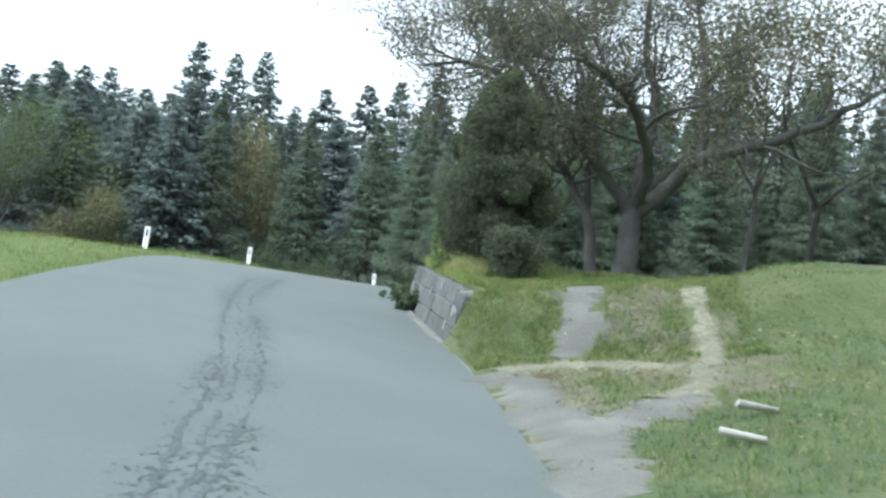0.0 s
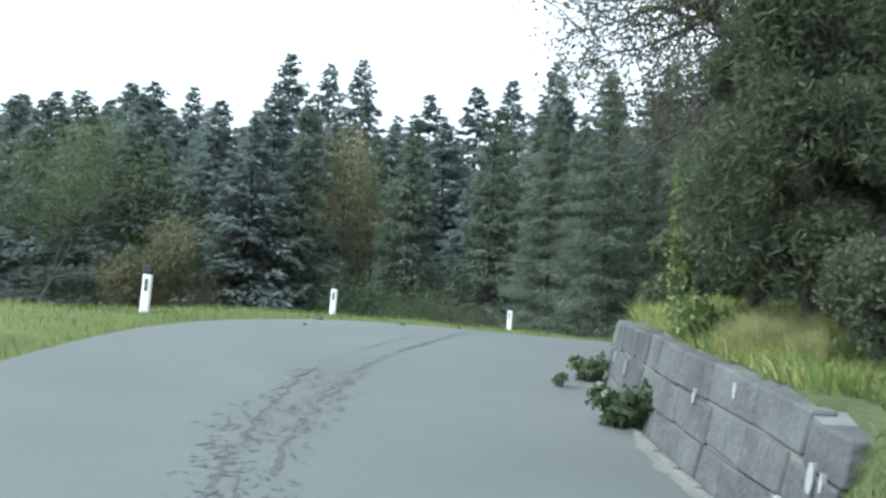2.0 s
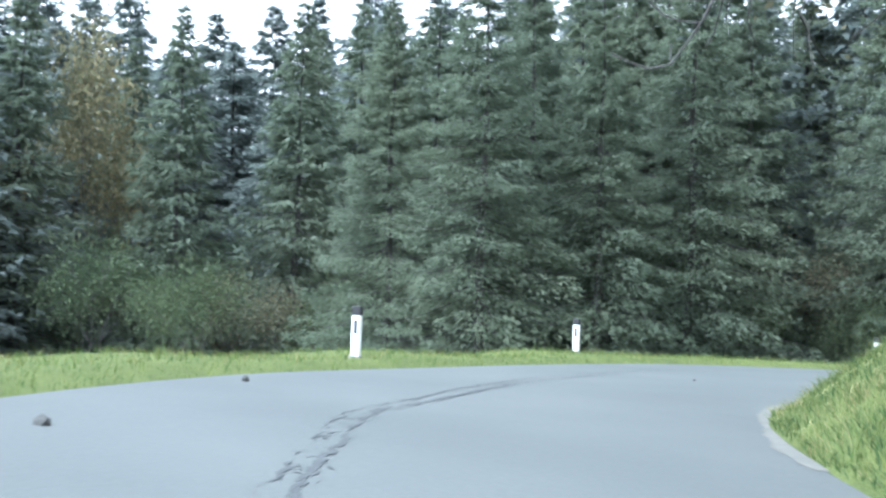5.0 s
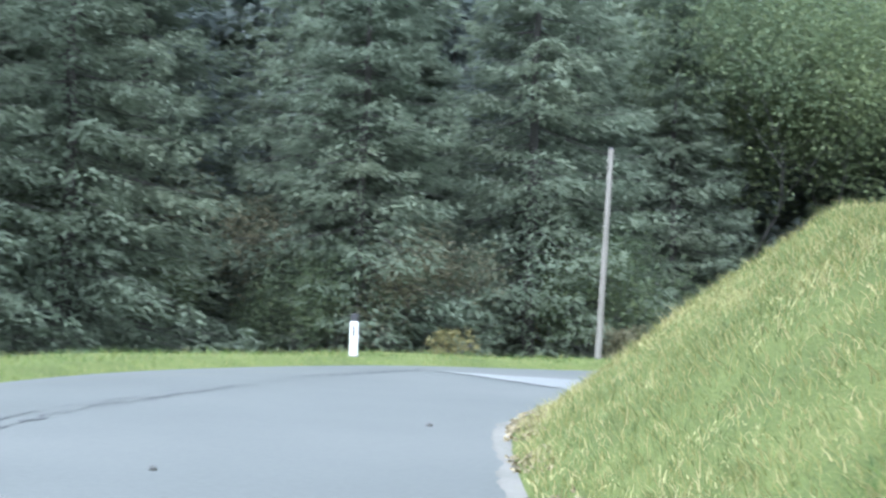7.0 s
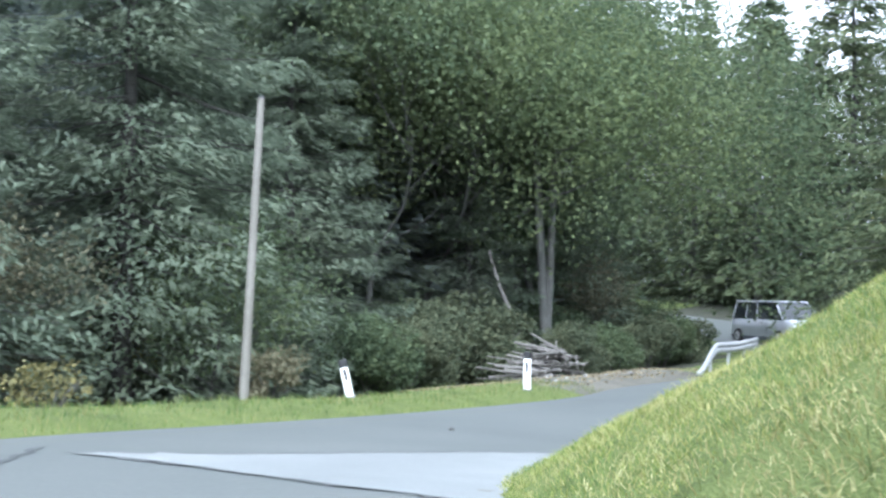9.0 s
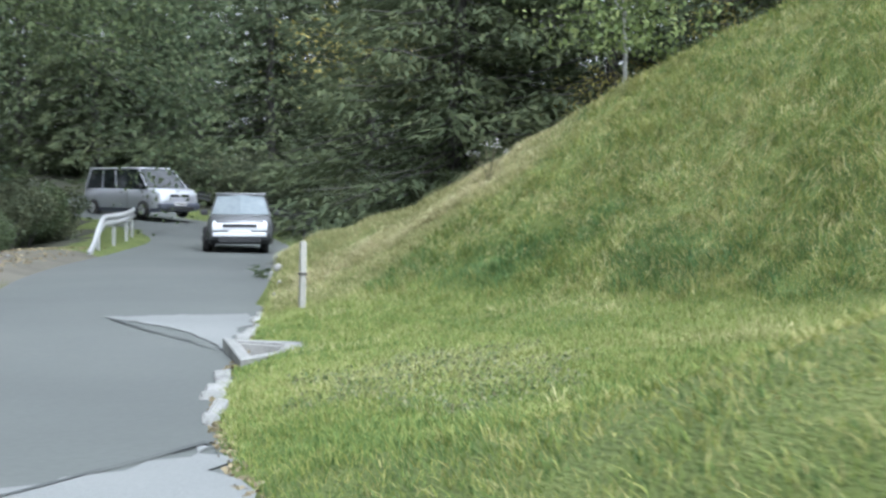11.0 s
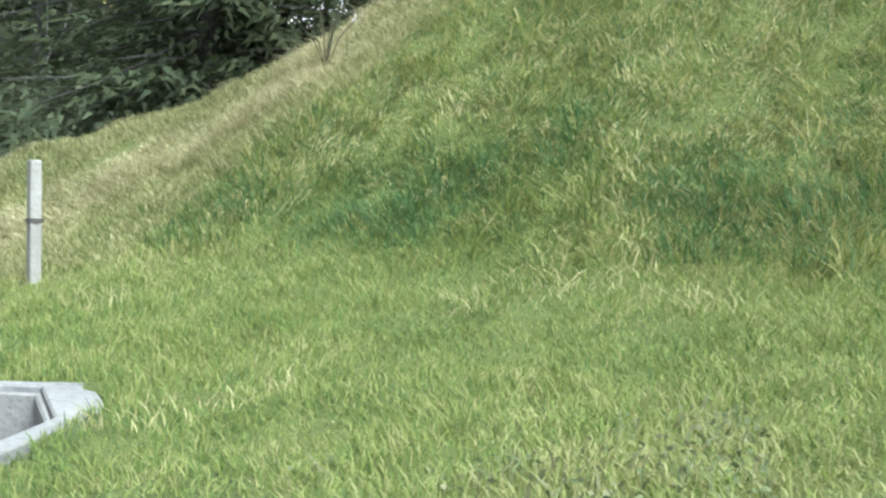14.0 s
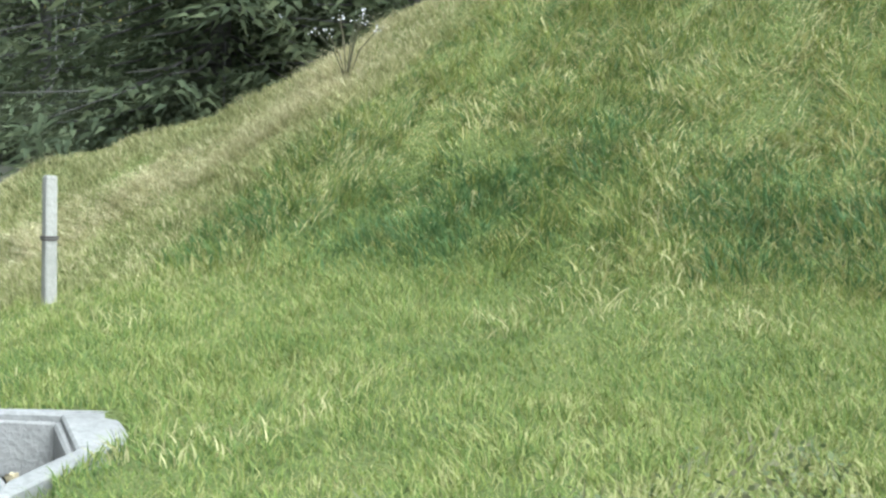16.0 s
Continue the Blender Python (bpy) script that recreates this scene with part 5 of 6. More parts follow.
pile = empty("woodpile", pose(28.9, 59.9, ground_z(28.9, 59.9), 0, 0, 62) @ Matrix.Scale(0.85, 4), "heap of grey split logs and branches", "woodpile")
rp = random.Random(12)
for k in range(110):
    layer = k // 18
    L = rp.uniform(0.9, 1.9)
    r0 = rp.choice((rp.uniform(0.015, 0.03), rp.uniform(0.025, 0.06)))
    b = cyl(r0, r0 * rp.uniform(0.7, 0.95), L, 7)
    a = rp.uniform(-38, 38)
    bmesh.ops.transform(b, matrix=pose(-L / 2 + rp.uniform(-0.4, 0.4), rp.uniform(-0.95, 0.95) * (1 - (layer / 6) ** 2), 0.06 + layer * 0.155 + rp.uniform(-0.03, 0.05), 0, 90 + rp.uniform(-13, 13), a), verts=b.verts)
    part("log", b, M_DEADWOOD, pile)

def trunk_thing(name, pts, radii, material, label, seg=9):
    pts = np.array(pts, float)
    v, f = tube_np(pts - pts[0], radii, seg)
    ob = new(name, mesh_np(name, v, f, [material], None, True))
    ob.matrix_world = Matrix.Translation(pts[0])
    return tagged(ob, label, "tree")


_g = ground_z(34.86, 63.19)
twin = empty("twin_stem_tree", pose(34.86, 63.19, _g - 0.1), "tall tree with two grey stems by the lay-by", "tree")
v, f = join_np([tube_np(np.array([[0, 0, 0], [0.02, 0, 1.2], [-0.12, 0.05, 2.6], [-0.45, 0.1, 5.5], [-0.7, 0.2, 9.5]]), [0.19, 0.17, 0.13, 0.11, 0.06], 9),
                tube_np(np.array([[0.02, 0, 1.2], [0.14, 0, 2.6], [0.3, 0.0, 5.5], [0.6, 0.1, 10]]), [0.15, 0.12, 0.1, 0.05], 9)])
part_me("forked_trunk", mesh_np("forked_trunk", v, f, [M_BARK_GREY], None, True), twin, "grey bark")
_r = np.random.default_rng(71)
_c = np.column_stack([_r.normal(0, 1.8, 60), _r.normal(0, 1.8, 60), _r.uniform(3.6, 11, 60)])
_p = _c[_r.integers(0, 60, 9000)] + _r.normal(0, 0.55, (9000, 3))
v, f = leaf_quads(_p, 0.085, _r)
part_me("crown", mesh_np("twin_crown", v, f, [M_LEAF]), twin)
trunk_thing("leaning_dead_trunk", [(32.86, 62.96, ground_z(32.86, 62.96) - 0.1), (32.8, 63.2, 2.5), (32.68, 63.5, 3.2), (32.5, 63.75, 4.2)], [0.075, 0.065, 0.05, 0.02], M_DEADWOOD, "thin dead grey trunk leaning in the wood")

# dark brush behind the lay-by
BRUSH = [shrub_mesh("brush", 1.3, 1.2, 0.9, 41 + k, [M_YEW, M_LEAF][k], 7000, 0.055, 9) for k in range(2)]
for k, (x, y, s) in enumerate(((31.5, 60.6, 0.8), (33.5, 60.3, 0.8), (36, 60.6, 0.9), (38.2, 61.0, 0.9), (40.5, 61.6, 1.0), (43, 63.0, 1.1), (26, 61.8, 0.9), (23.8, 61.2, 1.0), (27.8, 62.5, 1.2), (46, 65, 1.2), (30.5, 63, 1.4), (37, 64.0, 1.6), (41, 65.5, 1.7), (50, 69, 1.5), (53, 73, 1.7), (56, 78, 2))):
    plant_shrub("brush", BRUSH[k % 2], x, y, 67 * k, "dark tangled brush at the wood's edge", "shrub", "lay-by brush", 0, s)
for k, (x, y, s) in enumerate(((40, 52.4, 0.8), (43, 53.2, 0.9), (47, 54.6, 1.1), (51, 56.4, 1.2), (55, 58.4, 1.3), (59, 60.8, 1.3), (36, 51.6, 0.9), (32, 51.0, 0.8), (28.5, 50.6, 0.8), (26, 50.0, 0.7), (63, 62.5, 1.4))):
    plant_shrub("brush", BRUSH[0], x, y, 31 * k, "dark green brush along the outer bend", "shrub", "outer bend brush", 0, s)


def guard_rail(pts, material, label, name="guard_rail", height=0.62, post_gap=2.2, bury=True):
    """W-section rail on posts along a line of (x, y); its first end dips to the ground."""
    line = smooth_line([(x, y, 0) for x, y in pts], 60)[:, :2]
    s = np.r_[0, np.cumsum(np.linalg.norm(np.diff(line, axis=0), axis=1))]
    z = np.array([ground_z(x, y) for x, y in line])
    h = height * (smoothstep(0, 2.6, s) if bury else np.ones(60))
    t = np.gradient(line, axis=0)
    t /= np.linalg.norm(t, axis=1)[:, None]
    n = np.stack([t[:, 1], -t[:, 0]], 1)
    prof = [(0.0, 0.15), (0.045, 0.10), (0.045, 0.05), (0.0, 0.01), (0.045, -0.04), (0.045, -0.10), (0.0, -0.15), (-0.012, -0.15), (0.03, -0.1), (0.03, -0.05), (-0.012, 0.01), (0.03, 0.06), (0.03, 0.10), (-0.012, 0.15)]
    v = []
    for k in range(60):
        for a, b in prof:
            v.append((line[k, 0] + n[k, 0] * a, line[k, 1] + n[k, 1] * a, z[k] + h[k] + b * (0.5 + 0.5 * h[k] / height)))
    m = len(prof)
    i, j = np.meshgrid(np.arange(59), np.arange(m), indexing="ij")
    f = np.stack([i * m + j, i * m + (j + 1) % m, (i + 1) * m + (j + 1) % m, (i + 1) * m + j], -1).reshape(-1, 4)
    o = np.array([line[0, 0], line[0, 1], z[0]])
    ob = empty(name, Matrix.Translation(o), label, "guard rail")
    part_me("rail", mesh_np("rail", np.array(v) - o, f, [material]), ob)
    for q in np.arange(1.6, s[-1], post_gap):
        x, y = np.interp(q, s, line[:, 0]), np.interp(q, s, line[:, 1])
        hh = np.interp(q, s, h) + 0.1
        b = box((0.10, 0.06, hh + 0.2), (x - o[0], y - o[1], np.interp(q, s, z) - o[2] + hh / 2 - 0.1), 0.008)
        part("rail_post", b, material, ob)
    return ob


guard_rail([(33.4, 57.95), (36, 58.35), (39, 58.75), (42.5, 59.5)], M_STEEL, "galvanised guard rail with a turned-down end")
guard_rail([(39.5, 53.9), (44, 55.0), (49, 56.7), (54, 59.0), (59, 62.2), (65, 65.0)], M_STEEL_DARK, "dark weathered guard rail round the outer bend", bury=False)

# ---------------------------------------------------------------- vehicles


def loft(sections, close=True):
    """A skin through cross-sections (lists of points with equal counts)."""
    bm = bmesh.new()
    rings = [[bm.verts.new(p) for p in s] for s in sections]
    m = len(rings[0])
    for a, b in zip(rings, rings[1:]):
        for k in range(m):
            bm.faces.new((a[k], a[(k + 1) % m], b[(k + 1) % m], b[k]))
    if close:
        bm.faces.new(rings[0][::-1])
        bm.faces.new(rings[-1])
    bmesh.ops.recalc_face_normals(bm, faces=bm.faces)
    return bm


def body_section(x, half, z0, z1, tuck=0.06, round_=0.10):
    """Rounded body cross-section at x (front is +x): half width, sill and shoulder heights."""
    pts = []
    for s in (1, -1):
        col = [(half - tuck, z0), (half, z0 + 0.12), (half, z0 + (z1 - z0) * 0.55), (half - 0.03, z1 - round_), (half - 0.10, z1)]
        if s < 0:
            col = col[::-1]
        pts += [(x, s * a, b) for a, b in col]
    return pts


def wheel(parent, x, y, r=0.31, w=0.2):
    t = cyl(r, r, w, 22, (x, y + w / 2, r), (90, 0, 0), 0.03)
    tyre = part("wheel", t, M_TYRE, parent, "black tyre", True)
    rim = cyl(r * 0.66, r * 0.6, w + 0.02, 16, (x, y + (w + 0.02) / 2, r), (90, 0, 0), 0.01)
    part("rim", rim, M_STEEL, tyre, "grey metal rim")
    hub = cyl(r * 0.2, r * 0.18, w + 0.05, 10, (x, y + (w + 0.05) / 2, r), (90, 0, 0))
    part("hub", hub, M_STEEL_DARK, tyre)


def vehicle(name, m, label, L, W, body_z, roof_z, hood_x, screen_x, rear_x, nose, paint, lower, tall, fascia=None):
    ob = empty(name, m, label, "car")
    h = W / 2
    # (x, half, sill, shoulder)
    prof = [(-L / 2, h - 0.14, 0.36, body_z - 0.06), (-L / 2 + 0.12, h - 0.03, 0.26, body_z), (-L / 4, h, 0.22, body_z + 0.01), (0.2, h, 0.22, body_z), (hood_x - 0.15, h, 0.22, body_z - 0.03),
            (L / 2 - 0.55, h - 0.01, 0.22, nose + 0.06), (L / 2 - 0.16, h - 0.06, 0.24, nose), (L / 2, h - 0.17, 0.32, nose - 0.12)]
    part("body", loft([body_section(*p) for p in prof]), paint, ob, "", True)
    part("lower_trim", loft([body_section(x, w + 0.008, z - 0.01, z + 0.2, 0.03, 0.03) for x, w, z, _ in prof]), lower, ob, "darker lower body")
    # cabin: glass house with a painted roof over it
    def cab(x, hw, z):
        return [(x, hw, z), (x, -hw, z)]
    base, roof = h - 0.07, h - 0.22
    x0, x1, x2, x3 = rear_x, rear_x + (0.12 if tall else 0.35), screen_x - 0.75, screen_x
    low = ((x0, base, body_z - 0.03), (x3, base, body_z - 0.05), (x3 + 0.1, 0, body_z - 0.05), (x3, -base, body_z - 0.05), (x0, -base, body_z - 0.03))
    up = ((x1, roof, roof_z - 0.03), (x2, roof, roof_z - 0.03), (x2 + 0.06, 0, roof_z - 0.02), (x2, -roof, roof_z - 0.03), (x1, -roof, roof_z - 0.03))
    for pane, sides in (("side_window", (0,)), ("windscreen", (1, 2)), ("side_window", (3,)), ("rear_window", (4,))):
        bm = bmesh.new()
        for k in sides:
            bm.faces.new([bm.verts.new(p) for p in (low[k], low[(k + 1) % 5], up[(k + 1) % 5], up[k])])
        bmesh.ops.remove_doubles(bm, verts=bm.verts, dist=0.001)
        bmesh.ops.solidify(bm, geom=bm.faces[:], thickness=0.012)
        part(pane, bm, M_SCREEN if pane == "windscreen" and fascia else M_GLASS, ob, "sky-reflecting glass" if pane == "windscreen" and fascia else "tinted glass")
    for s in (0.36, -0.36):
        part("seat", box((0.16, 0.46, 0.62), (x3 - 1.25, s, body_z + 0.1), 0.06, (0, -10, 0)), M_TRIM, ob, "dark seat back")
    rb = box((x2 - x1 + 0.16, roof * 2 + 0.10, 0.07), ((x1 + x2) / 2, 0, roof_z - 0.01), 0.03)
    part("roof", rb, paint, ob, "", True)
    for s in (1, -1):
        for (xa, za, xb, zb, wd) in ((x3 + 0.02, body_z - 0.03, x2 + 0.02, roof_z - 0.02, 0.07), (x0 - 0.01, body_z - 0.02, x1, roof_z - 0.02, 0.10), ((x0 + x3) / 2 + 0.05, body_z - 0.02, (x1 + x2) / 2 + 0.1, roof_z - 0.02, 0.06), ((x0 * 0.72 + x3 * 0.28), body_z - 0.02, (x1 * 0.72 + x2 * 0.28), roof_z - 0.02, 0.06)):
            a, b = Vector((xa, s * (base + 0.012), za)), Vector((xb, s * (roof + 0.012), zb))
            p = bmesh.new()
            q = [p.verts.new(a + Vector((-wd / 2, 0, 0))), p.verts.new(a + Vector((wd / 2, 0, 0))), p.verts.new(b + Vector((wd / 2, 0, 0))), p.verts.new(b + Vector((-wd / 2, 0, 0)))]
            e = bmesh.ops.extrude_face_region(p, geom=[p.faces.new(q)])
            bmesh.ops.translate(p, verts=[g for g in e["geom"] if isinstance(g, bmesh.types.BMVert)], vec=(0, -s * 0.03, 0))
            bmesh.ops.recalc_face_normals(p, faces=p.faces)
            part("pillar", p, paint, ob)
        # side mirrors, lamps
        part("mirror", box((0.09, 0.18, 0.13), (x3 - 0.22, s * (h + 0.07), body_z + 0.06), 0.03), M_TRIM, ob, "black door mirror")
        part("headlamp", box((0.10, 0.34, 0.15), (L / 2 - 0.10, s * (h - 0.34), nose - 0.16), 0.035, (0, -12, -s * 12)), M_LAMP, ob, "clear headlamp")
        part("fog_lamp", box((0.05, 0.16, 0.09), (L / 2 - 0.02, s * (h - 0.36), 0.36), 0.02), M_LAMP, ob)
        part("door_handle", box((0.14, 0.03, 0.03), (0.15, s * (h + 0.006), body_z - 0.16), 0.01), M_TRIM, ob)
        part("door_gap", box((0.012, 0.01, body_z - 0.5), (0.55, s * (h + 0.002), (body_z + 0.3) / 2), 0.0), M_TRIM, ob)
        wheel(ob, L / 2 - 0.82, s * (h - 0.11) - 0.1)
        wheel(ob, -L / 2 + 0.78, s * (h - 0.11) - 0.1)
    part("grille", box((0.08, W * 0.44, 0.12), (L / 2 - 0.035, 0, nose - 0.20), 0.02), M_TRIM, ob, "black grille")
    part("bumper", box((0.22, W - 0.16, 0.22), (L / 2 - 0.06, 0, 0.42), 0.05), lower, ob, "dark bumper", True)
    part("air_intake", box((0.06, W * 0.62, 0.13), (L / 2 + 0.03, 0, 0.33), 0.02), M_TRIM, ob, "black lower intake")
    plate = part("number_plate", box((0.015, 0.5, 0.11), (L / 2 + 0.065, 0, 0.5), 0.004), M_PLATE, ob, "white number plate")
    for k in range(5):
        part("plate_bar", box((0.006, 0.05, 0.06), (L / 2 + 0.075, -0.18 + 0.09 * k, 0.5), 0.0), M_BARS, plate)
    part("badge", cyl(0.05, 0.05, 0.02, 12, (L / 2 + 0.0, 0, nose - 0.19), (0, 90, 0)), M_STEEL, ob)
    if fascia:
        part("front_panel", box((0.07, W - 0.3, 0.2), (L / 2 - 0.02, 0, nose - 0.22), 0.03, (0, -8, 0)), fascia, ob, "white front panel", True)
        part("front_skirt", box((0.06, W - 0.34, 0.1), (L / 2 + 0.055, 0, 0.46), 0.02), fascia, ob, "white bumper strip", True)
        part("grille", box((0.08, W * 0.5, 0.075), (L / 2 - 0.003, 0, nose - 0.2), 0.015), M_TRIM, ob, "black grille slot")
    part("wiper", box((0.03, 0.6, 0.02), (x3 + 0.05, -0.2, body_z + 0.02), 0.005, (0, 0, 8)), M_TRIM, ob)
    return ob


def on_road(x, y):
    return float(road_z([x], [y])[0])


_cd = math.degrees(math.atan2(-0.17, -0.985))
vehicle("car", pose(38.2, 55.65, on_road(38.2, 55.65), 0, 0, _cd), "dark grey small car with a white front on the road", 3.7, 1.56, 0.88, 1.38, 0.95, 1.05, -1.75, 0.86, M_PAINT_CAR, M_TRIM, False, M_FASCIA)
_vd = math.degrees(math.atan2(-0.76, -0.65))
vehicle("minivan", pose(52.0, 61.9, on_road(52.0, 61.9) + 0.02, 0, 0, _vd), "silver-grey minivan with dark windows rounding the bend", 4.7, 1.82, 1.05, 1.74, 1.3, 1.62, -2.2, 0.98, M_PAINT_VAN, M_PAINT_LOWER, True)

# ---------------------------------------------------------------- drain, kerb, stake and rocks
DX, DY, dz = 17.16, 51.53, 1.30
drain = empty("drain_shaft", pose(DX, DY, dz), "open four-sided concrete drain shaft in the grass", "drain")


def drain_ring(widths, inset, z0, z1, name, material, label=""):
    """Bars along the drain's sides, each of its own width, mitred at the corners."""
    c = [Vector((x - DX, y - DY, 0)) for x, y in DRAIN]
    m = len(c)
    mid = sum(c, Vector()) / m

    def inward(k):
        t = (c[(k + 1) % m] - c[k]).normalized()
        n = Vector((-t.y, t.x, 0))
        return t, (n if n.dot(mid - c[k]) > 0 else -n)

    def corner(k, grow):
        """Meeting point of the lines of the two sides at corner k, each moved inwards."""
        (t0, n0), (t1, n1) = inward((k - 1) % m), inward(k)
        p, q = c[k] + n0 * grow[(k - 1) % m], c[k] + n1 * grow[k]
        u = (q - p).cross(t1).z / t0.cross(t1).z
        return p + t0 * u

    outer = [inset[k] for k in range(m)]
    inner = [inset[k] + widths[k] for k in range(m)]
    for k in range(m):
        bm = bmesh.new()
        ring = [corner(k, outer), corner((k + 1) % m, outer), corner((k + 1) % m, inner), corner(k, inner)]
        lo = [bm.verts.new(v + Vector((0, 0, z0))) for v in ring]
        hi = [bm.verts.new(v.co + Vector((rw.uniform(-0.006, 0.006), rw.uniform(-0.006, 0.006), z1 - z0 + rw.uniform(-0.008, 0.008)))) for v in lo]
        bm.faces.new(hi)
        bm.faces.new(lo[::-1])
        for j in range(4):
            bm.faces.new((lo[j], lo[(j + 1) % 4], hi[(j + 1) % 4], hi[j]))
        bmesh.ops.recalc_face_normals(bm, faces=bm.faces)
        bmesh.ops.bevel(bm, geom=bm.edges[:], offset=0.008, segments=1, affect="EDGES")
        part(name, bm, material, drain, label)


RIM = (0.05, 0.17, 0.075, 0.09)
drain_ring(RIM, (0, 0, 0, 0), -0.34, 0.0, "rim_side", M_CONCRETE)
drain_ring((0.02, 0.02, 0.02, 0.02), [w + 0.003 for w in RIM], -0.34, -0.025, "shaft_lining", M_CONCRETE_DARK, "damp grey concrete lining")
bm = bmesh.new()
bm.faces.new([bm.verts.new(((x - DX) * 0.8, (y - DY) * 0.8, -0.21)) for x, y in DRAIN])
bmesh.ops.solidify(bm, geom=bm.faces[:], thickness=0.04)
part("shaft_floor", bm, M_LAYBY, drain, "earthy silt floor")
_r = np.random.default_rng(44)
_p = np.column_stack([_r.uniform(-0.1, 0.2, 50), _r.uniform(-0.1, 0.12, 50), np.full(50, -0.185)])
v, f = leaf_quads(_p, 0.03, _r, 0.8)
lit = part_me("leaf_litter", mesh_np("leaf_litter", v, f, [M_DEBRIS]), drain, "dry brown leaves")
kx = 13.7
while kx < 20.2:
    L = rw.uniform(0.2, 0.5)
    x = kx + L / 2
    if not 16.3 < x < 17.75:
        y = float(np.interp(x, ROAD_R[:, 0][ROAD_R[:, 0] > 9], ROAD_R[:, 1][ROAD_R[:, 0] > 9]))
        b = box((L - 0.02, rw.uniform(0.07, 0.16), 0.08), (0, 0, 0), 0.022)
        for v in b.verts:
            v.co += Vector((rw.uniform(-0.012, 0.012), rw.uniform(-0.02, 0.02), rw.uniform(-0.008, 0.004)))
        ob = part("kerb_stone", b, M_CONCRETE, None)
        ob.matrix_world = pose(x, y + rw.uniform(-0.02, 0.03), on_road(x, y) + rw.uniform(-0.015, 0.0), 0, 0, 9 + rw.uniform(-5, 5))
        tagged(ob, "pale broken concrete kerb stone at the asphalt edge", "kerb stone", "kerb stones")
    kx += L * (1.0 if rw.random() < 0.8 else 1.8)
SX, SY = 19.51, 51.54
stake = empty("fence_stake", pose(SX, SY, ground_z(SX, SY) - 0.16, 1.5, 3.0, 20), "weathered grey wooden stake with a loop of wire", "stake")
part("shaft", box((0.075, 0.062, 0.78), (0, 0, 0.39), 0.012, (0, 0, 0), 0.95), M_STAKE, stake)
for k in range(2):
    w = [(0.045 * math.cos(a), 0.042 * math.sin(a), 0.47 + 0.012 * k) for a in np.linspace(0, 2 * math.pi, 14)]
    v, f = tube_np(np.array(w), np.full(14, 0.005), 5)
    part_me("wire_loop", mesh_np("wire_loop", v, f, [M_WIRE]), stake, "dark wire loop")
v, f = tube_np(np.array([(0.04, 0, 0.47), (0.08, -0.02, 0.455), (0.12, -0.06, 0.43), (0.16, -0.09, 0.435)]), np.array([0.006, 0.006, 0.006, 0.004]), 5)
part_me("wire_end", mesh_np("wire_end", v, f, [M_WIRE]), stake, "dark bent wire end")
for x, y, s in ((23.6, 52.45, 0.13), (23.9, 52.5, 0.10), (24.4, 52.5, 0.16), (24.9, 52.6, 0.12), (23.2, 52.4, 0.09), (25.5, 52.65, 0.15), (22.6, 52.35, 0.07), (21.0, 51.98, 0.05), (21.45, 52.06, 0.065), (20.7, 51.99, 0.035), (21.9, 52.16, 0.05)):
    stone("edge_rock", x, y, s, "pale grey rock on the road's edge", "edge rocks", 0.75)
for x, y, s in ((24.0, 57.0, 0.07), (25.6, 57.6, 0.06), (27, 57.9, 0.08), (29.4, 58.6, 0.05), (30.8, 58.6, 0.06), (26.2, 58.4, 0.05)):
    stone("loose_stone", x, y, s, "pale stone on the bare lay-by", "lay-by stones")
# white-flowered weed on the slope's shoulder
FX, FY = 21.2, 49.8
fw = empty("flowering_weed", pose(FX, FY, ground_z(FX, FY) - 0.02), "tall white-flowered weed on the slope's shoulder", "weed")
_r = np.random.default_rng(50)
stems = []
heads = []
for k in range(7):
    e = np.array([_r.normal(0, 0.12), _r.normal(0, 0.12), _r.uniform(0.28, 0.5)])
    stems.append(tube_np(np.array([[0, 0, 0], e * [0.4, 0.4, 0.6], e]), [0.006, 0.005, 0.003], 5))
    heads.append(e + _r.normal(0, 0.022, (7, 3)))
v, f = join_np(stems)
part_me("stems", mesh_np("stems", v, f, [M_LEAF_BROWN]), fw)
v, f = leaf_quads(np.concatenate(heads), 0.011, _r)
tagged(part_me("flower_heads", mesh_np("flower_heads", v, f, [M_PLATE]), fw, "white flower heads"), kind="stuff")
# pale-stemmed saplings on the shoulder
for x, y, h, lx in ((22.0, 48.3, 1.9, -0.2), (25.4, 46.2, 2.6, 0.05)):
    g = ground_z(x, y)
    bt = empty("sapling", pose(x, y, g - 0.05), "pale-stemmed leaning sapling with thin yellow leaves", "tree", "saplings")
    v, f = join_np([tube_np(np.array([[0, 0, 0], [lx * 0.3, 0, h * 0.3], [lx, 0.1, h]]), [0.028, 0.022, 0.008], 7)] +
                   [tube_np(np.array([[lx * 0.8, 0, h * q], [lx + 0.4 * math.cos(q * 40), 0.4 * math.sin(q * 40), h * q + 0.45]]), [0.015, 0.004], 4) for q in (0.5, 0.6, 0.7, 0.8, 0.9)])
    part_me("stem", mesh_np("stem", v, f, [M_BARK_PALE], None, True), bt, "pale bark")
    _p = np.column_stack([_r.normal(lx * 0.8, 0.42, 2400), _r.normal(0, 0.42, 2400), _r.uniform(h * 0.28, h * 1.1, 2400)])
    v, f = leaf_quads(_p, 0.04, _r)
    part_me("crown", mesh_np("sapling_leaves", v, f, [M_LEAF_LIGHT]), bt)

# ---------------------------------------------------------------- grass


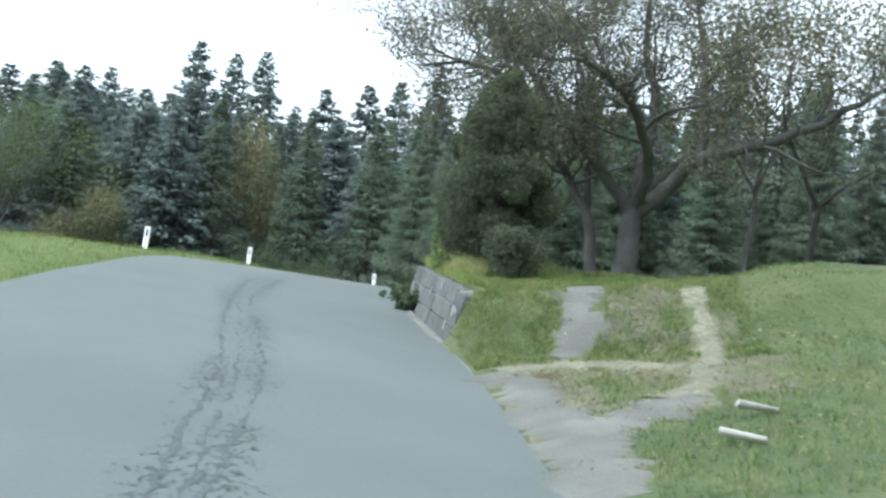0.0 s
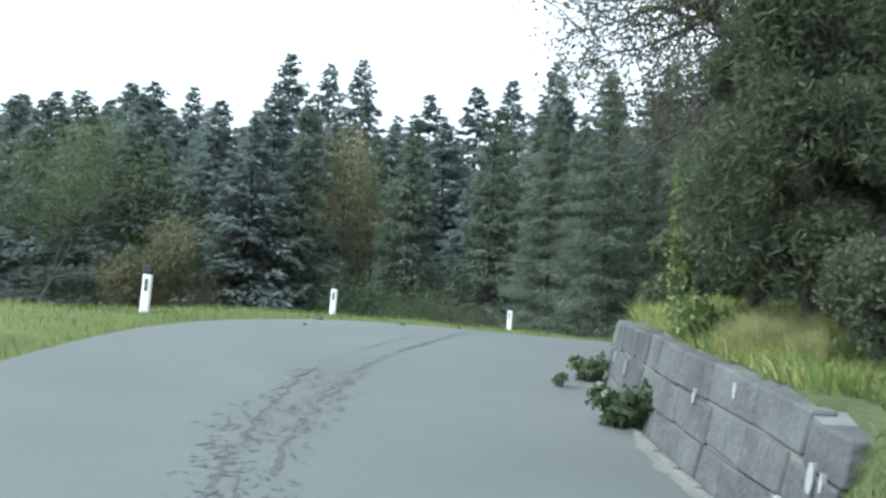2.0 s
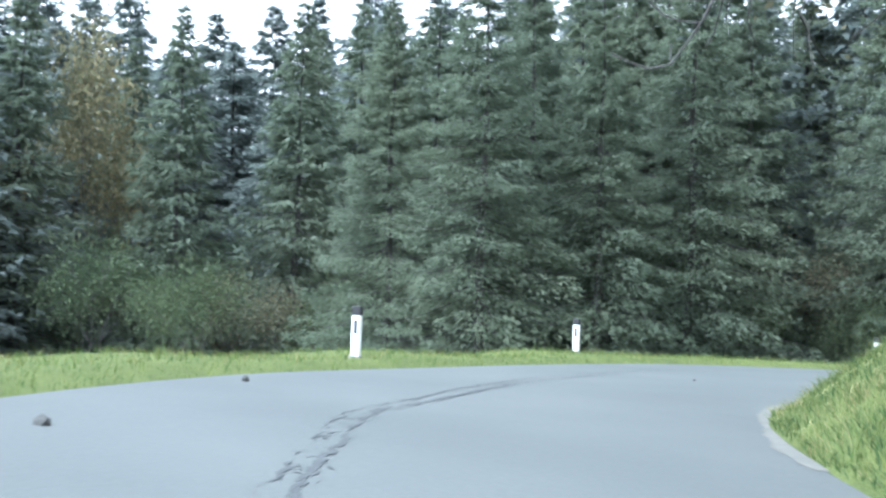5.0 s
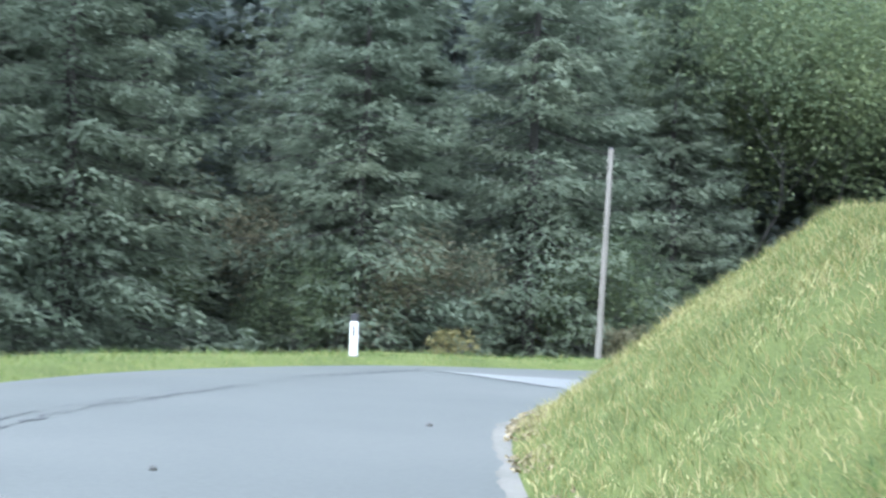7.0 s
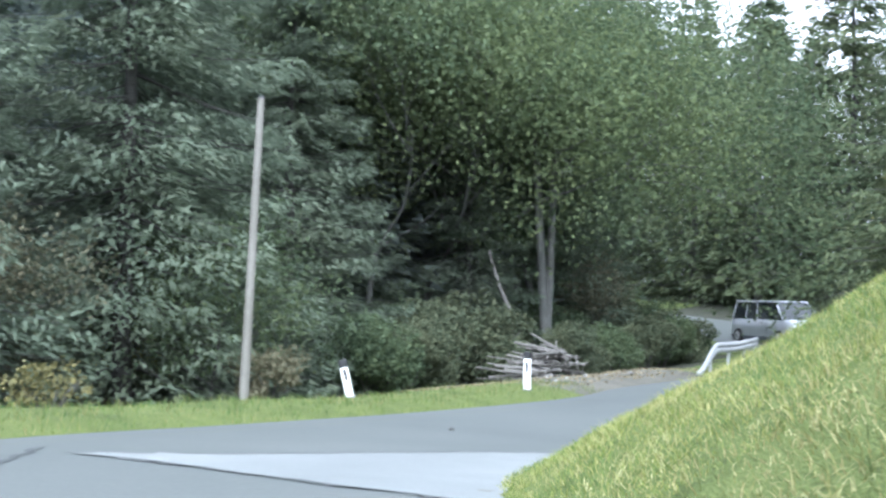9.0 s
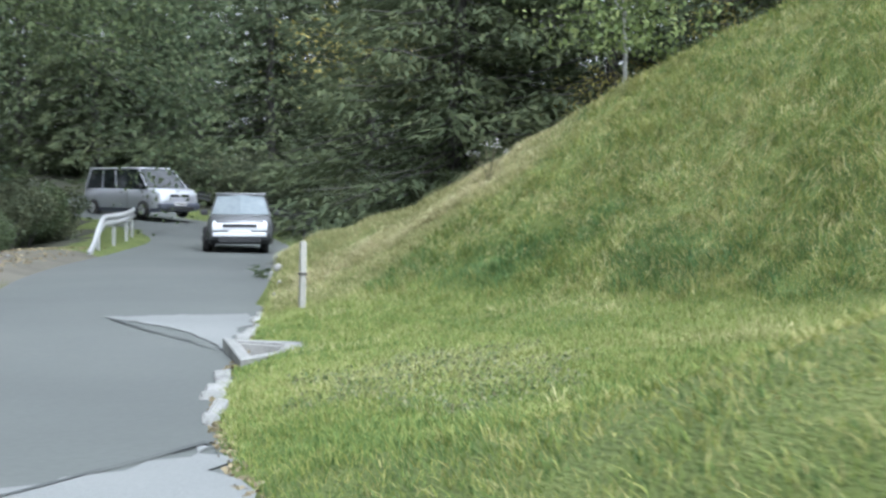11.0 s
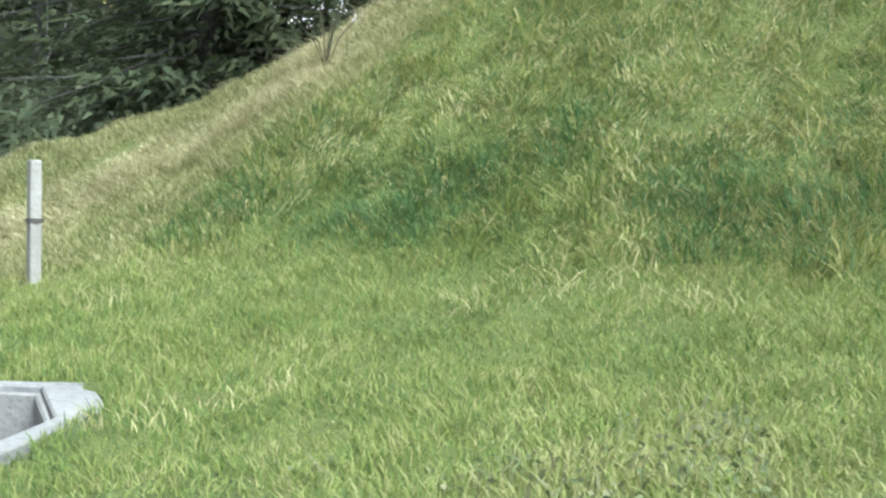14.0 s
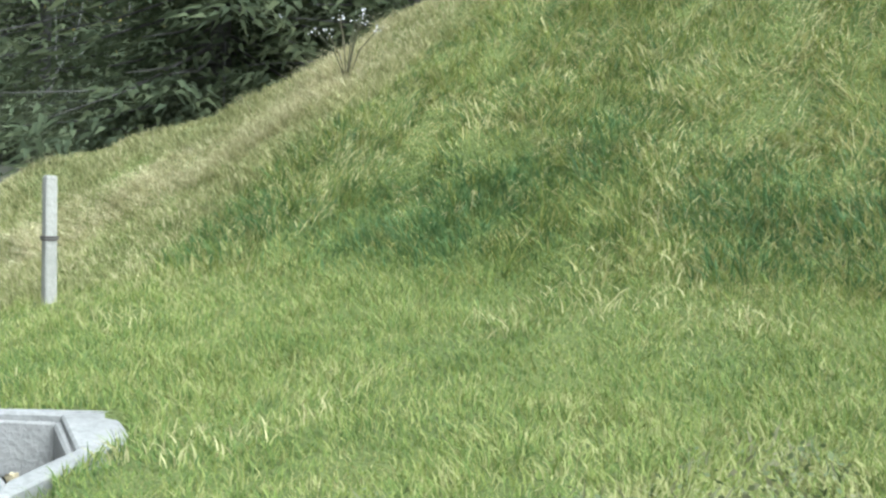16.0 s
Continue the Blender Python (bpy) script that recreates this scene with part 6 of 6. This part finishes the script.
def blades(name, x, y, height, width, lean, material, label, seed, comb=(0.0, 0.0), clump=0.0, swirl=0.0, flop=0.0):
    """Single grass blades rooted on the ground at x, y; comb pulls them all one way."""
    r = np.random.default_rng(seed)
    n = len(x)
    z = land(x, y, False) - 0.01
    h = height * r.uniform(0.5, 1.35, n)
    if clump:
        h = h * np.clip(1 + clump * lumps(x, y, 0.16, 7) + clump * 0.6 * lumps(x, y, 0.6, 4), 0.45, 2)
    a = r.uniform(0, 2 * np.pi, n)
    d = np.stack([np.cos(a), np.sin(a)], 1)
    side = np.stack([-d[:, 1], d[:, 0]], 1) * (width * r.uniform(0.6, 1.3, n) / 2)[:, None]
    b = r.uniform(0, 2 * np.pi, n)
    ln = lean * r.uniform(0.2, 1.4, n)
    tip = np.stack([np.cos(b) * ln + comb[0], np.sin(b) * ln + comb[1]], 1) * h[:, None]
    if swirl:
        w = swirl * (lumps(x, y, 0.10, 5) + 0.8 * lumps(x, y, 0.32, 12))
        tip = np.stack([tip[:, 0] * np.cos(w) - tip[:, 1] * np.sin(w), tip[:, 0] * np.sin(w) + tip[:, 1] * np.cos(w)], 1)
    root = np.stack([x, y], 1)
    mid = root + tip * 0.35
    k = 1 / np.sqrt(1 + (np.linalg.norm(tip, axis=1) / h) ** 2 * 0.6)
    rise, end = 0.6 * k, k
    if flop:
        # long blades that arch over and lie on their neighbours
        mid = root + tip * 0.5
        rise, end = flop * r.uniform(0.6, 1.3, n), flop * r.uniform(-0.1, 0.9, n)
    ground_tip = land(root[:, 0] + tip[:, 0], root[:, 1] + tip[:, 1], False) - 0.01 if flop else z
    ground_mid = (z + ground_tip) / 2
    v = np.stack([np.column_stack([root - side, z]), np.column_stack([root + side, z]),
                  np.column_stack([mid + side * 0.8, ground_mid + h * rise]), np.column_stack([mid - side * 0.8, ground_mid + h * rise]),
                  np.column_stack([root + tip, ground_tip + h * end])], 1).reshape(-1, 3)
    i = np.arange(n) * 5
    f = np.concatenate([np.stack([i, i + 1, i + 2], 1), np.stack([i, i + 2, i + 3], 1), np.stack([i + 3, i + 2, i + 4], 1)])
    ob = new(name, mesh_np(name, v, f, [material]))
    return tagged(ob, label, "grass", kind="stuff")


def sow(n, xs, ys, keep, seed):
    """About n random places in a rectangle where keep holds; keep gets x, y and the road frame."""
    r = np.random.default_rng(seed)
    x, y = r.uniform(*xs, n), r.uniform(*ys, n)
    f, u, dl, dr, zl, zr = across(x, y)
    k = keep(x, y, dl, dr, r.random(n))
    return x[k], y[k]


def shoulder_of(x, y):
    return x - np.interp(y, [40, 45, 47, 49, 50.4, 51.3, 52.2], [21.6, 21.6, 21.75, 21.75, 21.75, 21.85, 21.95])


def toe_of(x, y):
    return (x - 17.0) * 0.72 - (y - 48.0) * 0.70


def flank_of(x, y):
    """The dry flank beyond the slope's lip, 0 to 1."""
    lip = np.interp(y, [48.6, 49.3, 49.9, 50.5, 51.2, 51.7], [21.4, 21.0, 20.6, 20.25, 19.75, 19.6])
    return smoothstep(-0.15, 0.2, x - lip + 0.12 * lumps(x, y, 0.3, 5)) * smoothstep(48.4, 49.3, y)


def off_drain(x, y):
    return ~in_drain(x, y, 0.01)


lawn = sow(230000, (12.2, 21.6), (47.2, 52), lambda x, y, dl, dr, q: (dr > 0.03) & (toe_of(x, y) < 0.2 + 0.9 * q) & off_drain(x, y) & (q < np.clip(1.5 - 0.09 * np.hypot(x - 13.3, y - 51.2), 0.3, 1)), 1)
blades("lawn_grass", *lawn, 0.05, 0.0052, 0.9, M_BLADE_LAWN, "green and yellow meadow grass blades", 2, (0.3, 0.2), 0.35, 2.0)
slope = sow(150000, (16.5, 23.2), (43.5, 52), lambda x, y, dl, dr, q: (dr > 0.2) & (toe_of(x, y) > -0.3 + 0.8 * q) & (flank_of(x, y) < 0.4 + 0.62 * q ** 3) & (shoulder_of(x, y) < 0.7) & ~((x > 21.0) & (dr < 1.9) & (q > 0.3)) & ~((np.abs(x - 20.9 - 0.3 * (51 - y)) < 0.45) & (y > 49.6) & (q > 0.2)) & (q < np.clip(1.3 - 0.06 * np.hypot(x - 13.3, y - 51.2), 0.25, 1)), 3)
blades("slope_grass", *slope, 0.085, 0.007, 1.0, M_BLADE, "tousled green grass on the slope", 4, (-0.6, 0.4), 0.6, 2.0)
lying = sow(120000, (16.3, 23.0), (43.5, 52), lambda x, y, dl, dr, q: (dr > 0.25) & (toe_of(x, y) > 0.1 + 0.5 * q) & (flank_of(x, y) < 0.5) & (shoulder_of(x, y) < 0.6) & (lumps(x, y, 0.22, 21) + 0.5 * lumps(x, y, 0.08, 3) > -0.25) & (q < np.clip(1.3 - 0.06 * np.hypot(x - 13.3, y - 51.2), 0.25, 1)), 61)
blades("slope_grass", *lying, 0.135, 0.0062, 0.35, M_BLADE_SLOPE, "long grass lying over in tousled swathes", 62, (0.2, 0.95), 0.5, 1.5, 0.34)
dry = sow(130000, (19, 28), (46, 52.8), lambda x, y, dl, dr, q: (dr > 0.06) & ((np.abs(shoulder_of(x, y) + 0.6) < np.clip((y - 48.5) * 0.35, 0.05, 0.8) + 0.25 * lumps(x, y, 0.6)) | ((x > 21.2) & (dr < 3.0) & (shoulder_of(x, y) < 5) & (q < 0.5))), 5)
blades("dry_grass", *dry, 0.06, 0.0065, 1.0, M_BLADE_DRY, "dry straw-coloured grass along the shoulder", 6, (-0.5, 0.5), 0.4)
crest = sow(60000, (19.6, 22.6), (48.8, 52.4), lambda x, y, dl, dr, q: (dr > 0.1) & (np.abs(x - 20.9 - 0.25 * lumps(x, y, 0.5, 3) - 0.3 * (51 - y)) < 0.30) & (y < 51.8) & (q < smoothstep(49.0, 50.2, y)), 45)
blades("dry_grass", *crest, 0.08, 0.007, 1.3, M_STRAW, "bleached straw lying along the slope's crest", 46, (-0.9, 0.7), 0.6, 0.8)
flank = sow(90000, (19.3, 23.2), (48.3, 52.3), lambda x, y, dl, dr, q: (dr > 0.12) & (flank_of(x, y) > 0.2 + 0.7 * q) & (shoulder_of(x, y) < 1.2), 47)
blades("dry_grass", *flank, 0.06, 0.006, 0.9, M_BLADE_FLANK, "short dry yellow-green grass on the flank", 48, (-0.3, 0.5), 0.5, 1.0)
drylawn = sow(26000, (12, 22), (47, 52), lambda x, y, dl, dr, q: (dr > 0.03) & off_drain(x, y) & (lumps(x, y, 0.7, 9) + 0.5 * lumps(x, y, 0.25, 3) > 0.55), 15)
blades("dry_grass", *drylawn, 0.075, 0.0075, 0.9, M_BLADE_DRY, "dry cut grass lying among the green", 16, (0.2, 0.1), 0.3)
herb = sow(60000, (11, 18), (48.5, 51.3), lambda x, y, dl, dr, q: (dr > 0.2) & (((x - 14.6) / 1.7) ** 2 + ((y - 50.1) / 0.7) ** 2 < 0.8 + 0.9 * lumps(x, y, 0.3)) & (q < 0.36 + 0.36 * lumps(x, y, 0.13, 6) + 0.2 * lumps(x, y, 0.5, 9)), 7)
blades("herb_patch", *herb, 0.05, 0.010, 1.0, M_BLADE_DARK, "dark low herbs growing in the meadow", 8, (0, 0), 0.6)
_r = np.random.default_rng(65)
_k = _r.random(len(herb[0])) < 0.4
v, f = leaf_quads(np.column_stack([herb[0][_k], herb[1][_k], land(herb[0][_k], herb[1][_k], False) + 0.02 + 0.05 * _r.random(_k.sum())]), 0.011, _r, 0.5, 0.6)
tagged(new("herb_patch", mesh_np("herb_leaves", v, f, [M_BLADE_DARK])), "small dark herb leaves in the meadow", "herbs", kind="stuff")
clover = sow(170000, (16.3, 22), (44, 52), lambda x, y, dl, dr, q: (dr > 0.4) & (toe_of(x, y) > -0.1 + 0.35 * q) & (toe_of(x, y) < 1.0 + 0.5 * lumps(x, y, 0.5, 8)) & (flank_of(x, y) < 0.3) & (lumps(x, y, 0.45, 17) + 0.5 * lumps(x, y, 0.15, 4) > -0.25 + 1.1 * q) & (q < np.clip(1.2 - 0.06 * np.hypot(x - 13.3, y - 51.2), 0.25, 1)), 71)
blades("clover_patch", *clover, 0.085, 0.0085, 0.8, M_CLOVER, "lush blue-green clover and grass in the slope's hollow", 72, (0.1, 0.5), 0.5, 1.5)
sdry = sow(34000, (16.5, 23), (40, 52), lambda x, y, dl, dr, q: (dr > 0.3) & (toe_of(x, y) > 0.3) & (shoulder_of(x, y) < 0.3) & (lumps(x, y, 0.8, 13) + 0.6 * lumps(x, y, 0.3, 6) > 0.45), 31)
blades("dry_grass", *sdry, 0.15, 0.0045, 0.4, M_BLADE_DRY, "dry stalks lying in the slope's grass", 32, (0.15, 0.95), 0.4, 1.3, 0.36)
far_slope = sow(60000, (17, 24), (36, 44.5), lambda x, y, dl, dr, q: (dr > 0.3) & (toe_of(x, y) > 0.1) & (shoulder_of(x, y) < 0.7), 41)
blades("slope_grass", *far_slope, 0.13, 0.011, 1.4, M_BLADE, "long tousled green grass high on the slope", 42, (-0.7, 0.5), 0.6)
near_bank = sow(120000, (8, 15), (46.5, 51.2), lambda x, y, dl, dr, q: (dr > 0.04) & (dr < 4.2) & (q < np.clip(1.2 - 0.16 * dr, 0.2, 1)), 43)
blades("bank_grass", *near_bank, 0.045, 0.0045, 1.0, M_BLADE, "short fine grass on the cut bank", 44, (-0.2, 0.2), 0.5, 1.5)
bank1 = sow(110000, (1.5, 12), (40, 51), lambda x, y, dl, dr, q: (dr > 0.05) & (dr < 6) & (x + (y - 46) * 0.5 < 8.5 + q) & (q < np.clip(1.25 - 0.14 * dr, 0.15, 1)), 9)
blades("bank_grass", *bank1, 0.08, 0.006, 0.9, M_BLADE_BANK, "green grass on the cut bank", 10, (-0.3, 0.35), 0.5)
bank0 = sow(50000, (-1, 6), (29.5, 41), lambda x, y, dl, dr, q: (dr > 0.05) & (dr < 5), 29)
blades("bank_grass", *bank0, 0.10, 0.010, 0.8, M_BLADE_OLIVE, "green grass on the bank beyond the wall", 30, (-0.3, 0.35), 0.5)
bdry = sow(100000, (1, 14), (38, 51), lambda x, y, dl, dr, q: (dr > 0.05) & (dr < 5) & (x < 9.0) & (lumps(x, y, 0.45, 1) + 0.6 * lumps(x, y, 0.14, 8) > 0.15), 19)
blades("dry_grass", *bdry, 0.085, 0.0055, 0.4, M_BLADE_DRY, "dry mown grass lying on the cut bank", 20, (0.6, 0.7), 0.4, 1.0, 0.3)
verge = sow(330000, (-12, 24), (14, 60), lambda x, y, dl, dr, q: (dl > 0.0) & (dl < 2.6) & (q < np.clip(1.2 - 0.35 * dl, 0.2, 1)), 11)
blades("verge_grass", *verge, 0.075, 0.009, 0.6, M_BLADE_VERGE, "green roadside verge grass", 12, (0, 0), 0.7)
field = sow(60000, (-26, -6), (16, 48), lambda x, y, dl, dr, q: (dl > 2.2) & (dl < 16), 13)
blades("field_grass", *field, 0.09, 0.016, 0.6, M_BLADE_VERGE, "short green field grass", 14, (0, 0), 0.4)
TRACKS = [([(1.72, 16.3), (1.95, 17.2), (2.05, 18.4)], 0.27), ([(2.45, 13.1), (2.9, 13.7), (3.25, 14.9), (3.5, 15.9), (3.5, 17.6)], 0.15), ([(1.3, 8.2), (1.4, 10.6), (1.15, 13.0), (0.66, 15.2)], 0.4),
          ([(1.4, 11.6), (1.9, 12.1), (2.75, 13.2)], 0.32), ([(0.8, 15.25), (1.9, 15.6), (3.0, 15.0)], 0.16)]


def off_track(x, y):
    """Whether places lie clear of the drive's gravel."""
    near = np.zeros(len(x), bool)
    for pts, half in TRACKS:
        q = smooth_line([(a, b, 0) for a, b in pts], 40)[:, :2]
        near |= ((x[:, None] - q[None, :, 0]) ** 2 + (y[:, None] - q[None, :, 1]) ** 2).min(1) < half ** 2
    return ~near


# drive grass takes the darker olive blades, with tree shade in their colour
drive = sow(110000, (-0.5, 9), (9, 31), lambda x, y, dl, dr, q: (dr > 0.06 + 0.5 * ((y > WALL_Y0) & (y < WALL_Y1))) & (dr < 8) & (q < np.clip(1.1 - 0.1 * dr, 0.3, 1) * (1 - 0.96 * straw_fan(x, y))) & off_track(x, y), 17)
blades("drive_grass", *drive, 0.075, 0.009, 0.8, M_BLADE_OLIVE, "olive-green grass beside the farm drive", 18, (0, 0), 0.7, 1.0)
meadow = sow(120000, (-0.2, 4.2), (15.2, 24), lambda x, y, dl, dr, q: (dr > 0.06 + 0.5 * ((y > WALL_Y0) & (y < WALL_Y1))) & (q < 1 - 0.96 * straw_fan(x, y)) & off_track(x, y), 81)
blades("drive_grass", *meadow, 0.07, 0.008, 0.9, M_BLADE_VERGE, "green meadow grass above the wall", 82, (0.1, -0.2), 0.6, 1.5)
ochre = sow(26000, (0.0, 1.0), (20.3, 21.9), lambda x, y, dl, dr, q: (dr > 0.42) & ((x - 0.48) ** 2 / 0.16 + (y - 21.0) ** 2 / 0.5 < 0.7 + 0.5 * lumps(x, y, 0.3)), 83)
blades("dry_grass", *ochre, 0.2, 0.007, 0.7, M_BLADE_DRY, "tall ochre grass beside the round bush", 84, (-0.3, -0.2), 0.5, 1.0)
straw = sow(150000, (0.3, 5), (9.5, 19), lambda x, y, dl, dr, q: (dr > 0.15) & (q < 0.95 * straw_fan(x, y)) & off_track(x, y), 33)
blades("straw", *straw, 0.045, 0.008, 2.2, M_DEBRIS, "trodden straw and dry grass on the drive", 34, (0, 0), 0.3)
wtop = sow(60000, (-1, 2.5), (17, 30), lambda x, y, dl, dr, q: (dr > 0.36) & (dr < 1.4) & (y > 20.8 - 1.8 * (dr < 0.7)), 21)
blades("wall_top_grass", *wtop, 0.17, 0.009, 0.7, M_BLADE, "tall yellowish grass on the wall's top", 22, (-0.25, 0), 0.5)
litter = sow(4500, (0.5, 6), (10, 20), lambda x, y, dl, dr, q: (dr > 0.2) & (lumps(x, y, 0.7, 5) > 0.1), 23)
v, f = leaf_quads(np.column_stack([litter[0], litter[1], land(litter[0], litter[1], False) + 0.02]), 0.022, np.random.default_rng(24), 0.85)
tagged(new("fallen_leaves", mesh_np("fallen_leaves", v, f, [M_DEBRIS])), "brown fallen leaves on the drive", "leaves", kind="stuff")
edge_l = sow(40000, (12, 22), (50, 53), lambda x, y, dl, dr, q: (np.abs(dr - 0.02) < 0.05) & (q < 0.5), 25)
v, f = leaf_quads(np.column_stack([edge_l[0], edge_l[1], road_z(*edge_l) + 0.01]), 0.02, np.random.default_rng(26), 0.85)
tagged(new("fallen_leaves", mesh_np("fallen_leaves_edge", v, f, [M_DEBRIS])), "brown litter along the asphalt's edge", "leaves", kind="stuff")

foot = sow(60000, (2, 9), (41.5, 49), lambda x, y, dl, dr, q: (np.abs(dr - 0.1) < 0.14) & (lumps(x, y, 0.5, 6) > -0.2) & (q < 0.5), 71)
v, f = leaf_quads(np.column_stack([foot[0], foot[1], np.maximum(road_z(*foot), land(*foot, False)) + 0.015]), 0.026, np.random.default_rng(72), 0.8)
tagged(new("fallen_leaves", mesh_np("fallen_leaves_bank", v, f, [M_DEBRIS])), "brown fallen leaves at the bank's foot", "leaves", kind="stuff")
bay = sow(9000, (22.5, 36), (55.5, 62), lambda x, y, dl, dr, q: (dl > 0.3) & (dl < 5) & (q < 0.35 + 0.5 * smoothstep(1.5, 3.5, dl) + 0.3 * lumps(x, y, 0.6, 2)), 73)
v, f = leaf_quads(np.column_stack([bay[0], bay[1], land(*bay, False) + 0.02]), 0.035, np.random.default_rng(74), 0.85)
tagged(new("fallen_leaves", mesh_np("fallen_leaves_layby", v, f, [M_DEBRIS])), "brown fallen leaves on the bare lay-by", "leaves", kind="stuff")
